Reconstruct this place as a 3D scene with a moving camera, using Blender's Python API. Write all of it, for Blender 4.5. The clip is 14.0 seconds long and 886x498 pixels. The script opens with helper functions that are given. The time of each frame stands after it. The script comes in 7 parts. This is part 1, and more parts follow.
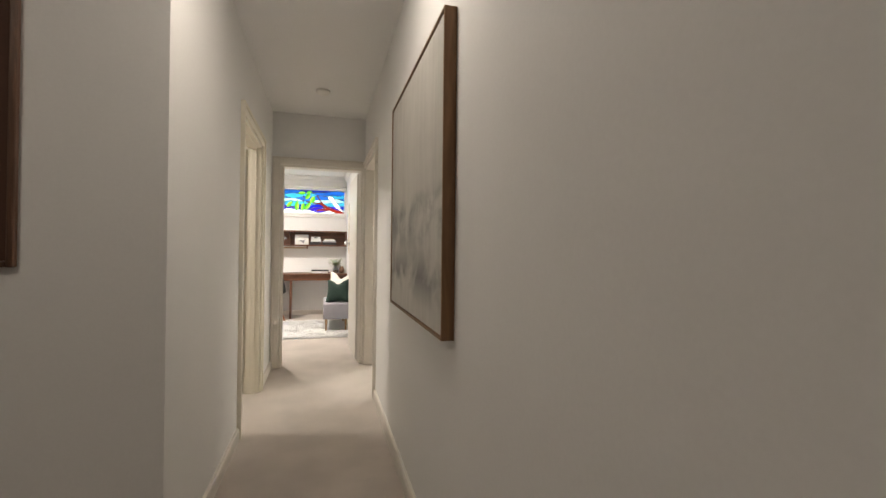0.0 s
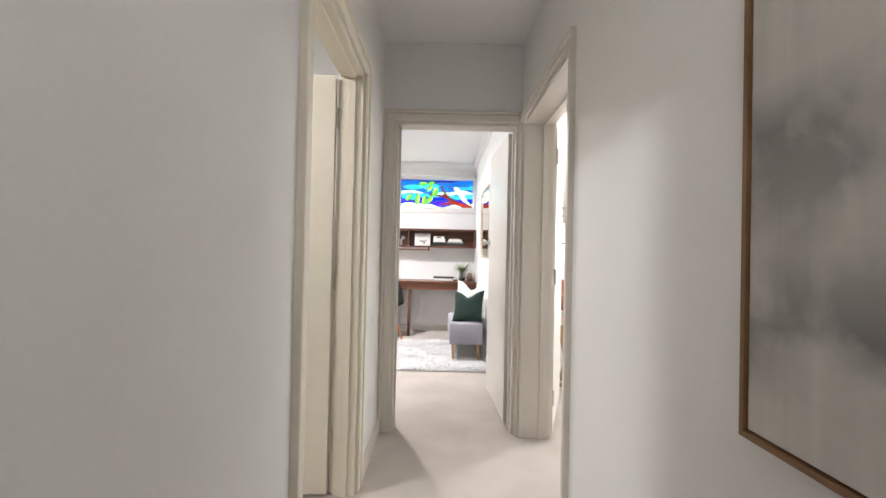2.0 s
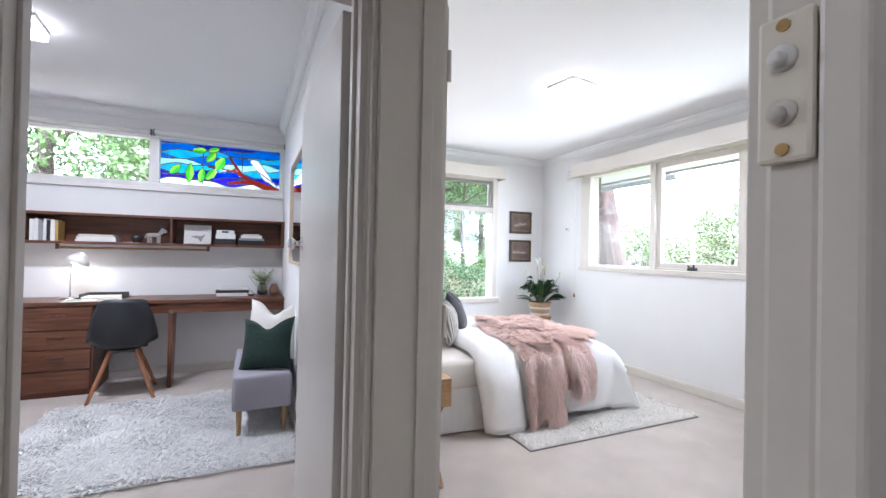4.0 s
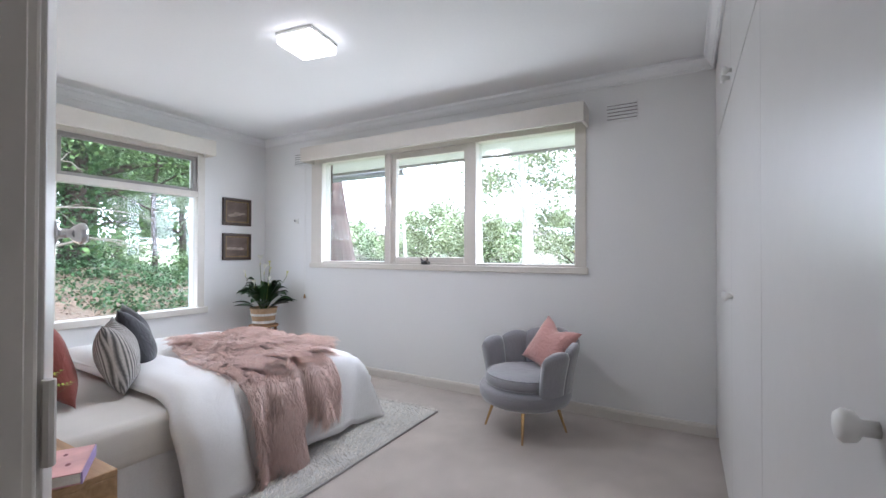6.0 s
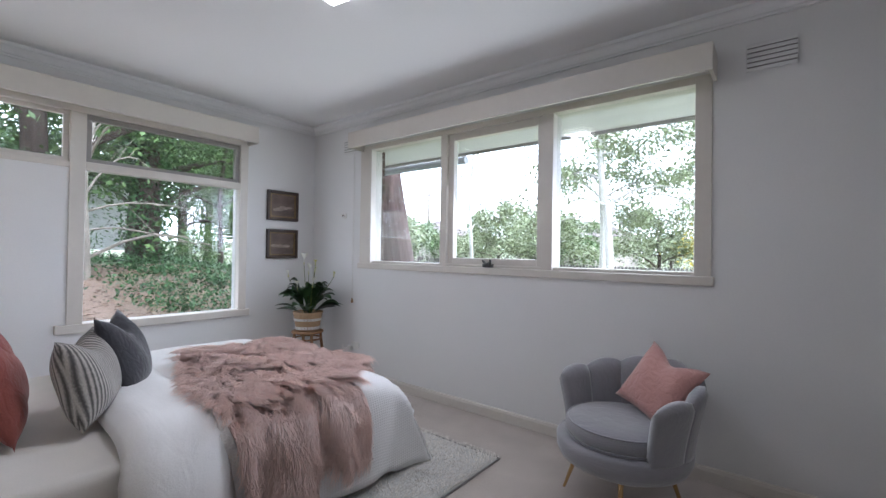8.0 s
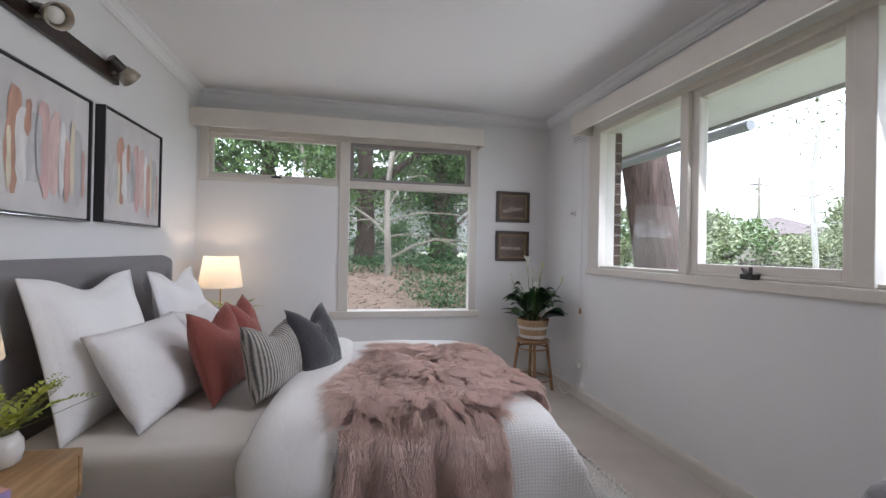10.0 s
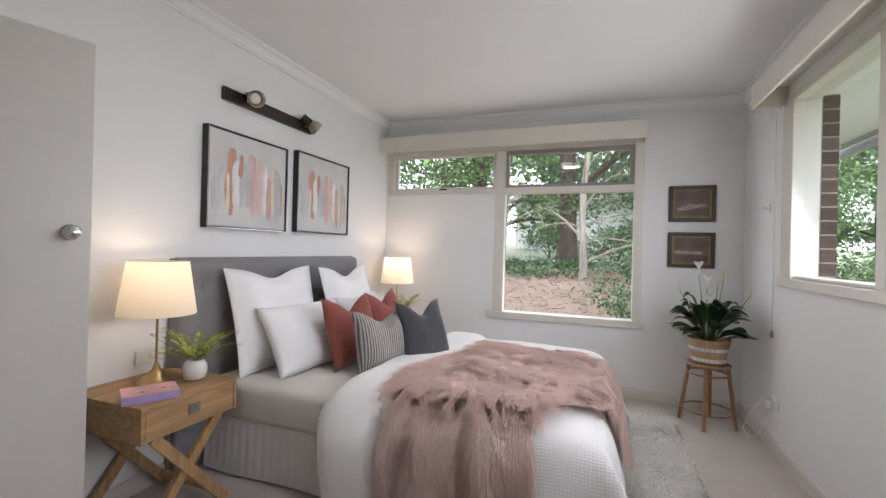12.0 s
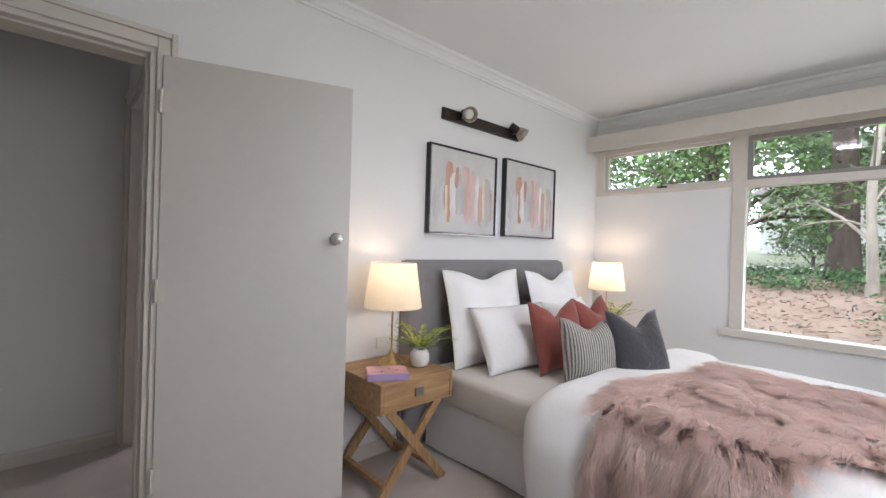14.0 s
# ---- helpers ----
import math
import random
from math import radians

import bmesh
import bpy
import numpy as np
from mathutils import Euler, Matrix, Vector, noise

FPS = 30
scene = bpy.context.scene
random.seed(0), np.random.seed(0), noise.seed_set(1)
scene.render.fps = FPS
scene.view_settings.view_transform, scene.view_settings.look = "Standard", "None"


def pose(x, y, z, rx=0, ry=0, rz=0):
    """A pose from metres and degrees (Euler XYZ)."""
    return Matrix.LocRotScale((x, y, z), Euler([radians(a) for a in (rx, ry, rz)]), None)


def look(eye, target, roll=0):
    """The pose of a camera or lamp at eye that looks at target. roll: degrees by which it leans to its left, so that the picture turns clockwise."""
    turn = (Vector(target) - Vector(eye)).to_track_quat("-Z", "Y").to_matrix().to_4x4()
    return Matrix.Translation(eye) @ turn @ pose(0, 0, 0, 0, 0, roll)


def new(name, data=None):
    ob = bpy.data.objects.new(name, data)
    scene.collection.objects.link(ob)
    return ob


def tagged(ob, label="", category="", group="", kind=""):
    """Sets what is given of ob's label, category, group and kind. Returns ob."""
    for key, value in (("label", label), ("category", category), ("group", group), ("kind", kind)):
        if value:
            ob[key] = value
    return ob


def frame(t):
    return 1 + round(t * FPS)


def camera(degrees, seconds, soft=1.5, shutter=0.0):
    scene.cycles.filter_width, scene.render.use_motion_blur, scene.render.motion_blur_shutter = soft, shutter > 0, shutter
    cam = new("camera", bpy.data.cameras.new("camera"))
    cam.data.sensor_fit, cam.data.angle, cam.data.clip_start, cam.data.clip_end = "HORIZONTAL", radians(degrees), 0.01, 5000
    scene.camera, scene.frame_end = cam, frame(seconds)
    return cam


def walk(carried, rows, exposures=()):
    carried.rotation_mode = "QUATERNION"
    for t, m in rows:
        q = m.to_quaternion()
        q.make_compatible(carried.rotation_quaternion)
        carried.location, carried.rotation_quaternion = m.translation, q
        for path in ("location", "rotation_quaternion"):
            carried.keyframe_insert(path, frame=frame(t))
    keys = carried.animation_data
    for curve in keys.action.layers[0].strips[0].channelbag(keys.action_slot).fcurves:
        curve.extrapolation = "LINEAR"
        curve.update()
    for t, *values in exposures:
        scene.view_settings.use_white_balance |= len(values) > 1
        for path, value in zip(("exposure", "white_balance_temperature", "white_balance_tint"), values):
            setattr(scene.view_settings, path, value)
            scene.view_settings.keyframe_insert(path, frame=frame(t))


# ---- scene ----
cam = camera(91.89, 14.0)
# seconds, eye in metres, then heading, tilt and roll in degrees
ROWS = [
    (0.0, -0.008, 0.029, 1.197, -15.56, 0.4, -0.61),
    (0.5, -0.063, 0.377, 1.193, -5.51, 0.46, -0.92),
    (1.0, -0.094, 0.817, 1.198, -0.68, 0.55, -1.26),
    (1.5, -0.104, 1.263, 1.188, -0.28, 0.67, -1.37),
    (2.0, -0.125, 1.799, 1.187, -0.37, 0.65, -1.25),
    (2.5, -0.115, 2.273, 1.189, -1.56, 0.64, -1.31),
    (3.0, -0.092, 2.776, 1.225, -5.87, 0.63, -1.42),
    (3.5, 0.020, 3.137, 1.225, -12.62, 0.79, -1.0),
    (4.0, 0.082, 3.413, 1.263, -24.25, 0.55, -1.17),
    (4.2, 0.104, 3.514, 1.267, -29.07, 0.64, -1.08),
    (6.3, 0.53, 4.055, 1.247, -61.8, 0.4, -0.24),
    (6.5, 0.598, 4.108, 1.247, -61.9, 0.3, -0.32),
    (7.0, 0.712, 4.248, 1.246, -62.1, 0.42, -0.61),
    (7.2, 0.807, 4.264, 1.245, -60.42, 0.49, -0.7),
    (9.3, 1.585, 4.436, 1.25, -29.51, 0.41, -1.05),
    (9.5, 1.721, 4.409, 1.251, -24.27, 0.4, -1.09),
    (10.0, 1.917, 4.354, 1.255, -12.26, 0.24, -1.13),
    (10.5, 2.131, 4.33, 1.256, -2.84, 0.32, -1.2),
    (11.0, 2.377, 4.287, 1.259, 5.54, 0.26, -1.27),
    (11.5, 2.589, 4.267, 1.27, 12.89, 0.16, -1.38),
    (12.0, 2.79, 4.285, 1.265, 20.16, 0.1, -1.46),
    (12.5, 2.926, 4.304, 1.269, 26.62, 0.0, -1.59),
    (13.0, 2.981, 4.337, 1.267, 33.46, -0.07, -1.72),
    (13.5, 2.935, 4.336, 1.268, 39.55, -0.17, -1.74),
    (14.0, 2.774, 4.286, 1.269, 46.99, -0.19, -1.7),
]
walk(cam, [(t, pose(x, y, z, 90 + pitch, roll, yaw)) for t, x, y, z, yaw, pitch, roll in ROWS],
     exposures=((0.0, 2.52, 6950, 12), (0.5, 2.58, 6850, 12), (1.0, 2.68, 6600, 13), (1.5, 2.85, 6350, 13), (2.0, 2.78, 6100, 13), (2.5, 2.5, 5850, 14), (3.0, 2.25, 5650, 15), (3.5, 2.1, 5480, 15), (4.0, 1.9, 5430, 16), (7.0, 0.82, 5420, 17), (9.5, 0.30, 5600, 19), (10.5, 0.35, 5800, 19), (12.5, 0.76, 5900, 18), (14.0, 0.85, 5850, 18)))

# ---- light ----
world = bpy.data.worlds.new("sky")
scene.world = world
world.use_nodes = True
_n = world.node_tree.nodes
_sky = _n.new("ShaderNodeTexSky")
_sky.sky_type = "NISHITA"
_sky.sun_disc = False
_sky.sun_elevation = radians(52)
_sky.sun_rotation = radians(60)
_sky.dust_density = 4.0
_sky.air_density = 1.0
_sky.ozone_density = 1.0
_soft = _n.new("ShaderNodeMixRGB")          # thin overcast: most of the blue is veiled
_soft.inputs["Fac"].default_value = 0.85
_soft.inputs["Color2"].default_value = (32.0, 32.4, 33.2, 1)
world.node_tree.links.new(_sky.outputs["Color"], _soft.inputs["Color1"])
world.node_tree.links.new(_soft.outputs["Color"], _n["Background"].inputs["Color"])
_n["Background"].inputs["Strength"].default_value = 0.15

sun_data = bpy.data.lights.new("sun", "SUN")
sun_data.energy, sun_data.angle, sun_data.color = 1.5, radians(25), (1.0, 0.96, 0.9)
sun = new("sun", sun_data)
sun.matrix_world = look((20, 12, 30), (0, 0, 0))


def area_lamp(name, place, target, size_x, size_y, watts, colour):
    d = bpy.data.lights.new(name, "AREA")
    d.shape, d.size, d.size_y, d.energy, d.color = "RECTANGLE", size_x, size_y, watts, colour
    ob = new(name, d)
    ob.matrix_world = look(place, target)
    return ob


def bulb(name, place, watts, colour, radius=0.03):
    d = bpy.data.lights.new(name, "POINT")
    d.energy, d.color, d.shadow_soft_size = watts, colour, radius
    ob = new(name, d)
    ob.location = place
    return ob


# area lamps added in the bedroom window openings to strengthen the sky's light
area_lamp("window_daylight", (3.925, 6.1, 1.70), (2.0, 6.1, 1.0), 2.6, 0.9, 11.5, (1.0, 0.975, 0.915))
area_lamp("window_daylight", (2.48, 8.43, 1.27), (2.4, 6.5, 1.0), 1.08, 1.05, 4.3, (1.0, 0.985, 0.91))


# ---- materials ----
def material(name, colour, rough=0.6, metal=0.0, grain=40.0, vary=0.06, bump=0.05, stain=0.05, stain_size=1.5,
             stretch=(1, 1, 1), sheen=0.0, trans=0.0, spec=0.5, per_object=0.0, emit=None, emit_power=0.0):
    """A painted, woven or plain surface: base colour, fine grain with bump, and large faint stains."""
    m = bpy.data.materials.new(name)
    m.use_nodes = True
    nt = m.node_tree
    N, K = nt.nodes, nt.links
    b = N["Principled BSDF"]
    b.inputs["Roughness"].default_value, b.inputs["Metallic"].default_value = rough, metal
    b.inputs["Specular IOR Level"].default_value = spec
    b.inputs["Sheen Weight"].default_value = sheen
    b.inputs["Transmission Weight"].default_value = trans
    tc = N.new("ShaderNodeTexCoord")
    mp = N.new("ShaderNodeMapping")
    mp.inputs["Scale"].default_value = stretch
    K.new(tc.outputs["Object"], mp.inputs["Vector"])
    fine = N.new("ShaderNodeTexNoise")
    fine.inputs["Scale"].default_value, fine.inputs["Detail"].default_value = grain, 6
    big = N.new("ShaderNodeTexNoise")
    big.inputs["Scale"].default_value, big.inputs["Detail"].default_value = stain_size, 3
    K.new(mp.outputs["Vector"], fine.inputs["Vector"])
    K.new(mp.outputs["Vector"], big.inputs["Vector"])
    h1 = N.new("ShaderNodeHueSaturation")
    h1.inputs["Color"].default_value = (*colour, 1)
    r1 = N.new("ShaderNodeMapRange")
    r1.inputs["From Min"].default_value, r1.inputs["From Max"].default_value = 0.3, 0.7
    r1.inputs["To Min"].default_value, r1.inputs["To Max"].default_value = 1 - vary, 1 + vary
    K.new(fine.outputs["Fac"], r1.inputs["Value"])
    r2 = N.new("ShaderNodeMapRange")
    r2.inputs["From Min"].default_value, r2.inputs["From Max"].default_value = 0.3, 0.7
    r2.inputs["To Min"].default_value, r2.inputs["To Max"].default_value = 1 - stain, 1 + stain
    K.new(big.outputs["Fac"], r2.inputs["Value"])
    mul = N.new("ShaderNodeMath")
    mul.operation = "MULTIPLY"
    K.new(r1.outputs["Result"], mul.inputs[0])
    K.new(r2.outputs["Result"], mul.inputs[1])
    last = mul
    if per_object:
        oi = N.new("ShaderNodeObjectInfo")
        r3 = N.new("ShaderNodeMapRange")
        r3.inputs["To Min"].default_value, r3.inputs["To Max"].default_value = 1 - per_object, 1 + per_object
        K.new(oi.outputs["Random"], r3.inputs["Value"])
        last = N.new("ShaderNodeMath")
        last.operation = "MULTIPLY"
        K.new(mul.outputs["Value"], last.inputs[0])
        K.new(r3.outputs["Result"], last.inputs[1])
    K.new(last.outputs["Value"], h1.inputs["Value"])
    K.new(h1.outputs["Color"], b.inputs["Base Color"])
    if bump:
        bp = N.new("ShaderNodeBump")
        bp.inputs["Strength"].default_value, bp.inputs["Distance"].default_value = bump, 0.01
        K.new(fine.outputs["Fac"], bp.inputs["Height"])
        K.new(bp.outputs["Normal"], b.inputs["Normal"])
    if emit:
        b.inputs["Emission Color"].default_value = (*emit, 1)
        b.inputs["Emission Strength"].default_value = emit_power
    return m


def wood(name, dark, light, scale=6.0, axis=0, rough=0.45):
    """Timber with long grain along one axis (0 x, 1 y, 2 z)."""
    m = bpy.data.materials.new(name)
    m.use_nodes = True
    nt = m.node_tree
    N, K = nt.nodes, nt.links
    b = N["Principled BSDF"]
    b.inputs["Roughness"].default_value = rough
    tc = N.new("ShaderNodeTexCoord")
    mp = N.new("ShaderNodeMapping")
    s = [scale * 6] * 3
    s[axis] = scale * 0.5
    mp.inputs["Scale"].default_value = s
    K.new(tc.outputs["Object"], mp.inputs["Vector"])
    n1 = N.new("ShaderNodeTexNoise")
    n1.inputs["Scale"].default_value, n1.inputs["Detail"].default_value, n1.inputs["Distortion"].default_value = 1.0, 8, 1.2
    K.new(mp.outputs["Vector"], n1.inputs["Vector"])
    cr = N.new("ShaderNodeValToRGB")
    cr.color_ramp.elements[0].position, cr.color_ramp.elements[0].color = 0.32, (*dark, 1)
    cr.color_ramp.elements[1].position, cr.color_ramp.elements[1].color = 0.68, (*light, 1)
    K.new(n1.outputs["Fac"], cr.inputs["Fac"])
    K.new(cr.outputs["Color"], b.inputs["Base Color"])
    bp = N.new("ShaderNodeBump")
    bp.inputs["Strength"].default_value, bp.inputs["Distance"].default_value = 0.08, 0.004
    K.new(n1.outputs["Fac"], bp.inputs["Height"])
    K.new(bp.outputs["Normal"], b.inputs["Normal"])
    return m


def glass_pane(name, gloss=0.03):
    m = bpy.data.materials.new(name)
    m.use_nodes = True
    nt = m.node_tree
    N, K = nt.nodes, nt.links
    N.remove(N["Principled BSDF"])
    t = N.new("ShaderNodeBsdfTransparent")
    t.inputs["Color"].default_value = (0.94, 0.96, 0.95, 1)
    g = N.new("ShaderNodeBsdfGlossy")
    g.inputs["Roughness"].default_value = 0.0
    mx = N.new("ShaderNodeMixShader")
    mx.inputs["Fac"].default_value = gloss
    K.new(t.outputs[0], mx.inputs[1])
    K.new(g.outputs[0], mx.inputs[2])
    K.new(mx.outputs[0], N["Material Output"].inputs["Surface"])
    return m


def glow(name, colour, power):
    m = bpy.data.materials.new(name)
    m.use_nodes = True
    b = m.node_tree.nodes["Principled BSDF"]
    b.inputs["Base Color"].default_value = (0.9, 0.9, 0.88, 1)
    b.inputs["Emission Color"].default_value = (*colour, 1)
    b.inputs["Emission Strength"].default_value = power
    return m


M_WALL = material("wall_paint", (0.77, 0.765, 0.755), 0.75, grain=90, vary=0.012, bump=0.03, stain=0.025, stain_size=0.9)
M_CEIL = material("ceiling_paint", (0.80, 0.798, 0.795), 0.85, grain=60, vary=0.01, bump=0.02, stain=0.02, stain_size=0.6)
M_TRIM = material("trim_paint", (0.66, 0.62, 0.56), 0.4, grain=30, vary=0.015, bump=0.03, stain=0.03, stain_size=3)
M_DOOR = material("door_paint", (0.62, 0.59, 0.545), 0.38, grain=25, vary=0.015, bump=0.03, stain=0.03, stain_size=2)
M_CREAM = material("cream_paint", (0.74, 0.69, 0.58), 0.4, grain=25, vary=0.015, bump=0.03, stain=0.03, stain_size=2)
M_CARPET = material("carpet", (0.51, 0.45, 0.40), 0.95, grain=260, vary=0.16, bump=0.6, stain=0.10, stain_size=3.5, sheen=0.2)
M_GLASS = glass_pane("window_glass")
M_CHROME = material("chrome", (0.75, 0.75, 0.76), 0.15, 1.0, vary=0.02, bump=0.0)
M_BRASS = material("aged_brass", (0.55, 0.38, 0.17), 0.3, 1.0, vary=0.1, bump=0.03, stain=0.15, stain_size=20)
M_WHITE_PLASTIC = material("white_plastic", (0.78, 0.77, 0.73), 0.35, vary=0.01, bump=0.0)
M_BLACK = material("black_paint", (0.015, 0.015, 0.016), 0.45, vary=0.1, bump=0.03)
M_DARKMETAL = material("dark_metal", (0.06, 0.058, 0.055), 0.4, 0.6, vary=0.1, bump=0.03)
M_OAK = wood("oak", (0.30, 0.175, 0.075), (0.46, 0.29, 0.14), 5, 1)
M_OAK_Z = wood("oak_upright", (0.30, 0.175, 0.075), (0.46, 0.29, 0.14), 5, 2)
M_WALNUT = wood("walnut", (0.075, 0.027, 0.013), (0.17, 0.065, 0.032), 4, 0, 0.35)
M_WALNUT_Z = wood("walnut_upright", (0.075, 0.027, 0.013), (0.17, 0.065, 0.032), 4, 2, 0.35)


# ---- helpers for meshes ----
def box(bm, x0, y0, z0, x1, y1, z1, bevel=0.0, segments=2):
    r = bmesh.ops.create_cube(bm, size=1.0)
    vs = r["verts"]
    for v in vs:
        v.co = Vector(((x0 + x1) / 2 + v.co.x * (x1 - x0), (y0 + y1) / 2 + v.co.y * (y1 - y0), (z0 + z1) / 2 + v.co.z * (z1 - z0)))
    if bevel:
        es = {e for v in vs for e in v.link_edges}
        bmesh.ops.bevel(bm, geom=list(es), offset=bevel, segments=segments, affect="EDGES", profile=0.5)


def tube(bm, a, b, r0, r1=None, sides=12, caps=True):
    """A round rod from a to b."""
    r1 = r0 if r1 is None else r1
    a, b = Vector(a), Vector(b)
    d = b - a
    m = Matrix.Translation((a + b) / 2) @ d.to_track_quat("Z", "Y").to_matrix().to_4x4()
    bmesh.ops.create_cone(bm, cap_ends=caps, segments=sides, radius1=r0, radius2=r1, depth=d.length, matrix=m)


def lathe(bm, profile, centre=(0, 0, 0), sides=24):
    """Turn a profile of (radius, height) about the upright axis."""
    cx, cy, cz = centre
    rings = []
    for r, z in profile:
        rings.append([bm.verts.new((cx + r * math.cos(2 * math.pi * i / sides), cy + r * math.sin(2 * math.pi * i / sides), cz + z)) for i in range(sides)])
    for p, q in zip(rings, rings[1:]):
        for i in range(sides):
            j = (i + 1) % sides
            bm.faces.new((p[i], p[j], q[j], q[i]))
    return rings


def mesh_of(name, bm, mat, smooth=False):
    bmesh.ops.recalc_face_normals(bm, faces=bm.faces[:])
    me = bpy.data.meshes.new(name)
    bm.to_mesh(me)
    bm.free()
    if smooth:
        me.polygons.foreach_set("use_smooth", [True] * len(me.polygons))
    if mat:
        me.materials.append(mat)
    return me


def part(name, bm, mat, parent, label="", smooth=False):
    """Link a bmesh as one mesh object under a thing or a part, in the thing's own space."""
    ob = new(name, mesh_of(name, bm, mat, smooth))
    ob.parent = parent
    if label:
        ob["label"] = label
    return ob


def thing(name, m, label, category, group=""):
    ob = new(name)
    ob.empty_display_size = 0.1
    ob.matrix_basis = m if isinstance(m, Matrix) else Matrix.Translation(m)
    return tagged(ob, label, category, group)


def solid(name, bm, mat, label, category, group="", m=None, smooth=False):
    """A thing of a single mesh."""
    ob = new(name, mesh_of(name, bm, mat, smooth))
    if m is not None:
        ob.matrix_basis = m if isinstance(m, Matrix) else Matrix.Translation(m)
    return tagged(ob, label, category, group)


def structure(name, bm, mat, label, smooth=False, parent=None):
    ob = new(name, mesh_of(name, bm, mat, smooth))
    if parent:
        ob.parent = parent
        return ob
    return tagged(ob, label, name.split("_")[0], kind="structure")


def boxes(*rows, bevel=0.0):
    bm = bmesh.new()
    for r in rows:
        box(bm, *r, bevel=bevel)
    return bm


# ---- the plan ----
CEIL = 2.60
HL, HR = -0.52, 0.41            # hall walls
BW, BE = 0.61, 3.89             # bedroom west and east wall faces
BN, SN = 8.42, 8.47             # bedroom and study north wall faces
SH, SS = 4.66, 4.79             # hall face and study face of the end wall
SWX = -3.2                      # study west wall
LD0, LD1 = 3.04, 3.92           # left door opening
BD0, BD1 = 3.587, 4.62           # bedroom door opening
SD0, SD1 = -0.44, 0.386         # study door opening
HEAD = 2.07
CORNER = 1.68                   # where the hall begins
WF = 3.81                       # wardrobe fronts
EXT = 0.25                      # thickness of the outer walls
# bedroom windows
NX0, NX1, NX2 = 0.64, 1.86, 3.12
NZ0, NZ1, NZ2 = 0.66, 1.86, 2.30
EY0, EY1 = 4.66, 7.63
EZ0, EZ1 = 1.14, 2.28
# study window
QX0, QX1, QZ0, QZ1 = -3.0, 0.41, 1.86, 2.38

structure("floor", boxes((-4.5, -3.2, -0.12, BE + EXT, BN + 0.05, 0.0)), M_CARPET, "worn beige loop-pile carpet in every room")
structure("ceiling", boxes((-4.5, -3.2, CEIL, BE + EXT, BN + EXT, CEIL + 0.1)), M_CEIL, "flat white painted plaster ceiling")

# hall left wall with its door opening, and the rounded outer corner where the hall begins
bm = boxes((HL - 0.11, CORNER, 0, HL, LD0, CEIL), (HL - 0.11, LD1, 0, HL, SH, CEIL), (HL - 0.11, LD0, HEAD, HL, LD1, CEIL))
structure("wall_hall_west", bm, M_WALL, "white painted plaster wall of the hall")
bm = boxes((-4.5, CORNER, 0, HL - 0.11, CORNER + 0.11, CEIL))
structure("wall_entry_north", bm, M_WALL, "white painted plaster wall beside the hall")
bm = boxes((HR, -3.2, 0, BW, BD0, CEIL), (HR, BD1, 0, BW, BN, CEIL), (HR, BD0, HEAD, BW, BD1, CEIL))
structure("wall_hall_east", bm, M_WALL, "white painted plaster wall between hall and bedroom")
bm = boxes((-4.5, SH, 0, SD0, SS, CEIL), (SD1, SH, 0, HR, SS, CEIL), (SD0, SH, HEAD, SD1, SS, CEIL))
structure("wall_hall_north", bm, M_WALL, "white painted wall around the study door")
structure("wall_entry_west", boxes((-4.6, -3.2, 0, -4.5, BN, CEIL)), M_WALL, "white painted wall closing the house")
structure("wall_entry_south", boxes((-4.5, -3.3, 0, BE, -3.2, CEIL)), M_WALL, "white painted wall closing the entry")
structure("wall_side_room", boxes((-2.7, CORNER + 0.11, 0, -2.6, SH, CEIL)), M_CREAM, "cream painted wall of the side room")
structure("wall_study_west", boxes((SWX - 0.1, SS, 0, SWX, SN, CEIL)), M_WALL, "white painted wall of the study")
bm = boxes((SWX, SN, 0, HR, SN + EXT, QZ0), (SWX, SN, QZ1, HR, SN + EXT, CEIL), (SWX, SN, QZ0, QX0, SN + EXT, QZ1))
structure("wall_study_north", bm, M_WALL, "white painted study wall under a strip window")
bm = boxes((HR, BN, 0, NX0, BN + EXT, CEIL), (NX0, BN, 0, NX1, BN + EXT, NZ1), (NX1, BN, 0, NX2, BN + EXT, NZ0),
           (NX0, BN, NZ2, NX2, BN + EXT, CEIL), (NX2, BN, 0, BE + EXT, BN + EXT, CEIL))
structure("wall_bedroom_north", bm, M_WALL, "white painted bedroom wall with a stepped window")
bm = boxes((BE, 2.9, 0, BE + EXT, EY0, CEIL), (BE, EY1, 0, BE + EXT, BN, CEIL), (BE, EY0, 0, BE + EXT, EY1, EZ0), (BE, EY0, EZ1, BE + EXT, EY1, CEIL))
structure("wall_bedroom_east", bm, M_WALL, "white painted bedroom wall with a wide window")
structure("wall_bedroom_south", boxes((BW, 3.1, 0, BE, 3.2, CEIL)), M_WALL, "white painted wall behind the wardrobe")

# ---- trim, doors and windows ----
M_SASH = material("dark_sash_paint", (0.30, 0.28, 0.26), 0.45, grain=40, vary=0.03, bump=0.02)
M_VENT = material("vent_shadow", (0.25, 0.24, 0.23), 0.7, vary=0.02, bump=0)


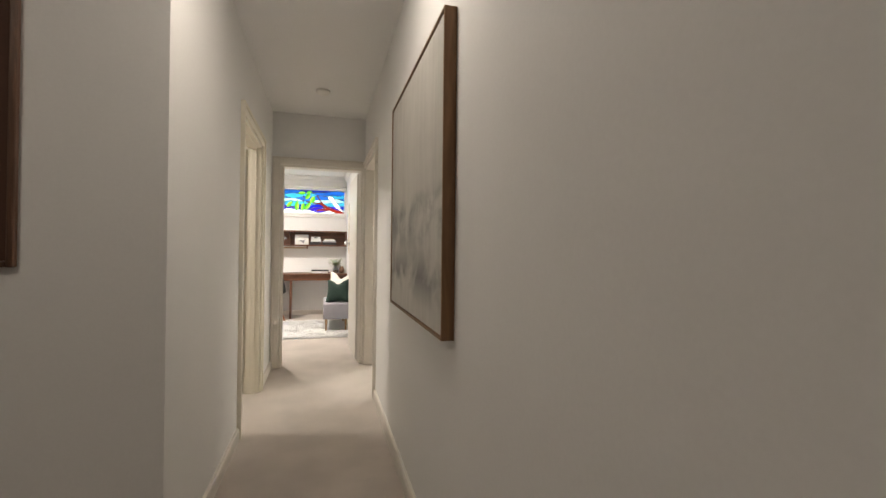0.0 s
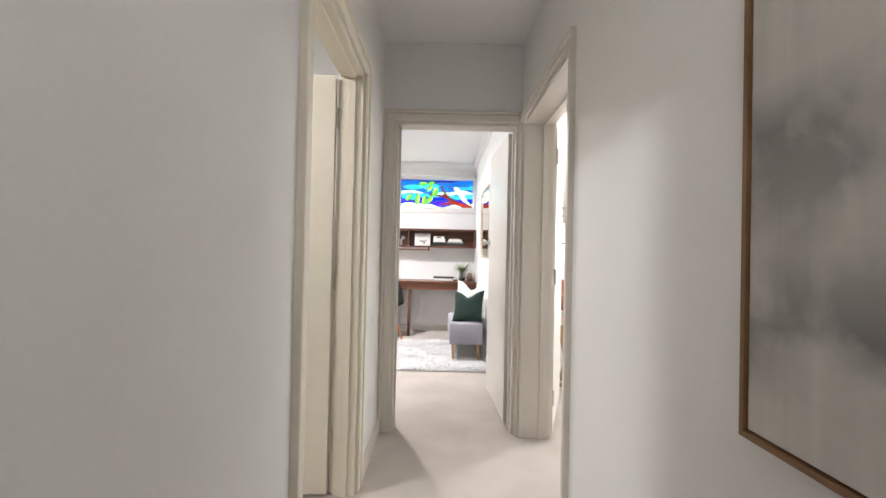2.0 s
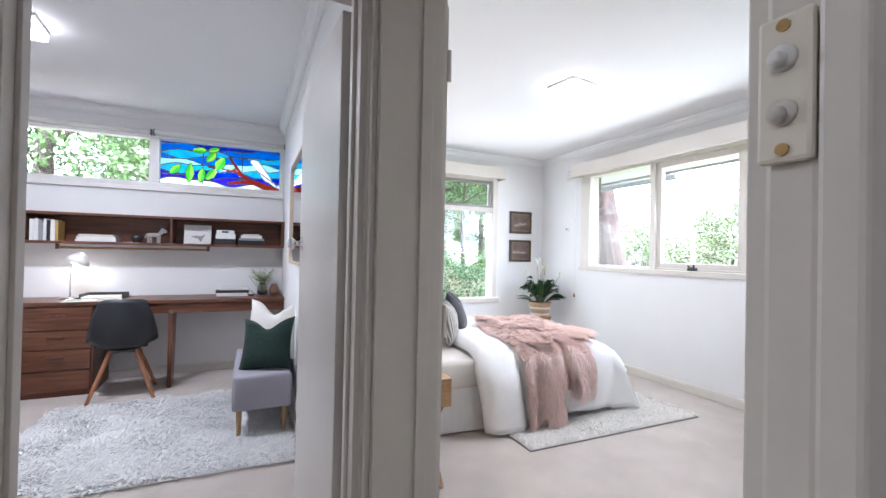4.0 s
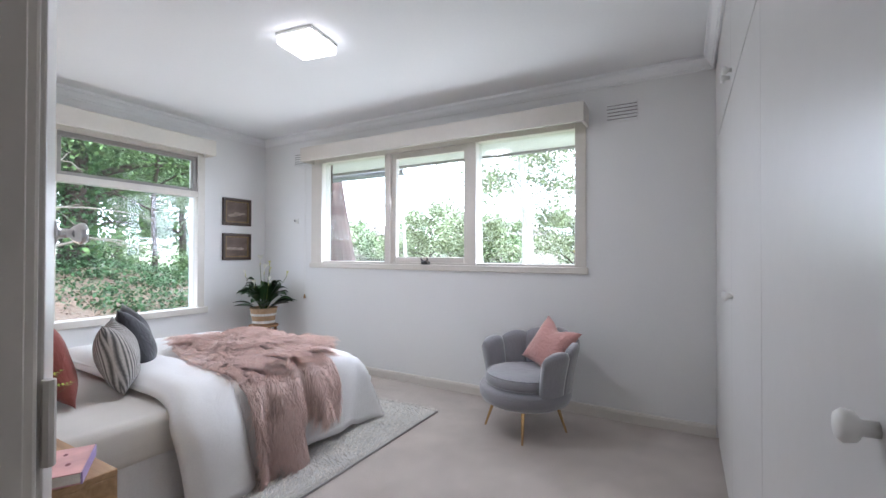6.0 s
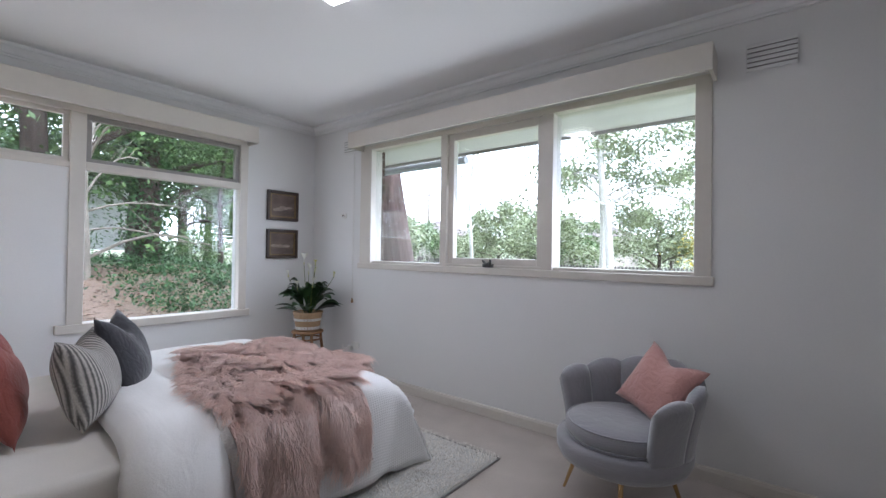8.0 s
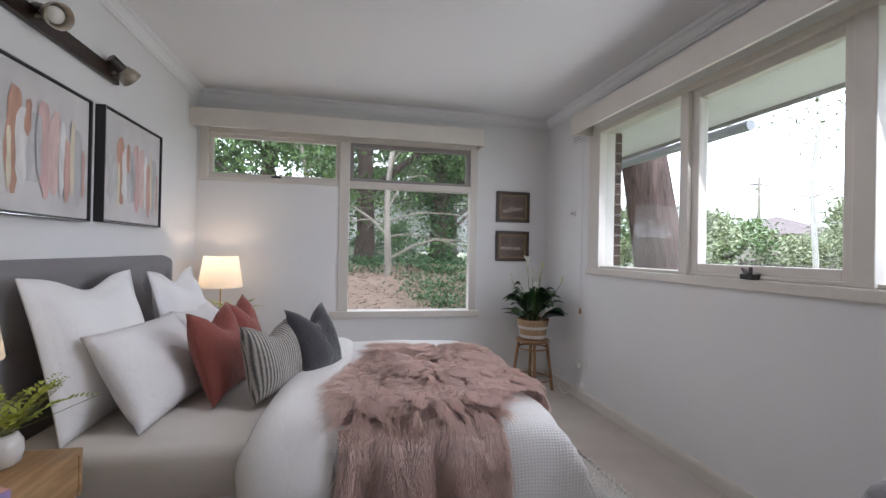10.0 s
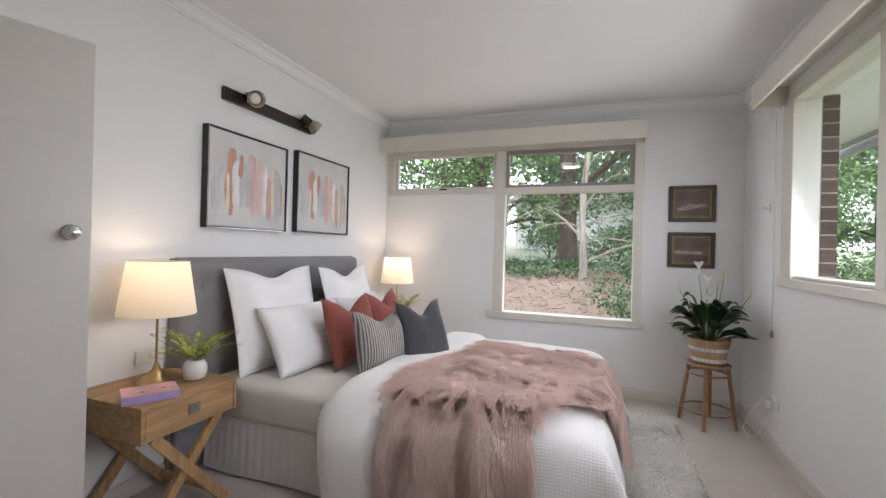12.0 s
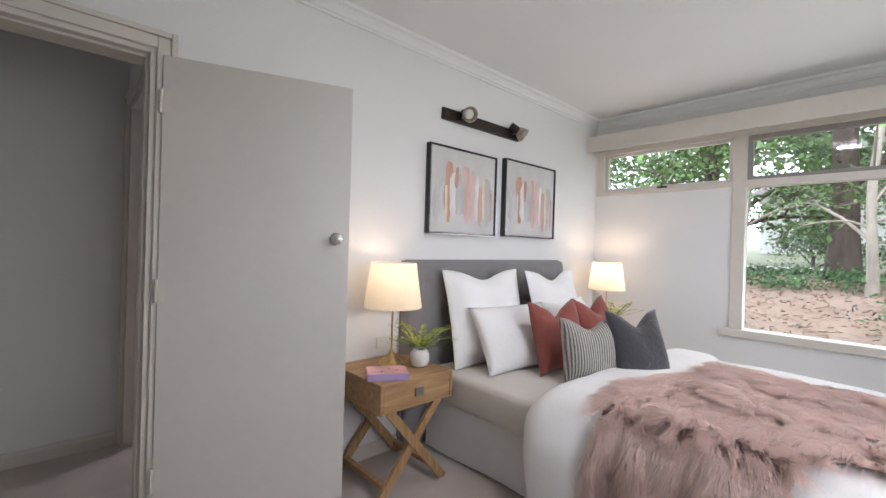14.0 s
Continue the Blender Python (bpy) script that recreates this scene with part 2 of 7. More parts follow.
def run_profile(bm, profile, a, b, inward):
    """Sweep a (depth, height) profile straight from a to b; inward is the way from the wall into the room."""
    a, b, n = Vector(a), Vector(b), Vector(inward)
    rows = [[bm.verts.new(p + n * d + Vector((0, 0, h))) for d, h in profile] for p in (a, b)]
    k = len(profile)
    for i in range(k):
        j = (i + 1) % k
        bm.faces.new((rows[0][i], rows[0][j], rows[1][j], rows[1][i]))
    bm.faces.new(rows[0][::-1])
    bm.faces.new(rows[1])


SKIRT = ((0.0, 0.0), (0.018, 0.0), (0.018, 0.062), (0.012, 0.078), (0.0, 0.082))
CORNICE = ((0.0, CEIL), (0.0, CEIL - 0.082), (0.013, CEIL - 0.082), (0.015, CEIL - 0.070), (0.024, CEIL - 0.066), (0.030, CEIL - 0.048),
           (0.044, CEIL - 0.030), (0.052, CEIL - 0.024), (0.064, CEIL - 0.021), (0.067, CEIL - 0.004), (0.067, CEIL))
bm = bmesh.new()
for a, b, n in (((HL, CORNER, 0), (HL, LD0 - 0.08, 0), (1, 0, 0)), ((HL, LD1 + 0.08, 0), (HL, SH, 0), (1, 0, 0)),
                ((HR, -3.2, 0), (HR, BD0 - 0.062, 0), (-1, 0, 0)), ((-4.5, CORNER, 0), (HL, CORNER, 0), (0, -1, 0)),
                ((SWX, SN, 0), (HR, SN, 0), (0, -1, 0)), ((HR, SS + 0.1, 0), (HR, SN - 0.02, 0), (-1, 0, 0)),
                ((BW, BN, 0), (BE, BN, 0), (0, -1, 0)), ((BE, WF, 0), (BE, BN - 0.02, 0), (-1, 0, 0)),
                ((BW, BD1 + 0.09, 0), (BW, BN - 0.02, 0), (1, 0, 0))):
    run_profile(bm, SKIRT, a, b, n)
structure("baseboard", bm, M_TRIM, "low cream-painted timber skirting boards")
bm = bmesh.new()
for a, b, n in (((BW, BN, 0), (BE, BN, 0), (0, -1, 0)), ((BE, WF, 0), (BE, BN, 0), (-1, 0, 0)), ((BW, 3.2, 0), (BW, BN, 0), (1, 0, 0)),
                ((SWX, SN, 0), (HR, SN, 0), (0, -1, 0)), ((HR, SS, 0), (HR, SN, 0), (-1, 0, 0)), ((SWX, SS, 0), (HR, SS, 0), (0, 1, 0)),
                ((1.5, WF, 0), (BE, WF, 0), (0, 1, 0))):
    run_profile(bm, CORNICE, a, b, n)
structure("trim_cornice", bm, M_CEIL, "stepped white plaster cornice round the rooms")


def architrave_y(bm, x0, x1, y0, y1, w=0.075):
    """Moulded door trim on a wall that runs along y; x0..x1 is its thickness."""
    k, e = 0.024, 0.008
    for s in ((x0, y0 - w + k, 0, x1, y0 - 0.001, HEAD + w - k), (x0, y1 + 0.001, 0, x1, y1 + w - k, HEAD + w - k), (x0, y0 - 0.001, HEAD + 0.001, x1, y1 + 0.001, HEAD + w - k)):
        box(bm, *s, bevel=0.005)
    for s in ((x0 - e, y0 - w, 0, x1 + e, y0 - w + k, HEAD + w), (x0 - e, y1 + w - k, 0, x1 + e, y1 + w, HEAD + w), (x0 - e, y0 - w + k, HEAD + w - k, x1 + e, y1 + w - k, HEAD + w)):
        box(bm, *s, bevel=0.004)


def jamb_y(bm, x0, x1, y0, y1, stop):
    """Lining of an opening in a wall along y, with its door stop at x = stop."""
    t = 0.02
    for s in ((x0, y0, 0, x1, y0 + t, HEAD), (x0, y1 - t, 0, x1, y1, HEAD), (x0, y0 + t, HEAD - t, x1, y1 - t, HEAD)):
        box(bm, *s, bevel=0.002)
    for s in ((stop, y0 + t, 0, stop + 0.035, y0 + t + 0.012, HEAD - t), (stop, y1 - t - 0.012, 0, stop + 0.035, y1 - t, HEAD - t), (stop, y0 + t, HEAD - t - 0.012, stop + 0.035, y1 - t, HEAD - t)):
        box(bm, *s, bevel=0.002)


bm = bmesh.new()
architrave_y(bm, HR - 0.018, HR, BD0, BD1, 0.058)
architrave_y(bm, BW, BW + 0.018, BD0, BD1)
jamb_y(bm, HR, BW, BD0, BD1, BW - 0.075)
structure("trim_bedroom_door", bm, M_TRIM, "cream-painted moulded door frame of the bedroom")
bm = bmesh.new()
architrave_y(bm, HL, HL + 0.018, LD0, LD1)
architrave_y(bm, HL - 0.128, HL - 0.11, LD0, LD1)
jamb_y(bm, HL - 0.11, HL, LD0, LD1, HL - 0.07)
structure("trim_side_door", bm, M_CREAM, "cream-painted moulded door frame of the side room")
bm = bmesh.new()
w = 0.075
for y0, y1 in ((SH - 0.018, SH), (SS, SS + 0.018)):
    for s in ((SD0 - w + 0.022, y0, 0, SD0 - 0.001, y1, HEAD + w - 0.022), (SD1 + 0.001, y0, 0, SD1 + 0.022, y1, HEAD + w - 0.022), (SD0 - 0.001, y0, HEAD + 0.001, SD1 + 0.001, y1, HEAD + w - 0.022)):
        box(bm, *s, bevel=0.005)
    for s in ((SD0 - w, y0 - 0.006, 0, SD0 - w + 0.022, y1 + 0.006, HEAD + w), (SD0 - w + 0.022, y0 - 0.006, HEAD + w - 0.022, SD1 + 0.022, y1 + 0.006, HEAD + w)):
        box(bm, *s, bevel=0.004)
for s in ((SD0, SH, 0, SD0 + 0.02, SS, HEAD), (SD1 - 0.02, SH, 0, SD1, SS, HEAD), (SD0 + 0.02, SH, HEAD - 0.02, SD1 - 0.02, SS, HEAD),
          (SD0 + 0.02, SS - 0.075, 0, SD0 + 0.032, SS - 0.04, HEAD - 0.02), (SD1 - 0.032, SS - 0.075, 0, SD1 - 0.02, SS - 0.04, HEAD - 0.02)):
    box(bm, *s, bevel=0.002)
structure("trim_study_door", bm, M_TRIM, "cream-painted moulded door frame of the study")


def door(name, hinge, yaw, width, label, mat, knob_side=1, hinge_side=1):
    """A flush door leaf from its hinge along its own +x, with knobs on both faces and three hinges."""
    ob = thing(name, pose(hinge[0], hinge[1], 0, 0, 0, yaw), label, "door")
    ob["kind"] = "structure"
    part("leaf", boxes((0, -0.018, 0.015, width, 0.018, 2.045), bevel=0.003), mat, ob)
    for s in (-1, 1):
        bm = bmesh.new()
        m = Matrix.Translation((width - 0.065, s * 0.018, 1.295)) @ Matrix.Rotation(radians(-90 * s), 4, "X")
        rings = lathe(bm, ((0.0, 0.0), (0.030, 0.0), (0.031, 0.004), (0.014, 0.008), (0.011, 0.028), (0.020, 0.036), (0.028, 0.048), (0.027, 0.058), (0.018, 0.064), (0.0, 0.066)), sides=20)
        bmesh.ops.transform(bm, matrix=m, verts=bm.verts[:])
        part("door_knob", bm, M_CHROME, ob, "round chrome door knob", True)
    part("latch_plate", boxes((width - 0.001, -0.012, 1.24, width + 0.0015, 0.012, 1.35)), M_BRASS, ob)
    for z in (0.25, 1.05, 1.85):
        bm = bmesh.new()
        tube(bm, (-0.004, hinge_side * 0.022, z - 0.05), (-0.004, hinge_side * 0.022, z + 0.05), 0.007, sides=8)
        box(bm, 0.0, hinge_side * 0.0185, z - 0.045, 0.028, hinge_side * 0.0205, z + 0.045)
        part("hinge", bm, M_TRIM, ob)
    return ob


BDOOR_FREE = (0.878, 5.395)
door("door_1", (0.622, 4.646), math.degrees(math.atan2(BDOOR_FREE[1] - 4.646, BDOOR_FREE[0] - 0.622)), 0.80, "open grey-beige painted flush door with a chrome knob", M_DOOR, hinge_side=-1)
door("door_2", (SD1 - 0.03, SS + 0.022), 92.5, 0.79, "open grey-beige painted study door with a chrome knob", M_DOOR, hinge_side=-1)
door("door_3", (HL - 0.13, LD1 - 0.022), 182, 0.84, "open cream painted flush door of the side room", M_CREAM, hinge_side=-1)

# --- bedroom north window: a high pane beside a tall one, under a pelmet
n1 = thing("window_1", (0, 0, 0), "stepped timber window with cream-painted frame onto the garden", "window")
n1["kind"] = "structure"
Y0, Y1 = BN - 0.012, BN + 0.075
bm = boxes((BW + 0.02, Y0, NZ1 - 0.03, 0.70, Y1, NZ2), (0.70, Y0, 2.245, 3.06, Y1, NZ2), (1.81, Y0, 0.68, 1.905, Y1, 2.245),
           (3.06, Y0, 0.68, 3.135, Y1, NZ2), (0.70, Y0, NZ1 - 0.03, 1.81, Y1, NZ1 + 0.012), (1.905, Y0, 1.825, 3.06, Y1, 1.885), bevel=0.004)
part("window_frame", bm, M_TRIM, n1)
part("window_sill", boxes((1.745, BN - 0.035, 0.615, 3.165, Y1, 0.68), bevel=0.006), M_TRIM, n1)
bm = boxes((0.70, BN + 0.02, 1.872, 1.81, BN + 0.06, 1.905), (0.70, BN + 0.02, 2.215, 1.81, BN + 0.06, 2.245), (0.70, BN + 0.02, 1.905, 0.735, BN + 0.06, 2.215), (1.775, BN + 0.02, 1.905, 1.81, BN + 0.06, 2.215), bevel=0.003)
part("sash", bm, M_TRIM, n1)
bm = boxes((1.905, BN + 0.012, 1.885, 3.06, BN + 0.06, 1.915), (1.905, BN + 0.012, 2.205, 3.06, BN + 0.06, 2.245), (1.905, BN + 0.012, 1.915, 1.94, BN + 0.06, 2.205), (3.02, BN + 0.012, 1.915, 3.06, BN + 0.06, 2.205), bevel=0.003)
part("sash", bm, M_SASH, n1, "dark grey fly-screen sash")
for x0, z0, x1, z1 in ((0.735, 1.905, 1.775, 2.215), (1.94, 1.915, 3.02, 2.205), (1.905, 0.68, 3.06, 1.825)):
    g = part("pane", boxes((x0, BN + 0.038, z0, x1, BN + 0.042, z1)), M_GLASS, n1)
    g.visible_shadow = False
bm = bmesh.new()
box(bm, 1.22, BN - 0.02, 1.875, 1.30, BN + 0.01, 1.89, bevel=0.003)
tube(bm, (1.26, BN - 0.015, 1.885), (1.26, BN - 0.015, 1.925), 0.007, sides=8)
part("latch", bm, M_DARKMETAL, n1, "small dark window latch")

# --- bedroom east window: three panes, the middle one a sash with a winder
e1 = thing("window_2", (0, 0, 0), "wide three-pane timber window with cream-painted frame", "window")
e1["kind"] = "structure"
X0, X1 = BE - 0.012, BE + 0.13
bm = boxes((X0, EY0, EZ0, X1, 4.745, EZ1), (X0, 7.475, EZ0, X1, EY1, EZ1), (X0, 4.745, 2.235, X1, 7.475, EZ1), (X0, 6.545, EZ0, X1, 6.61, 2.235), (X0, 5.605, EZ0, X1, 5.685, 2.235), (X0 + 0.02, 4.745, EZ0, X1, 7.475, EZ0 + 0.02), bevel=0.004)
part("window_frame", bm, M_TRIM, e1)
part("window_sill", boxes((BE - 0.022, EY0 - 0.015, EZ0 - 0.055, X1, EY1 + 0.02, EZ0), bevel=0.006), M_TRIM, e1)
bm = boxes((BE + 0.015, 5.685, EZ0 + 0.02, BE + 0.07, 5.735, 2.235), (BE + 0.015, 6.49, EZ0 + 0.02, BE + 0.07, 6.545, 2.235), (BE + 0.015, 5.735, EZ0 + 0.02, BE + 0.07, 6.49, EZ0 + 0.07), (BE + 0.015, 5.735, 2.18, BE + 0.07, 6.49, 2.235), bevel=0.004)
part("sash", bm, M_TRIM, e1)
for y0, y1, z0, z1 in ((4.745, 5.605, EZ0 + 0.02, 2.235), (5.735, 6.49, EZ0 + 0.07, 2.18), (6.61, 7.475, EZ0 + 0.02, 2.235)):
    g = part("pane", boxes((BE + 0.048, y0, z0, BE + 0.052, y1, z1)), M_GLASS, e1)
    g.visible_shadow = False
bm = boxes((BE - 0.03, 6.09, EZ0 + 0.002, BE + 0.02, 6.17, EZ0 + 0.03), bevel=0.006)
tube(bm, (BE - 0.025, 6.13, EZ0 + 0.03), (BE - 0.07, 6.07, EZ0 + 0.045), 0.006, sides=8)
tube(bm, (BE - 0.07, 6.07, EZ0 + 0.03), (BE - 0.07, 6.07, EZ0 + 0.065), 0.009, sides=8)
tube(bm, (BE - 0.005, 6.15, EZ0 + 0.025), (BE + 0.03, 6.21, EZ0 + 0.06), 0.01, sides=8)
part("winder", bm, M_DARKMETAL, e1, "dark metal window winder")


def pelmet(name, x0, y0, x1, y1, z0, z1, label, open_side):
    ob = thing(name, (0, 0, 0), label, "pelmet")
    t = 0.02
    if open_side == "y":
        part("front_board", boxes((x0, y0, z0, x1, y0 + t, z1), bevel=0.003), M_TRIM, ob)
        part("top_board", boxes((x0, y0 + t, z1 - t, x1, y1, z1), bevel=0.003), M_TRIM, ob)
        part("end_board", boxes((x1 - t, y0 + t, z0, x1, y1, z1 - t), bevel=0.003), M_TRIM, ob)
    else:
        part("front_board", boxes((x0, y0, z0, x0 + t, y1, z1), bevel=0.003), M_TRIM, ob)
        part("top_board", boxes((x0 + t, y0, z1 - t, x1, y1, z1), bevel=0.003), M_TRIM, ob)
        for a in (y0, y1 - t):
            part("end_board", boxes((x0 + t, a, z0, x1, a + t, z1 - t), bevel=0.003), M_TRIM, ob)
    return ob


pelmet("pelmet", BW + 0.002, 8.225, 3.14, BN - 0.002, 2.25, 2.405, "long cream-painted pelmet box over the garden window", "y")
pelmet("pelmet", 3.69, 4.64, BE - 0.002, 7.605, 2.232, 2.38, "long cream-painted pelmet box over the wide window", "x")

# --- study strip window: clear panes and one of leaded coloured glass
q1 = thing("window_3", (0, 0, 0), "high strip window with white frame and a leaded picture pane", "window")
q1["kind"] = "structure"
M_WFRAME = material("white_frame_paint", (0.72, 0.70, 0.67), 0.4, grain=30, vary=0.015, bump=0.02)
Y0, Y1 = SN - 0.012, SN + 0.09
bm = boxes((QX0, Y0, QZ0 + 0.05, QX0 + 0.05, Y1, QZ1 - 0.04), (0.365, Y0, QZ0 + 0.05, HR - 0.002, Y1, QZ1 - 0.04), (QX0, Y0, QZ1 - 0.04, HR - 0.002, Y1, QZ1), (QX0, Y0, QZ0, HR - 0.002, Y1, QZ0 + 0.05), (-0.845, Y0, QZ0 + 0.05, -0.76, Y1, QZ1 - 0.04), (-2.05, Y0, QZ0 + 0.05, -1.97, Y1, QZ1 - 0.04), bevel=0.003)
part("window_frame", bm, M_WFRAME, q1)
part("window_sill", boxes((QX0 - 0.02, SN - 0.03, QZ0 - 0.04, HR - 0.002, SN + 0.02, QZ0), bevel=0.005), M_WFRAME, q1)
for x0, x1 in ((QX0 + 0.05, -2.05), (-1.97, -0.845)):
    g = part("pane", boxes((x0, SN + 0.048, QZ0 + 0.05, x1, SN + 0.052, QZ1 - 0.04)), M_GLASS, q1)
    g.visible_shadow = False

# --- built-in wardrobe: three tall doors under three high cupboards
wr = thing("wardrobe", (0, 0, 0), "built-in wall-length wardrobe with plain off-white painted doors", "wardrobe")
part("body", boxes((1.0, 3.2, 0, BE - 0.002, WF - 0.02, CEIL - 0.002)), M_DOOR, wr)
M_WARD = material("wardrobe_paint", (0.58, 0.56, 0.535), 0.3, grain=20, vary=0.012, bump=0.03, stain=0.03, stain_size=1.5)
WX = (1.01, 1.87, 2.73, 3.59)
part("stile", boxes((3.592, WF - 0.02, 0.07, BE - 0.003, WF - 0.004, 2.512), bevel=0.002), M_WARD, wr)
for i, (a, b) in enumerate(zip(WX, WX[1:])):
    d = part("door", boxes((a + 0.002, WF - 0.02, 0.07, b - 0.002, WF, 1.972), bevel=0.002), M_WARD, wr)
    kx = b - 0.05 if i % 2 == 1 else a + 0.05
    for nm, z, dd in (("knob", 1.06, d), ("knob", 2.055, None)):
        if dd is None:
            dd = part("cupboard_door", boxes((a + 0.002, WF - 0.02, 1.984, b - 0.002, WF, 2.512), bevel=0.002), M_WARD, wr)
        bm = bmesh.new()
        lathe(bm, ((0.0, 0.0), (0.009, 0.0), (0.009, 0.014), (0.017, 0.02), (0.019, 0.03), (0.014, 0.036), (0.0, 0.037)), sides=14)
        bmesh.ops.transform(bm, matrix=Matrix.Translation((kx, WF, z)) @ Matrix.Rotation(radians(-90), 4, "X"), verts=bm.verts[:])
        part(nm, bm, M_WHITE_PLASTIC, dd, "white round knob", True)

# --- wall fittings
for name, c, label in (("wall_vent", (BE, 4.40, 2.315), "white louvred plaster wall vent"), ("wall_vent", (BE, 7.80, 2.315), "white louvred plaster wall vent beside the pelmet")):
    v = thing(name, c, label, "vent", "bedroom wall vents")
    # shade between the louvres is painted as a dark grey sheet
    part("backing", boxes((-0.003, -0.105, -0.070, -0.001, 0.105, 0.070)), M_VENT, v, "dark backing painted as the slots' shade")
    for k in range(6):
        part("louvre", boxes((-0.011, -0.108, -0.072 + k * 0.0255, -0.003, 0.108, -0.0535 + k * 0.0255), bevel=0.003), M_WALL, v)


def socket(place, turn, label, w=0.115, h=0.07, rockers=2):
    o = thing("power_socket", pose(*place, 0, 0, turn), label, "socket")
    part("plate", boxes((-w / 2, -0.010, -h / 2, w / 2, -0.001, h / 2), bevel=0.003), M_WHITE_PLASTIC, o)
    for k in range(rockers):
        x = (k - (rockers - 1) / 2) * 0.045
        part("rocker", boxes((x - 0.008, -0.014, 0.008, x + 0.008, -0.010, 0.026), bevel=0.001), M_WHITE_PLASTIC, o)
    return o


so = socket((BE, 7.68, 0.315), -90, "white double wall socket with a plug and cable")
bm = bmesh.new()
pts = [Vector((BE - 0.02, 7.73, 0.29)), Vector((BE - 0.07, 7.78, 0.28)), Vector((BE - 0.10, 7.86, 0.16)), Vector((BE - 0.12, 7.90, 0.05)), Vector((BE - 0.10, 7.82, 0.02)), Vector((BE - 0.06, 7.78, 0.06)), Vector((BE - 0.035, 7.77, 0.14)), Vector((BE - 0.03, 7.85, 0.30))]
for a, b in zip(pts, pts[1:]):
    tube(bm, a, b, 0.004, sides=8)
box(bm, BE - 0.045, 7.70, 0.27, BE - 0.015, 7.75, 0.31, bevel=0.006)
solid("power_cable", bm, M_WHITE_PLASTIC, "looped white cable plugged into the wall socket", "cable")
o = thing("blind_cord", (BE - 0.02, 7.72, 0), "white blind cord with a wooden toggle on the wall", "cord")
bm = bmesh.new()
tube(bm, (0, 0, 0.78), (0, 0, 2.23), 0.0025, sides=6)
part("cord", bm, M_WHITE_PLASTIC, o)
bm = bmesh.new()
lathe(bm, ((0.004, 0), (0.012, 0.004), (0.01, 0.03), (0.004, 0.05)), (0, 0, 0.735), 10)
part("toggle", bm, M_OAK_Z, o)
o = thing("cord_cleat", (BE, 7.87, 1.61), "small white cord cleat on the wall", "cleat")
part("base", boxes((-0.012, -0.025, -0.025, -0.001, 0.025, 0.025), bevel=0.004), M_WHITE_PLASTIC, o)
bm = bmesh.new()
tube(bm, (-0.012, 0, 0), (-0.035, 0, 0.004), 0.011, sides=10)
part("peg", bm, M_CHROME, o)
# light switch on the trim of the bedroom door
o = thing("light_switch", (HR - 0.018, BD0 - 0.0168, 1.371), "cream bakelite two-gang light switch on the door trim", "switch")
part("plate", boxes((-0.008, -0.0158, -0.047, -0.001, 0.0158, 0.047), bevel=0.003), M_CREAM, o)
for z in (-0.016, 0.018):
    bm = bmesh.new()
    tube(bm, (-0.008, 0, z), (-0.012, 0, z), 0.0085, 0.008, sides=16)
    tube(bm, (-0.012, 0, z), (-0.016, 0, z - 0.003), 0.0045, 0.0055, sides=10)
    part("toggle", bm, M_WHITE_PLASTIC if z > 0 else M_TRIM, o, "", True)
for z in (-0.039, 0.039):
    bm = bmesh.new()
    tube(bm, (-0.008, 0, z), (-0.0095, 0, z), 0.004, sides=10)
    part("screw", bm, M_BRASS, o)
# smoke alarm in the hall
o = thing("smoke_alarm", (-0.03, 3.93, CEIL), "round white smoke alarm on the hall ceiling", "alarm")
bm = bmesh.new()
lathe(bm, ((0.0, -0.035), (0.03, -0.035), (0.045, -0.032), (0.055, -0.02), (0.06, -0.018), (0.062, -0.001), (0.0, -0.001)), sides=28)
part("cover", bm, M_WHITE_PLASTIC, o, "", True)
bm = bmesh.new()
lathe(bm, ((0.0, -0.039), (0.012, -0.038), (0.014, -0.034)), sides=14)
part("test_button", bm, M_WHITE_PLASTIC, o)

# ---- lamps ----
M_DIFF = glow("lit_diffuser", (1.0, 0.93, 0.84), 3.0)


def oyster(place, turn, watts, label, colour=(1.0, 0.96, 0.91)):
    o = thing("ceiling_light", pose(*place, 0, 0, turn), label, "ceiling light", "square ceiling lights")
    part("base", boxes((-0.134, -0.134, -0.022, 0.134, 0.134, -0.001), bevel=0.006), M_WHITE_PLASTIC, o)
    part("diffuser", boxes((-0.130, -0.130, -0.070, 0.130, 0.130, -0.022), bevel=0.012), M_DIFF, o, "lit square diffuser", True)
    return area_lamp("ceiling_light_lamp", (place[0], place[1], place[2] - 0.0715), (place[0], place[1], 0), 0.22, 0.22, watts, colour)


oyster((2.35, 6.06, CEIL), 8, 5.5, "lit square white ceiling light of the bedroom")
oyster((-1.22, 6.75, CEIL), 4, 14.5, "lit square white ceiling light of the study")
# unseen warm lamp, added to brighten the entry walls
oyster((-1.3, 0.2, CEIL), 0, 0.65, "unseen square ceiling light added to brighten the entry", (1.0, 0.90, 0.78))
oyster((-0.06, 1.58, CEIL), 0, 0.58, "lit square white ceiling light where the hall begins", (1.0, 0.92, 0.82))
# added out of view: its light spills through the side door into the hall
oyster((-1.6, 3.3, CEIL), 0, 3.6, "unseen square ceiling light added for the side room's spill")

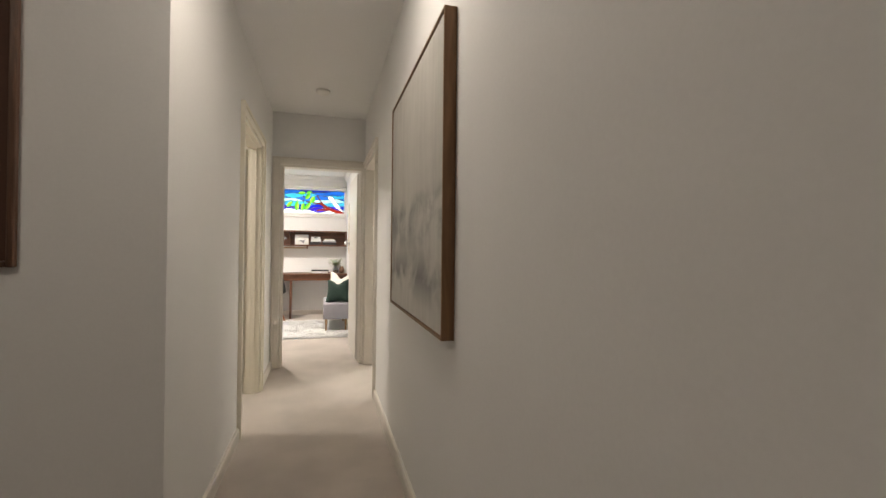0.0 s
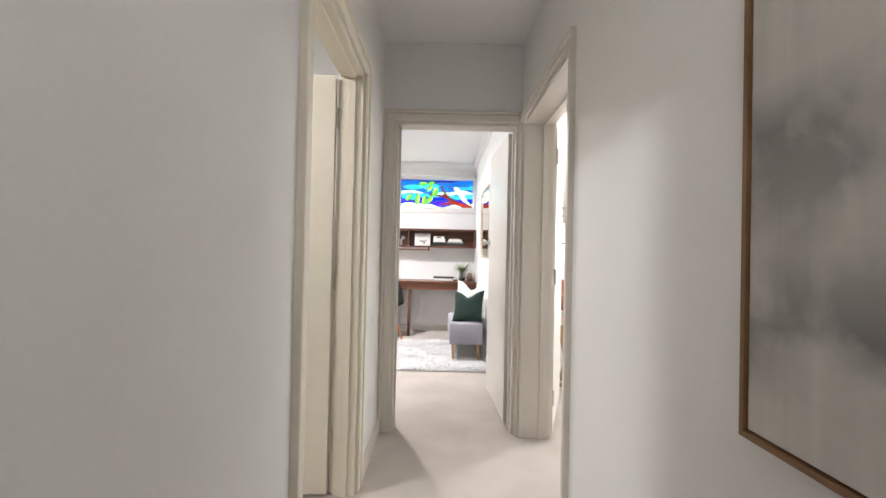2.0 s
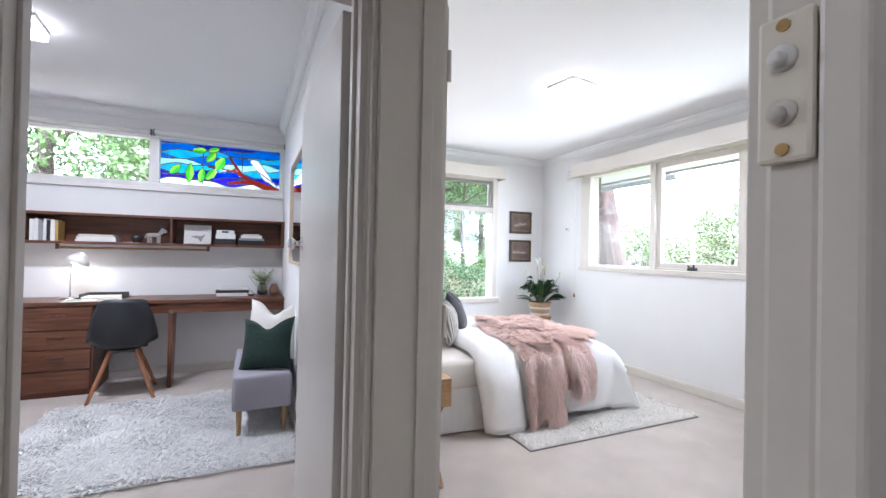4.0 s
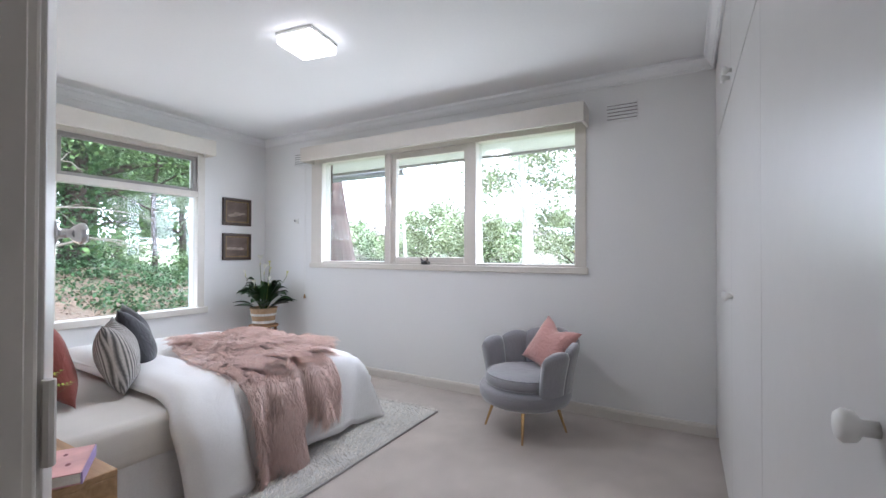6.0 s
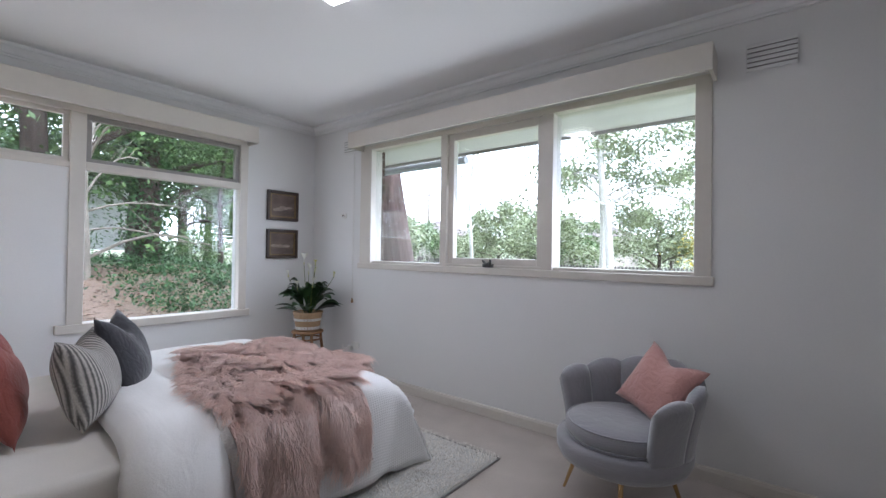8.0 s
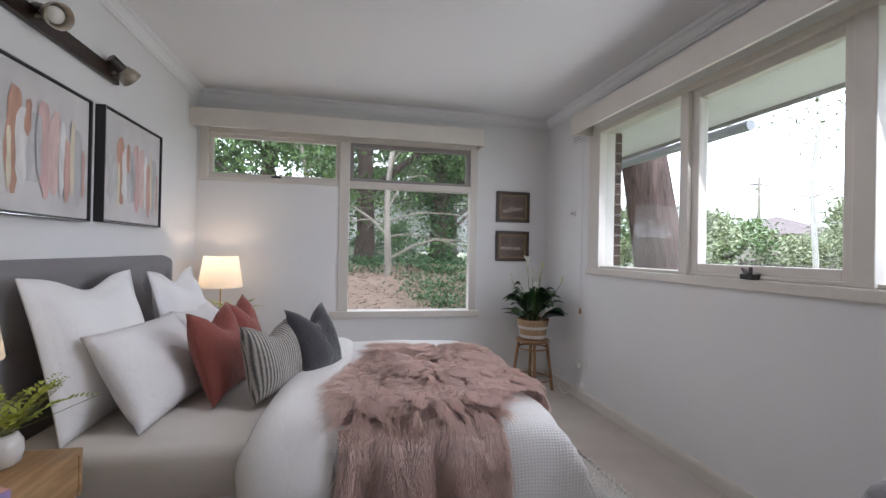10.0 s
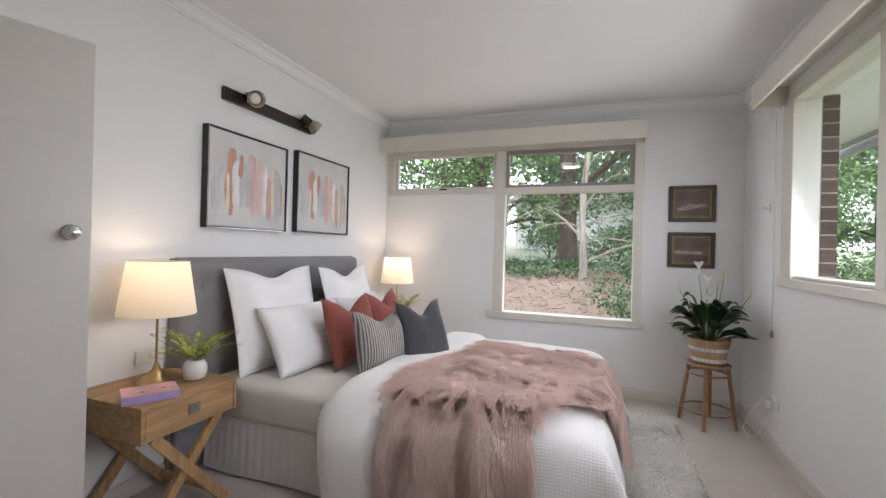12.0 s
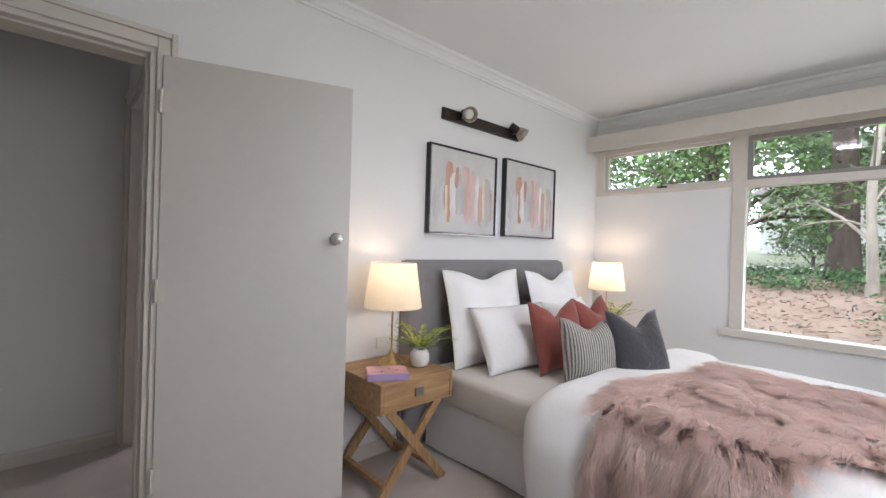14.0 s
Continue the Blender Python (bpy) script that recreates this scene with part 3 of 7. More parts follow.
# ---- cloth ----
def fabric(name, colour, rough=0.9, weave=220.0, vary=0.1, bump=0.25, sheen=0.15, stripe=None, stripe_scale=0, axis=0, fold=0.0):
    """Woven cloth with a fine thread pattern; stripe is a second colour in bands, fold the depth of broad creases."""
    m = material(name, colour, rough, grain=weave, vary=vary, bump=bump, stain=0.04, stain_size=4, sheen=sheen)
    nt = m.node_tree
    N, K = nt.nodes, nt.links
    b = N["Principled BSDF"]
    if stripe:
        wv = N.new("ShaderNodeTexWave")
        wv.bands_direction = "XYZ"[axis]
        wv.inputs["Scale"].default_value, wv.inputs["Distortion"].default_value = stripe_scale, 1.2
        wv.inputs["Detail"].default_value, wv.inputs["Detail Scale"].default_value = 3, 6
        tc = N.new("ShaderNodeTexCoord")
        K.new(tc.outputs["Object"], wv.inputs["Vector"])
        mx = N.new("ShaderNodeMixRGB")
        K.new(wv.outputs["Fac"], mx.inputs["Fac"])
        K.new(b.inputs["Base Color"].links[0].from_socket, mx.inputs["Color1"])
        mx.inputs["Color2"].default_value = (*stripe, 1)
        K.new(mx.outputs["Color"], b.inputs["Base Color"])
    if fold:
        n = N.new("ShaderNodeTexNoise")
        n.inputs["Scale"].default_value, n.inputs["Detail"].default_value = 7, 2
        n.inputs["Distortion"].default_value = 1.0
        b2 = N.new("ShaderNodeBump")
        b2.inputs["Strength"].default_value, b2.inputs["Distance"].default_value = fold, 0.03
        K.new(n.outputs["Fac"], b2.inputs["Height"])
        old = b.inputs["Normal"].links[0].from_node
        K.new(b2.outputs["Normal"], old.inputs["Normal"])
    return m


def waffle(name, colour):
    """White cotton with a small square waffle weave."""
    m = material(name, colour, 0.9, grain=60, vary=0.02, bump=0.0, stain=0.03, stain_size=3, sheen=0.1)
    nt = m.node_tree
    N, K = nt.nodes, nt.links
    b = N["Principled BSDF"]
    tc = N.new("ShaderNodeTexCoord")
    sep = N.new("ShaderNodeSeparateXYZ")
    K.new(tc.outputs["Object"], sep.inputs[0])
    vals = []
    add = N.new("ShaderNodeMath")
    K.new(sep.outputs[1], add.inputs[0])
    K.new(sep.outputs[2], add.inputs[1])
    for s in (sep.outputs[0], add.outputs[0]):
        mu = N.new("ShaderNodeMath")
        mu.operation = "MULTIPLY"
        mu.inputs[1].default_value = 420.0
        K.new(s, mu.inputs[0])
        sn = N.new("ShaderNodeMath")
        sn.operation = "SINE"
        K.new(mu.outputs[0], sn.inputs[0])
        vals.append(sn)
    mx = N.new("ShaderNodeMath")
    mx.operation = "MAXIMUM"
    K.new(vals[0].outputs[0], mx.inputs[0])
    K.new(vals[1].outputs[0], mx.inputs[1])
    bp = N.new("ShaderNodeBump")
    bp.inputs["Strength"].default_value, bp.inputs["Distance"].default_value = 0.22, 0.004
    K.new(mx.outputs[0], bp.inputs["Height"])
    K.new(bp.outputs["Normal"], b.inputs["Normal"])
    return m


def island_tint(m, amount):
    """Vary a material's brightness from lock to lock and leaf to leaf."""
    nt = m.node_tree
    N, K = nt.nodes, nt.links
    b = N["Principled BSDF"]
    g = N.new("ShaderNodeNewGeometry")
    r = N.new("ShaderNodeMapRange")
    r.inputs["To Min"].default_value, r.inputs["To Max"].default_value = 1 - amount, 1 + amount
    K.new(g.outputs["Random Per Island"], r.inputs["Value"])
    h = N.new("ShaderNodeHueSaturation")
    K.new(b.inputs["Base Color"].links[0].from_socket, h.inputs["Color"])
    K.new(r.outputs["Result"], h.inputs["Value"])
    K.new(h.outputs["Color"], b.inputs["Base Color"])
    return m


M_LINEN = fabric("white_linen", (0.84, 0.832, 0.82), weave=300, vary=0.02, bump=0.08, fold=0.12)
M_SHEET = fabric("ivory_sheet", (0.69, 0.655, 0.60), weave=260, vary=0.03, bump=0.1, fold=0.05)
M_DUVET = fabric("white_duvet", (0.84, 0.83, 0.812), weave=180, vary=0.03, bump=0.1, fold=0.10)
M_WAFFLE = waffle("white_waffle_cotton", (0.84, 0.832, 0.82))
M_VALANCE = fabric("grey_white_valance", (0.74, 0.735, 0.73), weave=120, vary=0.03, bump=0.1)
M_GREYV = fabric("charcoal_felt", (0.135, 0.135, 0.145), weave=200, vary=0.12, bump=0.2, sheen=0.3)
M_HEAD = fabric("grey_linen", (0.21, 0.202, 0.208), weave=350, vary=0.16, bump=0.25, sheen=0.2)
M_RUST = fabric("rust_linen", (0.27, 0.075, 0.056), weave=220, vary=0.08, bump=0.15, fold=0.3)
M_STRIPE = fabric("striped_wool", (0.52, 0.49, 0.44), weave=260, vary=0.25, bump=0.4, stripe=(0.09, 0.085, 0.08), stripe_scale=22, axis=0)
M_DGREY = fabric("dark_grey_velvet", (0.052, 0.052, 0.058), weave=240, vary=0.12, bump=0.15, sheen=0.35, fold=0.3)
M_PINKC = fabric("dusty_pink_velvet", (0.50, 0.265, 0.235), weave=240, vary=0.06, bump=0.1, sheen=0.3, fold=0.35)
M_VELVET = fabric("grey_velvet", (0.25, 0.245, 0.262), weave=300, vary=0.06, bump=0.08, sheen=0.7, fold=0.15)
M_GREEN = fabric("bottle_green_velvet", (0.006, 0.024, 0.016), weave=240, vary=0.1, bump=0.1, sheen=0.06, fold=0.35)
M_CREAMC = fabric("cream_boucle", (0.70, 0.68, 0.62), weave=160, vary=0.06, bump=0.4, fold=0.3)
M_LILAC = fabric("lilac_grey_wool", (0.31, 0.295, 0.33), weave=300, vary=0.08, bump=0.15)
M_FUR = island_tint(material("pink_fur", (0.98, 0.83, 0.765), 0.8, grain=25, vary=0.06, bump=0.0, stain=0.07, stain_size=7, sheen=0.5), 0.17)
sheer = M_FUR.node_tree.nodes.new("ShaderNodeBsdfTranslucent")
sheer.inputs["Color"].default_value = (0.99, 0.86, 0.80, 1)
blend = M_FUR.node_tree.nodes.new("ShaderNodeMixShader")
blend.inputs["Fac"].default_value = 0.60
M_FUR.node_tree.links.new(M_FUR.node_tree.nodes["Principled BSDF"].outputs[0], blend.inputs[1])
M_FUR.node_tree.links.new(sheer.outputs[0], blend.inputs[2])
M_FUR.node_tree.links.new(blend.outputs[0], M_FUR.node_tree.nodes["Material Output"].inputs["Surface"])
M_SHAG = island_tint(material("white_shag", (0.86, 0.85, 0.83), 0.85, grain=25, vary=0.06, bump=0.0, stain=0.05, stain_size=5, sheen=0.3), 0.12)


def cushion_mesh(w, h, t, chop=0.0, ear=0.10, flange=0.0, seed=0, n=18):
    """A stuffed cushion standing in the x-z plane, base at z = 0, with pulled-in sides and pointed corners."""
    rnd = random.Random(seed)
    ph = [rnd.uniform(0, 6.28) for _ in range(4)]
    bm = bmesh.new()
    sides = []
    for s in (-1, 1):
        grid = []
        for j in range(n + 1):
            row = []
            for i in range(n + 1):
                u, v = 2 * i / n - 1, 2 * j / n - 1
                x = u * w / 2 * (1 - ear * (1 - v * v) * abs(u) ** 2)
                z = v * h / 2 * (1 - ear * (1 - u * u) * abs(v) ** 2)
                uu, vv = min(1, abs(u) / (1 - flange)), min(1, abs(v) / (1 - flange))
                full = max(0.0, (1 - uu ** 2.6)) ** 0.62 * max(0.0, (1 - vv ** 2.6)) ** 0.62
                y = s * (t / 2 * full + (0.004 if flange else 0.0))
                y += 0.006 * math.sin(5 * u + ph[0] + 3 * v) * full
                if chop and v > 0:
                    d = chop * v ** 1.5 * math.exp(-(u / 0.42) ** 2)
                    z -= d
                    y *= 1 - 0.35 * d / max(chop, 1e-6)
                row.append((x, y, z + h / 2))
            grid.append(row)
        sides.append(grid)
    vs = {}
    for k, grid in enumerate(sides):
        for j in range(n + 1):
            for i in range(n + 1):
                edge = i in (0, n) or j in (0, n)
                key = (0 if edge and not flange else k, i, j)
                if key not in vs:
                    x, y, z = grid[j][i]
                    vs[key] = bm.verts.new((x, 0 if (edge and not flange) else y, z))
    def at(k, i, j):
        edge = i in (0, n) or j in (0, n)
        return vs[(0 if edge and not flange else k, i, j)]
    for k in (0, 1):
        for j in range(n):
            for i in range(n):
                f = (at(k, i, j), at(k, i + 1, j), at(k, i + 1, j + 1), at(k, i, j + 1))
                bm.faces.new(f if k == 0 else f[::-1])
    if flange:
        ring = [(i, 0) for i in range(n)] + [(n, j) for j in range(n)] + [(i, n) for i in range(n, 0, -1)] + [(0, j) for j in range(n, 0, -1)]
        for a, b in zip(ring, ring[1:] + ring[:1]):
            bm.faces.new((at(0, *b), at(0, *a), at(1, *a), at(1, *b)))
    return bm


def cushion(name, place, yaw, lean, w, h, t, mat, label, group="", chop=0.0, flange=0.0, seed=0, ear=0.10, category="cushion", roll=0):
    """yaw turns it about the upright axis, lean tips it back (degrees); place is the middle of its lower edge."""
    m = pose(*place, 0, 0, yaw) @ pose(0, 0, 0, -lean, 0, 0) @ pose(0, 0, 0, 0, roll, 0)
    return solid(name, cushion_mesh(w, h, t, chop, ear, flange, seed), mat, label, category, group, m, True)


def draped(x0, x1, y0, y1, ztop, drop_x, drop_y, n=46, bulge=0.02, wave=0.02, seed=0, r=0.06, crown=0.0, dip=0.0, fold_x0=False):
    """A cover over a box: flat on top, falling over the far x end and both y sides with soft folds."""
    bm = bmesh.new()
    L, W = x1 - x0, y1 - y0
    su = [L * i / n for i in range(n)] + [L + drop_x * i / 14 for i in range(15)] if drop_x else [L * i / n for i in range(n + 1)]
    tv = [-drop_y * (1 - i / 12) for i in range(12)] + [W * i / n for i in range(n)] + [W + drop_y * i / 12 for i in range(13)]
    rows = []
    for s in su:
        row = []
        for t in tv:
            ds, dt = max(0.0, s - L), max(0.0, -t, t - W)
            side = -1 if t < 0 else (1 if t > W else 0)
            d = (ds ** 5 + dt ** 5) ** (1 / 5)
            x = x0 + min(s, L)
            y = y0 + min(max(t, 0), W)
            # rounded shoulder
            sh = lambda q: r * (1 - math.exp(-q / r)) * 0.9
            k = noise.noise(Vector((x * 2.2 + seed, y * 2.2, d * 2.0)))
            f = math.sin(14 * (x if dt > ds else y) + 3 * k + seed) * wave * (1.0 if dt > ds else 0.5) * min(1.0, d / 0.25)
            x += (sh(ds) + 0.15 * ds + f * (1 if ds > dt else 0)) if ds > 0 else 0
            y += side * (sh(dt) + 0.03 * dt + f * (1 if dt >= ds else 0)) if dt > 0 else 0
            if ds > 0 and dt > 0:
                y += side * 0.08 * min(ds, dt)
                x += 0.30 * min(ds, dt)
            edge = min(min(max(t, 0), W) , W - min(max(t, 0), W)) if dt == 0 else 0
            round_top = -0.03 * math.exp(-max(0, edge) / 0.05) - (0.03 * math.exp(-max(0, L - s) / 0.05) if drop_x else 0)
            z = ztop + round_top - max(0.0, d - 0.02) + bulge * k * (1 if d == 0 else 0.3) + crown * math.sin(math.pi * min(1, max(0, t / W)))
            row.append(bm.verts.new((x, y, z)))
        rows.append(row)
    for a, b in zip(rows, rows[1:]):
        for i in range(len(a) - 1):
            bm.faces.new((a[i], b[i], b[i + 1], a[i + 1]))
    return bm


def thicken(ob, t, offset=-1.0):
    md = ob.modifiers.new("thickness", "SOLIDIFY")
    md.thickness, md.offset = t, offset
    return ob


def locks(points, rnd, length, width, lift, spread, segs=3):
    """Tapered three-sided locks of hair: points are (root, way, up)."""
    vs, fs = [], []
    for root, way, up in points:
        l = length * rnd.uniform(0.55, 1.25)
        side = way.cross(up)
        if side.length < 1e-4:
            side = Vector((1, 0, 0))
        side.normalize()
        way = (way + side * rnd.gauss(0, spread)).normalized()
        side = way.cross(up).normalized()
        curl = rnd.gauss(0, 0.35)
        base = len(vs)
        wd = width * rnd.uniform(0.6, 1.3)
        for k in range(segs + 1):
            q = k / segs
            c = root + way * (l * q) + up * (lift * l * math.sin(math.pi * q) * 0.8 - 0.0 * q) + side * (curl * l * 0.35 * q * q)
            rr = wd * (1 - q) ** 0.7 if k < segs else 0.0006
            for a in range(3):
                an = 2.094 * a
                vs.append(c + side * (rr * math.cos(an)) + up * (rr * 0.6 * math.sin(an)))
        for k in range(segs):
            for a in range(3):
                b = (a + 1) % 3
                fs.append((base + 3 * k + a, base + 3 * k + b, base + 3 * k + 3 + b, base + 3 * k + 3 + a))
    me = bpy.data.meshes.new("locks")
    me.from_pydata([tuple(v) for v in vs], [], fs)
    me.polygons.foreach_set("use_smooth", [True] * len(me.polygons))
    return me


# ---- the bed ----
bed = thing("bed", (0, 0, 0), "made queen bed with a buttoned grey headboard and white covers", "bed")
# padded headboard with buttons in sunk dimples
HB0, HB1, HBZ = 5.935, 7.73, 1.187
BUTTONS = [(6.09 + 0.30 * i + (0.15 if k % 2 else 0), 1.02 - 0.17 * k) for k in range(4) for i in range(6) if 6.09 + 0.30 * i + (0.15 if k % 2 else 0) < 7.65]
bm = bmesh.new()
ny, nz = 90, 50
front = []
for j in range(nz + 1):
    row = []
    for i in range(ny + 1):
        y, z = HB0 + (HB1 - HB0) * i / ny, 0.25 + (HBZ - 0.25) * j / nz
        e = min(y - HB0, HB1 - y, HBZ - z, 0.06) / 0.06
        x = 0.637 + 0.075 * (1 - (1 - e) ** 2.2)
        for by, bz in BUTTONS:
            q = ((y - by) ** 2 + (z - bz) ** 2)
            x -= 0.022 * math.exp(-q / 0.0022)
        if HBZ - z < 0.05:
            cut = 0.05 - (HBZ - z)
            y = min(max(y, HB0 + cut * cut * 10), HB1 - cut * cut * 10)
        row.append(bm.verts.new((x, y, z)))
    front.append(row)
for a, b in zip(front, front[1:]):
    for i in range(ny):
        bm.faces.new((a[i], a[i + 1], b[i + 1], b[i]))
box(bm, BW + 0.004, HB0 + 0.004, 0.02, 0.640, HB1 - 0.004, HBZ - 0.006, bevel=0.008)
box(bm, BW + 0.004, HB0 + 0.02, 0.0, 0.68, HB1 - 0.02, 0.27, bevel=0.02)
hb = part("headboard", bm, M_HEAD, bed, "buttoned grey upholstered headboard", True)
for by, bz in BUTTONS:
    if bz > 0.5:
        bm = bmesh.new()
        bmesh.ops.create_uvsphere(bm, u_segments=10, v_segments=6, radius=0.013, matrix=Matrix.Translation((0.690, by, bz)) @ Matrix.Diagonal((0.5, 1, 1, 1)))
        part("button", bm, M_HEAD, hb, "", True)
MX0, MX1, MY0, MY1 = 0.715, 2.70, 6.08, 7.66
part("base", boxes((MX0, MY0 + 0.06, 0.02, MX1 - 0.03, MY1 - 0.06, 0.30), bevel=0.02), M_VALANCE, bed)
# pleated valance
bm = bmesh.new()
for (ax, ay), (bx, by) in (((MX0, MY0 + 0.035), (MX1, MY0 + 0.035)), ((MX1, MY0 + 0.035), (MX1, MY1 - 0.035)), ((MX1, MY1 - 0.035), (MX0, MY1 - 0.035))):
    ln = math.hypot(bx - ax, by - ay)
    k = int(ln / 0.013)
    nx_, ny_ = (by - ay) / ln, -(bx - ax) / ln
    up, lo = [], []
    for i in range(k + 1):
        q = i / k
        w = 0.0022 * math.sin(i * math.pi / 2 * 1.0 + 0.6) + 0.008 * math.sin(i * 0.11)
        x, y = ax + (bx - ax) * q, ay + (by - ay) * q
        up.append(bm.verts.new((x + nx_ * w * 0.3, y + ny_ * w * 0.3, 0.325)))
        lo.append(bm.verts.new((x + nx_ * (w + 0.012), y + ny_ * (w + 0.012), 0.012)))
    for i in range(k):
        bm.faces.new((lo[i], lo[i + 1], up[i + 1], up[i]))
part("valance", bm, M_VALANCE, bed, "grey-white pleated valance")
part("mattress", boxes((MX0, MY0, 0.31, MX1, MY1, 0.513), bevel=0.04), M_SHEET, bed, "mattress in a fitted ivory sheet", True)
bed.children[-1].data.polygons.foreach_set("use_smooth", [True] * len(bed.children[-1].data.polygons))

# white waffle cover over the foot of the bed, and the thick duvet folded back across it
cover = solid("bedspread", draped(1.62, 2.785, MY0, MY1, 0.566, 0.46, 0.49, wave=0.018, bulge=0.012, seed=3, r=0.07), M_WAFFLE, "white waffle-weave bedspread hanging over the foot", "bedspread", smooth=True)
thicken(cover, 0.012)


def duvet_z(x, y):
    return 0.60 + 0.02 * noise.noise(Vector((x * 2.4, y * 2.4, 1.7)))


bm = bmesh.new()
rows = []
for i in range(19):
    q = i / 18
    row = []
    for j in range(61):
        t = j / 60 * 2.60 - 0.50
        W = MY1 - MY0 - 0.01
        dt = max(0.0, -t, t - W)
        side = -1 if t < 0 else (1 if t > W else 0)
        xm = 1.545 + 0.36 * q + 0.08 * max(0.0, t / W) ** 0.7
        if dt > 0:
            xm += (0.16 if side < 0 else -0.05) * dt - 0.035 * min(1.0, dt / 0.08)
        puff = 0.075 * (1 - (2 * q - 1) ** 4) + 0.012 * noise.noise(Vector((xm * 4, t * 4, 0.3)))
        k = noise.noise(Vector((xm * 3, t * 3, 7.0)))
        y = MY0 + 0.005 + min(max(t, 0), W) + side * (0.05 * (1 - math.exp(-dt / 0.05)) + (puff + 0.012) * min(1, dt / 0.12) + 0.02 * k * min(1, dt / 0.2) + 0.06 * dt)
        edge = min(min(max(t, 0), W), W - min(max(t, 0), W)) if dt == 0 else 0
        z = 0.545 + puff * (1 if dt == 0 else max(0, 1 - dt / 0.1)) - 0.035 * math.exp(-edge / 0.06) - max(0.0, dt - 0.015) + 0.012 * k
        row.append(bm.verts.new((xm, y, z)))
    rows.append(row)
for a, b in zip(rows, rows[1:]):
    for i in range(60):
        bm.faces.new((a[i], b[i], b[i + 1], a[i + 1]))
duvet = solid("duvet", bm, M_DUVET, "thick white duvet folded back across the bed", "duvet", smooth=True)
thicken(duvet, 0.02)

# faux-fur throw: a backing and its long pink locks, slantwise over the bed and down its near side and foot
FY0, FYE, FOOT = MY0 - 0.005, 7.18, 2.80
FLEN = FYE - FY0


def along(v, table):
    for (a0, b0), (a1, b1) in zip(table, table[1:]):
        if v <= a1:
            q = max(0.0, (v - a0) / (a1 - a0))
            return b0 + (b1 - b0) * q * q * (3 - 2 * q)
    return table[-1][1]


HEAD_EDGE = ((-0.5, 1.93), (0.0, 1.89), (0.30, 1.89), (0.60, 1.94), (0.85, 2.02), (1.0, 2.14), (1.09, 2.36))
FOOT_EDGE = ((-0.5, 2.62), (0.0, 2.55), (0.07, 2.55), (0.20, 2.68), (0.32, 2.92), (0.50, 3.09), (0.80, 3.13), (1.0, 3.08), (1.09, 2.92))
HEM = ((0.0, 0.46), (0.42, 0.48), (0.52, 0.27), (0.58, 0.20), (0.68, 0.29), (0.90, 0.31), (1.0, 0.20))


def throw_at(u, v):
    """u runs from the head edge to the foot edge, v along the throw, below zero where it hangs."""
    if v < 0:
        v *= along(u, HEM) / 0.46
    x = along(v, HEAD_EDGE) * (1 - u) + along(v, FOOT_EDGE) * u
    k = noise.noise(Vector((x * 5.0 + v * 2.0, v * 2.6, 2.0)))
    dt, ds = max(0.0, -v), max(0.0, x - FOOT)
    hump = 0.055 * max(0.0, k) + 0.016 * noise.noise(Vector((x * 13, v * 9, 4.0)))
    y = FY0 + max(v, 0.0)
    z = 0.602 + hump - 0.05 * math.exp(-max(v, 0.0) / 0.07) - max(0.0, dt - 0.01)
    n = Vector((0.0, 0.0, 1.0))
    if dt > 0:
        y -= 0.045 * (1 - math.exp(-dt / 0.04)) + 0.04 * min(1, dt / 0.05) + 0.026 * math.sin(x * 24 + 3 * k) * min(1, dt / 0.15) + 0.10 * dt
        n = Vector((0.15 * math.cos(x * 26), -1, 0.15)) if dt > 0.04 else Vector((0, -0.7, 0.7))
    if ds > 0:
        z -= max(0.0, ds - 0.02) * 1.05
        x = FOOT + 0.06 * (1 - math.exp(-ds / 0.05)) + 0.16 * ds + 0.012 * math.sin(y * 24)
        n = Vector((1, 0, 0.2)) if ds > 0.05 else Vector((0.7, 0, 0.7))
    elif dt == 0:
        z -= 0.04 * math.exp(-(FOOT - x) / 0.05)
    return Vector((x, y, z)), n.normalized()


NEAR = 0.46
throw = thing("fur_throw", (0, 0, 0), "long-haired dusty pink faux-fur throw across the bed", "throw")
bm = bmesh.new()
rows = []
for i in range(33):
    rows.append([bm.verts.new(throw_at(i / 32, -NEAR + 0.01 + (FLEN + NEAR - 0.02) * j / 64)[0]) for j in range(65)])
for a, b in zip(rows, rows[1:]):
    for i in range(64):
        bm.faces.new((a[i], b[i], b[i + 1], a[i + 1]))
thicken(part("backing", bm, M_FUR, throw, "", True), 0.008)
rnd = random.Random(5)
pts = []
CELL_U, CELL_V = 0.042, 0.038


def tuft(ci, cj):
    """The root, way and length of the tuft in one cell of the pelt."""
    r = random.Random(ci * 977 + cj * 131)
    u, v = (ci + r.uniform(0.2, 0.8)) * CELL_U, (cj + r.uniform(0.2, 0.8)) * CELL_V - NEAR
    c, n = throw_at(min(u, 1.0), v)
    ang = 1.5 * noise.noise(Vector((c.x * 3.2, c.y * 3.2, 9.0))) + r.gauss(0, 0.30) - 0.25
    if v < 0.03:
        way = Vector((0.35 * math.sin(ang * 1.6), -0.08, -1))
    elif c.x > FOOT:
        way = Vector((0.15, 0.4 * math.sin(ang * 1.6) - 0.2, -1))
    else:
        out = 0.3 * max(0.0, (u - 0.72) / 0.28) - 0.8 * max(0.0, (0.2 - u) / 0.2)
        way = Vector((math.sin(ang) + out, -math.cos(ang) * (1 if v < FLEN - 0.15 else 0.4), 0.05 - 0.9 * max(0.0, 1 - v / 0.10)))
    return c, way.normalized(), r.uniform(0.75, 1.25)


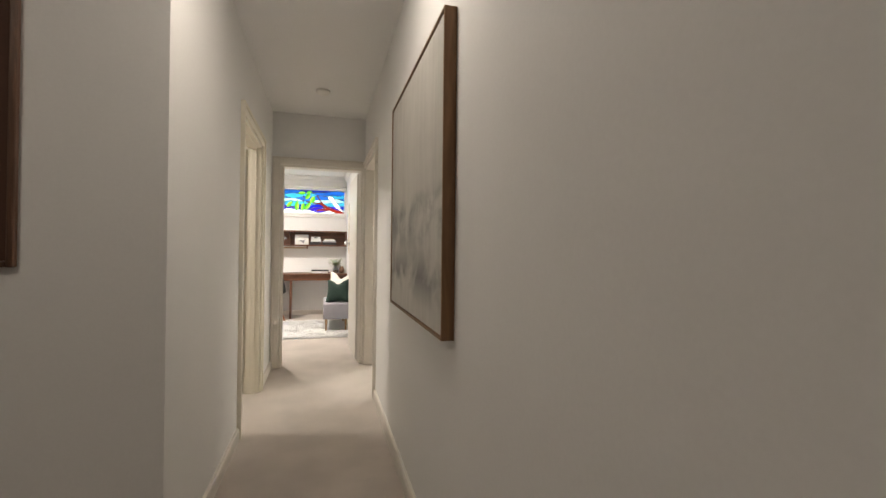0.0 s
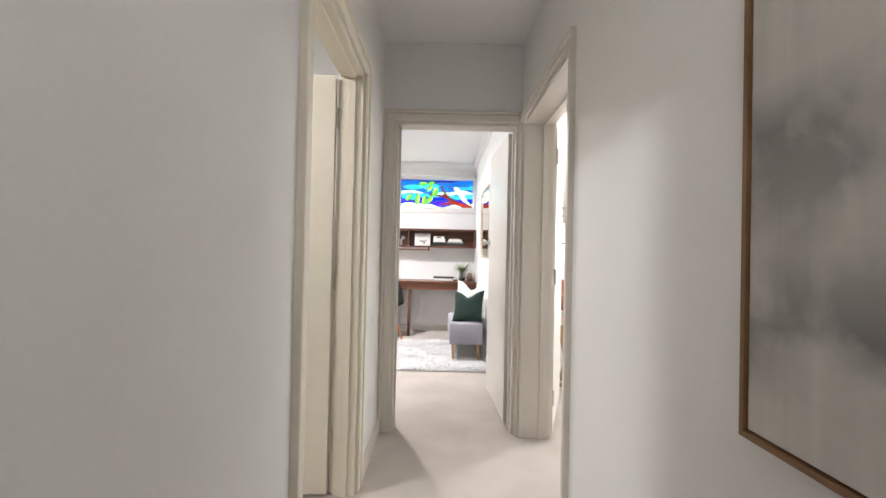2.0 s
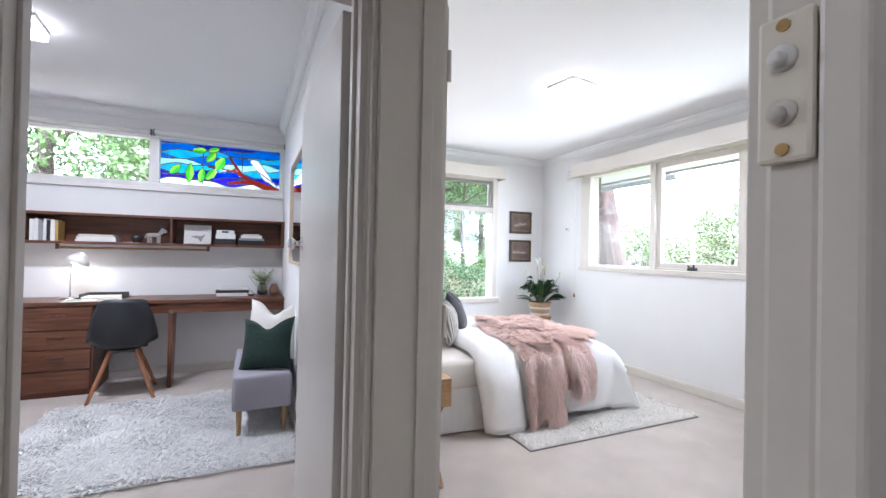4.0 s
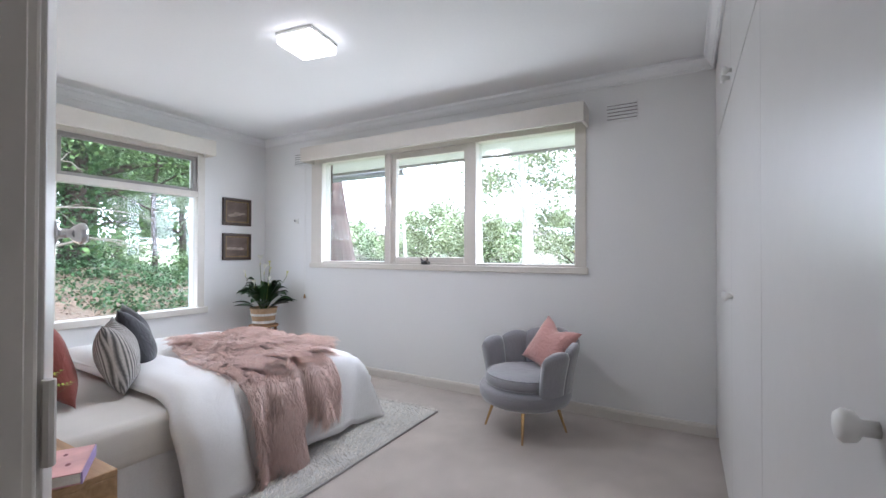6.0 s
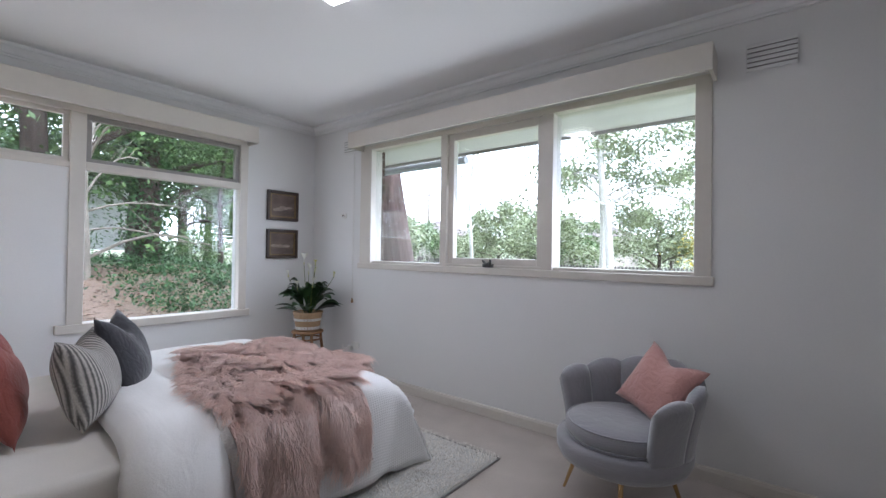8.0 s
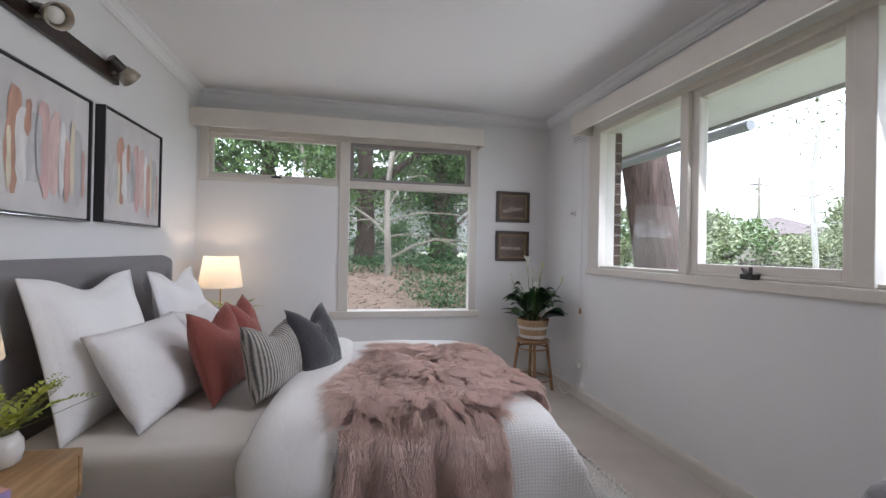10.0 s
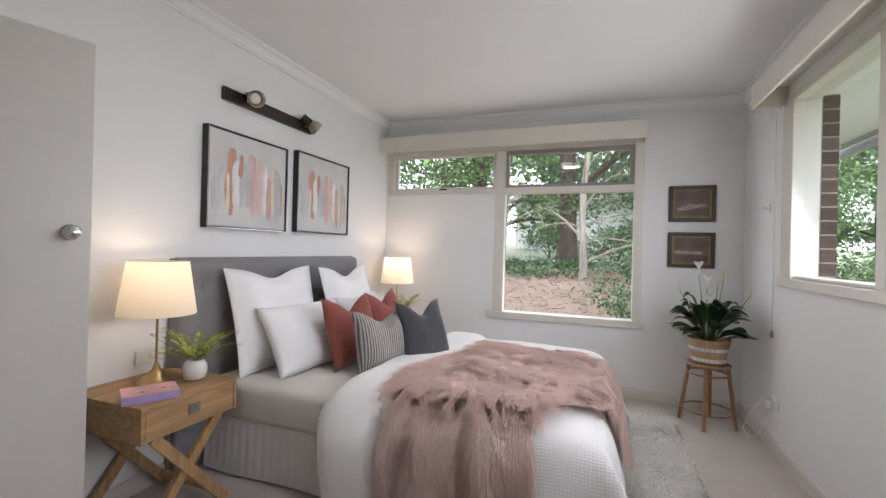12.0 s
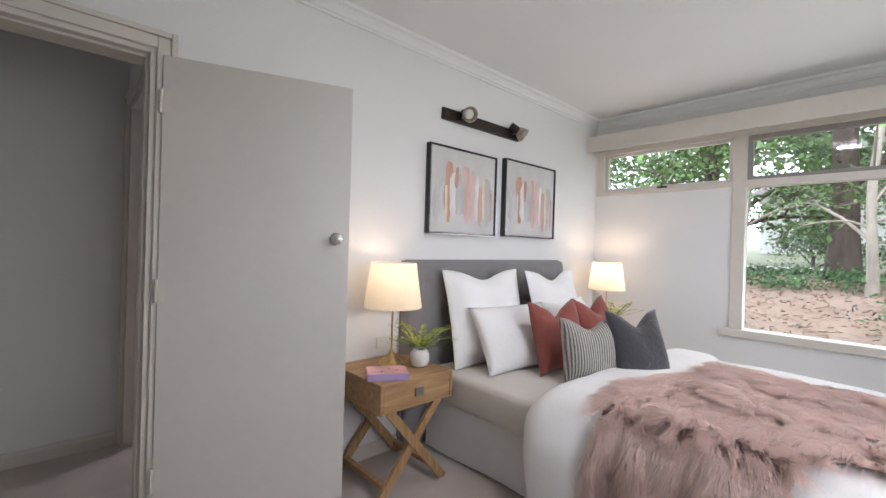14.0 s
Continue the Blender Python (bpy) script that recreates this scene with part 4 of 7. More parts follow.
for _ in range(46000):
    u, v = rnd.random(), rnd.uniform(-NEAR, FLEN)
    c, way, ln = tuft(int(u / CELL_U), int((v + NEAR) / CELL_V))
    p, n = throw_at(u, v)
    d = (c * 0.72 + p * 0.28) + way * (0.125 * ln) + n * 0.014 - p
    pts.append((p + n * 0.003, d.normalized(), n))
me = locks(pts, rnd, 0.120, 0.0029, 0.19, 0.07)
me.materials.append(M_FUR)
fur = new("fur", me)
fur.parent = throw
fur["kind"] = "stuff"

# pillows and cushions
TOP = 0.515
cushion("pillow", (0.93, 6.515, TOP), 87, 14, 0.72, 0.63, 0.19, M_LINEN, "large white linen euro pillow with a flat border", "white pillows", chop=0.06, flange=0.10, seed=1, ear=0.05, category="pillow")
cushion("pillow", (1.02, 7.225, TOP), 91, 14, 0.66, 0.62, 0.19, M_LINEN, "large white linen euro pillow with a flat border", "white pillows", chop=0.07, flange=0.10, seed=2, ear=0.05, category="pillow")
cushion("pillow", (1.17, 6.57, TOP), 84, 30, 0.70, 0.44, 0.19, M_LINEN, "white cotton pillow leaning on the euro pillows", "white pillows", seed=3, ear=0.06, category="pillow")
cushion("pillow", (1.18, 7.26, TOP), 92, 30, 0.66, 0.44, 0.19, M_LINEN, "white cotton pillow leaning on the euro pillows", "white pillows", seed=4, ear=0.06, category="pillow")
cushion("cushion", (1.355, 6.685, TOP + 0.005), 84, 16, 0.47, 0.45, 0.17, M_RUST, "rust-red linen cushion with a dented top", "scatter cushions", chop=0.11, seed=5)
cushion("cushion", (1.37, 7.13, TOP + 0.005), 92, 16, 0.47, 0.45, 0.17, M_RUST, "rust-red linen cushion with a dented top", "scatter cushions", chop=0.11, seed=6)
cushion("cushion", (1.60, 6.575, TOP + 0.018), 61, 14, 0.38, 0.37, 0.18, M_STRIPE, "black and cream striped woven cushion", "scatter cushions", chop=0.06, seed=7)
cushion("cushion", (1.81, 6.775, TOP + 0.05), 63, 22, 0.37, 0.40, 0.16, M_DGREY, "dark grey velvet cushion with a dented top", "scatter cushions", chop=0.10, seed=8)

# bedroom rug under the bed
M_RUGPILE = island_tint(material("pale_rug_pile", (0.74, 0.705, 0.64), 0.9, grain=30, vary=0.06, bump=0.0, stain=0.12, stain_size=5, sheen=0.3), 0.18)
M_RUG = material("pale_rug", (0.60, 0.585, 0.55), 0.95, grain=190, vary=0.14, bump=0.7, stain=0.14, stain_size=7, sheen=0.3)
bm = bmesh.new()
rx0, rx1, ry0, ry1 = 1.75, 3.35, 5.685, 7.98
n1_, n2_ = 50, 70
grid = []
for i in range(n1_ + 1):
    row = []
    for j in range(n2_ + 1):
        u, v = i / n1_, j / n2_
        e = min(u * (rx1 - rx0), (1 - u) * (rx1 - rx0), v * (ry1 - ry0), (1 - v) * (ry1 - ry0))
        wob = 0.006 * noise.noise(Vector((u * 30, v * 40, 0)))
        row.append(bm.verts.new((rx0 + u * (rx1 - rx0) + (wob if i in (0, n1_) else 0), ry0 + v * (ry1 - ry0) + (wob if j in (0, n2_) else 0), 0.003 + 0.016 * min(1, e / 0.02) + 0.003 * noise.noise(Vector((u * 18, v * 25, 5))))))
    grid.append(row)
for a, b in zip(grid, grid[1:]):
    for j in range(n2_):
        bm.faces.new((a[j], b[j], b[j + 1], a[j + 1]))
o = thing("rug", (0, 0, 0), "pale grey soft-pile rug under the bed", "rug")
part("rug_surface", bm, M_RUG, o, "", True)
part("binding", boxes((rx0 - 0.004, ry0 - 0.004, 0.001, rx1 + 0.004, ry0 + 0.004, 0.010), (rx0 - 0.004, ry1 - 0.004, 0.001, rx1 + 0.004, ry1 + 0.004, 0.010), (rx0 - 0.004, ry0, 0.001, rx0 + 0.004, ry1, 0.010), (rx1 - 0.004, ry0, 0.001, rx1 + 0.004, ry1, 0.010), bevel=0.002), M_SASH, o, "dark bound edge")
rnd2 = random.Random(29)
pts = []
for _ in range(26000):
    x, y = rnd2.uniform(rx0, rx1), rnd2.uniform(ry0, ry1)
    if x < 2.68 and 6.2 < y < 7.6:
        continue
    a = 3.0 * noise.noise(Vector((x * 2.8, y * 2.8, 3.0))) + rnd2.gauss(0, 0.5)
    pts.append((Vector((x, y, 0.014)), Vector((math.cos(a) * 0.8, math.sin(a) * 0.8, 0.45)).normalized(), Vector((0, 0, 1))))
me = locks(pts, rnd2, 0.030, 0.0042, 0.12, 0.3, segs=2)
me.materials.append(M_RUGPILE)
f = new("rug_pile", me)
f.parent = o
f["kind"] = "stuff"


# ---- nightstands ----
def beam(bm, a, b, w, d, across):
    """A squared bar from a to b, w wide along `across` and d deep."""
    a, b, ac = Vector(a), Vector(b), Vector(across).normalized()
    ax = (b - a).normalized()
    dp = ax.cross(ac).normalized()
    r = [[bm.verts.new(p + ac * (sx * w / 2) + dp * (sy * d / 2)) for sx, sy in ((-1, -1), (1, -1), (1, 1), (-1, 1))] for p in (a, b)]
    for i in range(4):
        j = (i + 1) % 4
        bm.faces.new((r[0][i], r[0][j], r[1][j], r[1][i]))
    bm.faces.new(r[0][::-1])
    bm.faces.new(r[1])


M_PULL = material("antique_pewter", (0.30, 0.28, 0.25), 0.45, 0.8, grain=60, vary=0.12, bump=0.05)


def nightstand(y0, label):
    """Drawer box on two crossed leg frames; open side towards +x."""
    o = thing("nightstand", (0.613, y0, 0), label, "nightstand", "nightstands")
    D, W = 0.47, 0.48
    body = part("body", boxes((0, 0, 0.575, D, W, 0.595), (0, 0, 0.445, D, 0.018, 0.575), (0, W - 0.018, 0.445, D, W, 0.575), (0, 0.018, 0.445, 0.016, W - 0.018, 0.575), (0.016, 0.018, 0.445, D - 0.02, W - 0.018, 0.46), bevel=0.003), M_OAK, o)
    dr = part("drawer", boxes((D - 0.02, 0.020, 0.447, D - 0.002, W - 0.020, 0.573), bevel=0.003), M_OAK, o)
    bm = boxes((D - 0.002, W / 2 - 0.028, 0.50, D + 0.008, W / 2 + 0.028, 0.545), bevel=0.003)
    part("handle", bm, M_PULL, dr, "square antique metal pull")
    for x in (0.035, D - 0.04):
        for k, (a, b) in enumerate((((x, 0.03, 0.0), (x, W - 0.07, 0.445)), ((x, W - 0.03, 0.0), (x, 0.07, 0.445)))):
            bm = bmesh.new()
            beam(bm, Vector(a) + Vector((0.012 * k, 0, 0)), Vector(b) + Vector((0.012 * k, 0, 0)), 0.022, 0.045, (1, 0, 0))
            part("leg", bm, M_OAK_Z, o)
    for y in (0.07, W - 0.07):
        part("stretcher", boxes((0.03, y - 0.018, 0.05, D - 0.03, y + 0.018, 0.075), bevel=0.003), M_OAK, o)
    return o


nightstand(5.485, "oak nightstand with one drawer and crossed legs")
nightstand(7.86, "oak nightstand beyond the bed with crossed legs")


def shade_material(name):
    m = material(name, (0.80, 0.74, 0.64), 0.9, grain=300, vary=0.04, bump=0.1, stain=0.02)
    b = m.node_tree.nodes["Principled BSDF"]
    N, K = m.node_tree.nodes, m.node_tree.links
    tr = N.new("ShaderNodeBsdfTranslucent")
    tr.inputs["Color"].default_value = (0.80, 0.75, 0.66, 1)
    mx = N.new("ShaderNodeMixShader")
    mx.inputs["Fac"].default_value = 0.55
    K.new(b.outputs[0], mx.inputs[1])
    K.new(tr.outputs[0], mx.inputs[2])
    K.new(mx.outputs[0], N["Material Output"].inputs["Surface"])
    return m


M_SHADE = shade_material("cream_lampshade")


def table_lamp(x, y, z, watts, label, s=1.0):
    o = thing("table_lamp", (x, y, z), label, "table lamp", "bedside lamps")
    bm = bmesh.new()
    lathe(bm, ((0.0, 0.001), (0.075, 0.001), (0.078, 0.010), (0.070, 0.018), (0.058, 0.022), (0.055, 0.034), (0.040, 0.040), (0.036, 0.056), (0.020, 0.066), (0.012, 0.085), (0.006, 0.10)), sides=28)
    part("base", bm, M_BRASS, o, "stepped brass base", True)
    bm = bmesh.new()
    tube(bm, (0, 0, 0.09), (0, 0, 0.43), 0.0055, sides=10)
    part("stem", bm, M_BRASS, o)
    bm = bmesh.new()
    lathe(bm, ((0.162, 0.330), (0.1635, 0.332), (0.127, 0.580), (0.1255, 0.578)), sides=40)
    sh = part("shade", bm, M_SHADE, o, "glowing cream fabric drum shade", True)
    bm = bmesh.new()
    for k in range(3):
        an = 2.094 * k + 0.4
        tube(bm, (0, 0, 0.56), (0.126 * math.cos(an), 0.126 * math.sin(an), 0.575), 0.0018, sides=6)
    tube(bm, (0, 0, 0.43), (0, 0, 0.56), 0.003, sides=6)
    part("shade_ring", bm, M_BRASS, o)
    bm = bmesh.new()
    bmesh.ops.create_uvsphere(bm, u_segments=14, v_segments=10, radius=0.028, matrix=Matrix.Translation((0, 0, 0.47)))
    part("bulb", bm, glow("lit_bulb", (1.0, 0.72, 0.42), 6.0), o, "lit bulb", True)
    bulb("table_lamp_light", (x, y, z + 0.505), watts, (1.0, 0.76, 0.48), 0.03)
    return o


table_lamp(0.82, 5.735, 0.596, 1.6, "lit brass table lamp with a cream shade on a nightstand")
table_lamp(0.90, 8.13, 0.596, 3.0, "lit brass table lamp with a cream shade beyond the bed")

# vase with ferny greenery
M_POT = material("white_ceramic", (0.74, 0.72, 0.68), 0.25, grain=12, vary=0.03, bump=0.02)
M_FERN = island_tint(material("fern_green", (0.32, 0.38, 0.05), 0.6, grain=20, vary=0.1, bump=0.0), 0.3)
M_STEM = material("stem_green", (0.14, 0.17, 0.04), 0.6, grain=20, vary=0.1, bump=0.0)


def frond_leaves(bm, root, tip, sag, n, leaf, rnd):
    root, tip = Vector(root), Vector(tip)
    side = (tip - root).cross(Vector((0, 0, 1)))
    side = side.normalized() if side.length > 1e-4 else Vector((1, 0, 0))
    for i in range(2, n):
        q = i / n
        c = root.lerp(tip, q) + Vector((0, 0, sag * math.sin(math.pi * q)))
        w = leaf * (1.15 - 0.8 * q) * rnd.uniform(0.7, 1.2)
        for s in (-1, 1):
            d = (side * s + (tip - root).normalized() * 0.6 + Vector((0, 0, rnd.uniform(-0.3, 0.4)))).normalized()
            e = d.cross(Vector((0, 0, 1))).normalized() * (w * 0.22)
            a, b = c + d * w * 0.5, c + d * w
            vs = [bm.verts.new(v) for v in (c, a + e, b, a - e)]
            bm.faces.new(vs)


def fern_vase(place, label):
    o = thing("vase", place, label, "vase")
    bm = bmesh.new()
    lathe(bm, ((0.0, 0.001), (0.036, 0.001), (0.05, 0.012), (0.056, 0.04), (0.054, 0.07), (0.042, 0.092), (0.034, 0.098), (0.031, 0.096), (0.03, 0.06), (0.0, 0.05)), sides=28)
    part("pot", bm, M_POT, o, "small white ceramic pot", True)
    rnd = random.Random(11)
    bm, bs = bmesh.new(), bmesh.new()
    for k in range(15):
        an = rnd.uniform(0, 6.28)
        ln = rnd.uniform(0.13, 0.24)
        root = (rnd.uniform(-0.015, 0.015), rnd.uniform(-0.015, 0.015), 0.085)
        tip = (ln * math.cos(an), ln * 1.0 * math.sin(an), 0.12 + rnd.uniform(0.02, 0.13))
        frond_leaves(bm, root, tip, 0.03, 17, 0.04, rnd)
        tube(bs, root, tip, 0.0012, 0.0006, sides=4)
    part("foliage", bm, M_FERN, o, "yellow-green ferny foliage")
    part("stems", bs, M_STEM, o)
    return o


fern_vase((0.925, 5.855, 0.596), "white vase of fresh ferny greenery on a nightstand")
# book with a soft pink and lilac cover
M_BOOK = material("pink_cover", (0.62, 0.36, 0.37), 0.5, grain=8, vary=0.05, bump=0.0, stain=0.2, stain_size=9)
M_BOOK2 = material("lilac_spine", (0.40, 0.30, 0.55), 0.5, grain=8, vary=0.05, bump=0.0)
M_PAPER = material("paper", (0.72, 0.69, 0.62), 0.85, grain=150, vary=0.06, bump=0.05)
M_INK = material("dark_red_ink", (0.16, 0.03, 0.05), 0.5, vary=0.05, bump=0.0)


def book(m, w, d, h, cover, label, spine=None, group=""):
    o = thing("book", m, label, "book", group)
    part("pages", boxes((-w / 2 + 0.006, -d / 2 + 0.005, 0.003, w / 2 - 0.001, d / 2 - 0.005, h - 0.003)), M_PAPER, o)
    part("cover", boxes((-w / 2, -d / 2, 0.0005, w / 2, d / 2, 0.003), (-w / 2, -d / 2, h - 0.003, w / 2, d / 2, h), bevel=0.0008), cover, o)
    part("spine", boxes((-w / 2 - 0.001, -d / 2, 0.0, -w / 2 + 0.004, d / 2, h), bevel=0.001), spine or cover, o)
    return o


bk = book(pose(0.975, 5.595, 0.596, 0, 0, 150), 0.15, 0.205, 0.034, M_BOOK, "closed pink and lilac book on a nightstand", M_BOOK2)
for k, (x, y, w) in enumerate(((-0.03, 0.03, 0.022), (0.02, -0.01, 0.016), (-0.01, -0.05, 0.02))):
    bm = bmesh.new()
    bmesh.ops.create_circle(bm, cap_ends=True, segments=16, radius=w / 2, matrix=Matrix.Translation((x, y, 0.0345)) @ Matrix.Diagonal((0.6, 1, 1, 1)))
    part("cover_motif", bm, M_INK, bk)
socket((BW, 5.83, 0.68), 90, "white double wall socket beside the lamp", rockers=2)
# alarm clock and small plant on the far nightstand
solid("alarm_clock", boxes((0.98, 7.90, 0.5965, 1.03, 7.99, 0.70), bevel=0.008), M_WHITE_PLASTIC, "small cream box clock beyond the bed", "clock")
fern_vase((1.02, 8.06, 0.596), "small vase of yellow-green leaves beyond the bed")

# ---- art over the bed ----
M_CANVAS = material("pale_canvas", (0.60, 0.585, 0.57), 0.85, grain=300, vary=0.04, bump=0.1, stain=0.10, stain_size=4)


def brush(name, colour):
    return material(name, colour, 0.7, grain=30, vary=0.14, bump=0.15, stain=0.12, stain_size=10, stretch=(1, 1, 0.25))


STROKES = {"tan": brush("tan_stroke", (0.50, 0.30, 0.22)), "pink": brush("pink_stroke", (0.62, 0.43, 0.41)), "blush": brush("blush_stroke", (0.66, 0.50, 0.46)),
           "white": brush("white_stroke", (0.72, 0.71, 0.69)), "gold": brush("gold_stroke", (0.67, 0.61, 0.47)), "grey": brush("grey_stroke", (0.51, 0.505, 0.50)), "rose": brush("rose_stroke", (0.54, 0.35, 0.30))}


def stroke(bm, yc, w, z0, z1, x, rnd):
    """A wavering upright brush stroke with ragged ends."""
    n = 16
    ls, rs = [], []
    p1, p2 = rnd.uniform(0, 6), rnd.uniform(0, 6)
    for i in range(n + 1):
        q = i / n
        z = z0 + (z1 - z0) * q
        taper = min(1, 0.35 + 3.5 * q) * min(1, 0.45 + 5 * (1 - q))
        o = 0.10 * w * math.sin(4 * q + p1)
        hw = w / 2 * taper * (1 + 0.15 * math.sin(9 * q + p2))
        ls.append(bm.verts.new((x, yc - hw + o, z + rnd.uniform(-0.008, 0.008))))
        rs.append(bm.verts.new((x, yc + hw + o, z + rnd.uniform(-0.008, 0.008))))
    for i in range(n):
        bm.faces.new((ls[i], ls[i + 1], rs[i + 1], rs[i]))


def abstract(y0, y1, z0, z1, label, seed):
    o = thing("painting", (BW, y0, z0), label, "painting", "abstract paintings over the bed")
    w, h = y1 - y0, z1 - z0
    for nm, s in (("frame_bar", (0.001, 0, 0, 0.05, 0.009, h)), ("frame_bar", (0.001, w - 0.009, 0, 0.05, w, h)), ("frame_bar", (0.001, 0.009, 0, 0.05, w - 0.009, 0.009)), ("frame_bar", (0.001, 0.009, h - 0.009, 0.05, w - 0.009, h))):
        part(nm, boxes(s, bevel=0.002), M_BLACK, o, "black floating frame")
    for s in ((0.05, 0.001, 0.001, 0.0515, 0.004, h - 0.001), (0.05, w - 0.004, 0.001, 0.0515, w - 0.001, h - 0.001), (0.05, 0.004, 0.001, 0.0515, w - 0.004, 0.004), (0.05, 0.004, h - 0.004, 0.0515, w - 0.004, h - 0.001)):
        part("frame_edge", boxes(s), M_CHROME, o, "silver edge")
    cv = part("canvas", boxes((0.004, 0.013, 0.013, 0.040, w - 0.013, h - 0.013), bevel=0.002), M_CANVAS, o, "pale canvas with upright strokes")
    rnd = random.Random(seed)
    x = 0.0412
    plan = [("grey", .10, .16, .14, .62), ("grey", .42, .22, .20, .72), ("grey", .88, .12, .12, .70), ("tan", .24, .11, .16, .80), ("white", .31, .09, .20, .72), ("gold", .20, .035, .14, .55), ("tan", .36, .05, .5, .76),
            ("pink", .52, .12, .16, .80), ("blush", .62, .10, .18, .78), ("white", .70, .07, .20, .74), ("rose", .76, .075, .12, .62), ("gold", .82, .045, .20, .78), ("rose", .955, .03, .16, .55), ("grey", .46, .05, .28, .70)]
    for i, (c, u, ww, a, b) in enumerate(plan):
        bm = bmesh.new()
        stroke(bm, 0.03 + (w - 0.06) * min(u, 0.95), ww * w, h * (a + rnd.uniform(-0.03, 0.03)), h * (b + rnd.uniform(-0.03, 0.03)), x + 0.0003 * i, rnd)
        part("brush_stroke", bm, STROKES[c], cv)
    return o


abstract(6.128, 6.798, 1.362, 1.962, "square abstract canvas in pink, tan and grey strokes", 21)
abstract(6.912, 7.600, 1.372, 1.985, "square abstract canvas in blush and tan strokes", 22)

# spotlight bar over the paintings
M_DARKBAR = wood("dark_bar_wood", (0.012, 0.008, 0.006), (0.035, 0.02, 0.014), 12, 1, 0.35)
o = thing("spotlight_bar", (BW, 6.67, 2.185), "dark wall bar with two swivel spotlights, switched off", "spotlight")
part("bar", boxes((0.001, -0.42, -0.04, 0.026, 0.42, 0.04), bevel=0.004), M_DARKBAR, o, "dark stained timber bar")
M_PEWTER = material("worn_pewter", (0.42, 0.38, 0.31), 0.4, 0.85, grain=30, vary=0.15, bump=0.08)
for y, aim in ((-0.24, (0.75, -0.35, -0.30)), (0.34, (0.45, 0.75, -0.55))):
    a = Vector(aim).normalized()
    c = Vector((0.075, y, 0.02))
    bm = bmesh.new()
    tube(bm, (0.02, y, 0.0), (0.06, y, 0.012), 0.008, sides=8)
    tube(bm, (0.06, y - 0.03, 0.012), (0.06, y + 0.03, 0.012), 0.006, sides=8)
    part("bracket", bm, M_PEWTER, o)
    bm = bmesh.new()
    tube(bm, c - a * 0.075, c - a * 0.005, 0.027, 0.03, sides=18)
    hd = part("lamp_holder", bm, M_DARKBAR, o, "dark lamp holder")
    bm = bmesh.new()
    m = Matrix.Translation(c) @ a.to_track_quat("Z", "Y").to_matrix().to_4x4()
    lathe(bm, ((0.022, -0.012), (0.035, 0.0), (0.049, 0.03), (0.055, 0.062), (0.052, 0.063), (0.043, 0.03), (0.022, 0.008)), sides=22)
    bmesh.ops.transform(bm, matrix=m, verts=bm.verts[:])
    part("shade", bm, M_PEWTER, hd, "pewter spotlight shade", True)
    bm = bmesh.new()
    bmesh.ops.create_uvsphere(bm, u_segments=14, v_segments=8, radius=0.036, matrix=m @ Matrix.Translation((0, 0, 0.03)) @ Matrix.Diagonal((1, 1, 0.6, 1)))
    part("bulb", bm, M_POT, hd, "unlit frosted bulb", True)

# two small dark-framed pictures beside the garden window
M_DARKWOOD = wood("dark_frame_wood", (0.022, 0.012, 0.008), (0.06, 0.032, 0.018), 10, 0, 0.4)
M_SEPIA = material("sepia_picture", (0.115, 0.078, 0.058), 0.5, grain=9, vary=0.3, bump=0.03, stain=0.35, stain_size=7, stretch=(1, 1, 2.4))
M_SEPIA2 = material("sepia_light", (0.34, 0.27, 0.22), 0.5, grain=14, vary=0.3, bump=0.02, stain=0.3, stain_size=9)
M_GOLDSLIP = material("dull_gold", (0.22, 0.15, 0.07), 0.4, 0.6, grain=40, vary=0.15, bump=0.05)
for z0, z1, lab in ((1.555, 1.86, "small sepia picture in a dark wooden frame"), (1.165, 1.465, "small sepia landscape in a dark wooden frame")):
    o = thing("framed_picture", (3.333, BN, z0), lab, "picture", "pictures beside the window")
    w, h = 0.35, z1 - z0
    for s in ((0, -0.028, 0, 0.032, -0.001, h), (w - 0.032, -0.028, 0, w, -0.001, h), (0.032, -0.028, 0, w - 0.032, -0.001, 0.032), (0.032, -0.028, h - 0.032, w - 0.032, -0.001, h)):
        part("frame_bar", boxes(s, bevel=0.006), M_DARKWOOD, o)
    for s in ((0.032, -0.022, 0.032, 0.045, -0.002, h - 0.032), (w - 0.045, -0.022, 0.032, w - 0.032, -0.002, h - 0.032), (0.045, -0.022, 0.032, w - 0.045, -0.002, 0.045), (0.045, -0.022, h - 0.045, w - 0.045, -0.002, h - 0.032)):
        part("slip", boxes(s, bevel=0.002), M_GOLDSLIP, o, "dull gilt slip")
    im = part("image", boxes((0.045, -0.012, 0.045, w - 0.045, -0.003, h - 0.045)), M_SEPIA, o, "brown sepia scene")
    bm = bmesh.new()
    rnd = random.Random(int(z0 * 100))
    for k in range(5):
        cx, cz = rnd.uniform(0.09, w - 0.1), h * rnd.uniform(0.35, 0.48)
        bmesh.ops.create_circle(bm, cap_ends=True, segments=14, radius=rnd.uniform(0.018, 0.04), matrix=Matrix.Translation((cx, -0.0126 - 0.0002 * k, cz)) @ Matrix.Rotation(radians(90), 4, "X") @ Matrix.Diagonal((1.3, 0.45, 1, 1)))
    part("pale_shapes", bm, M_SEPIA2, im)

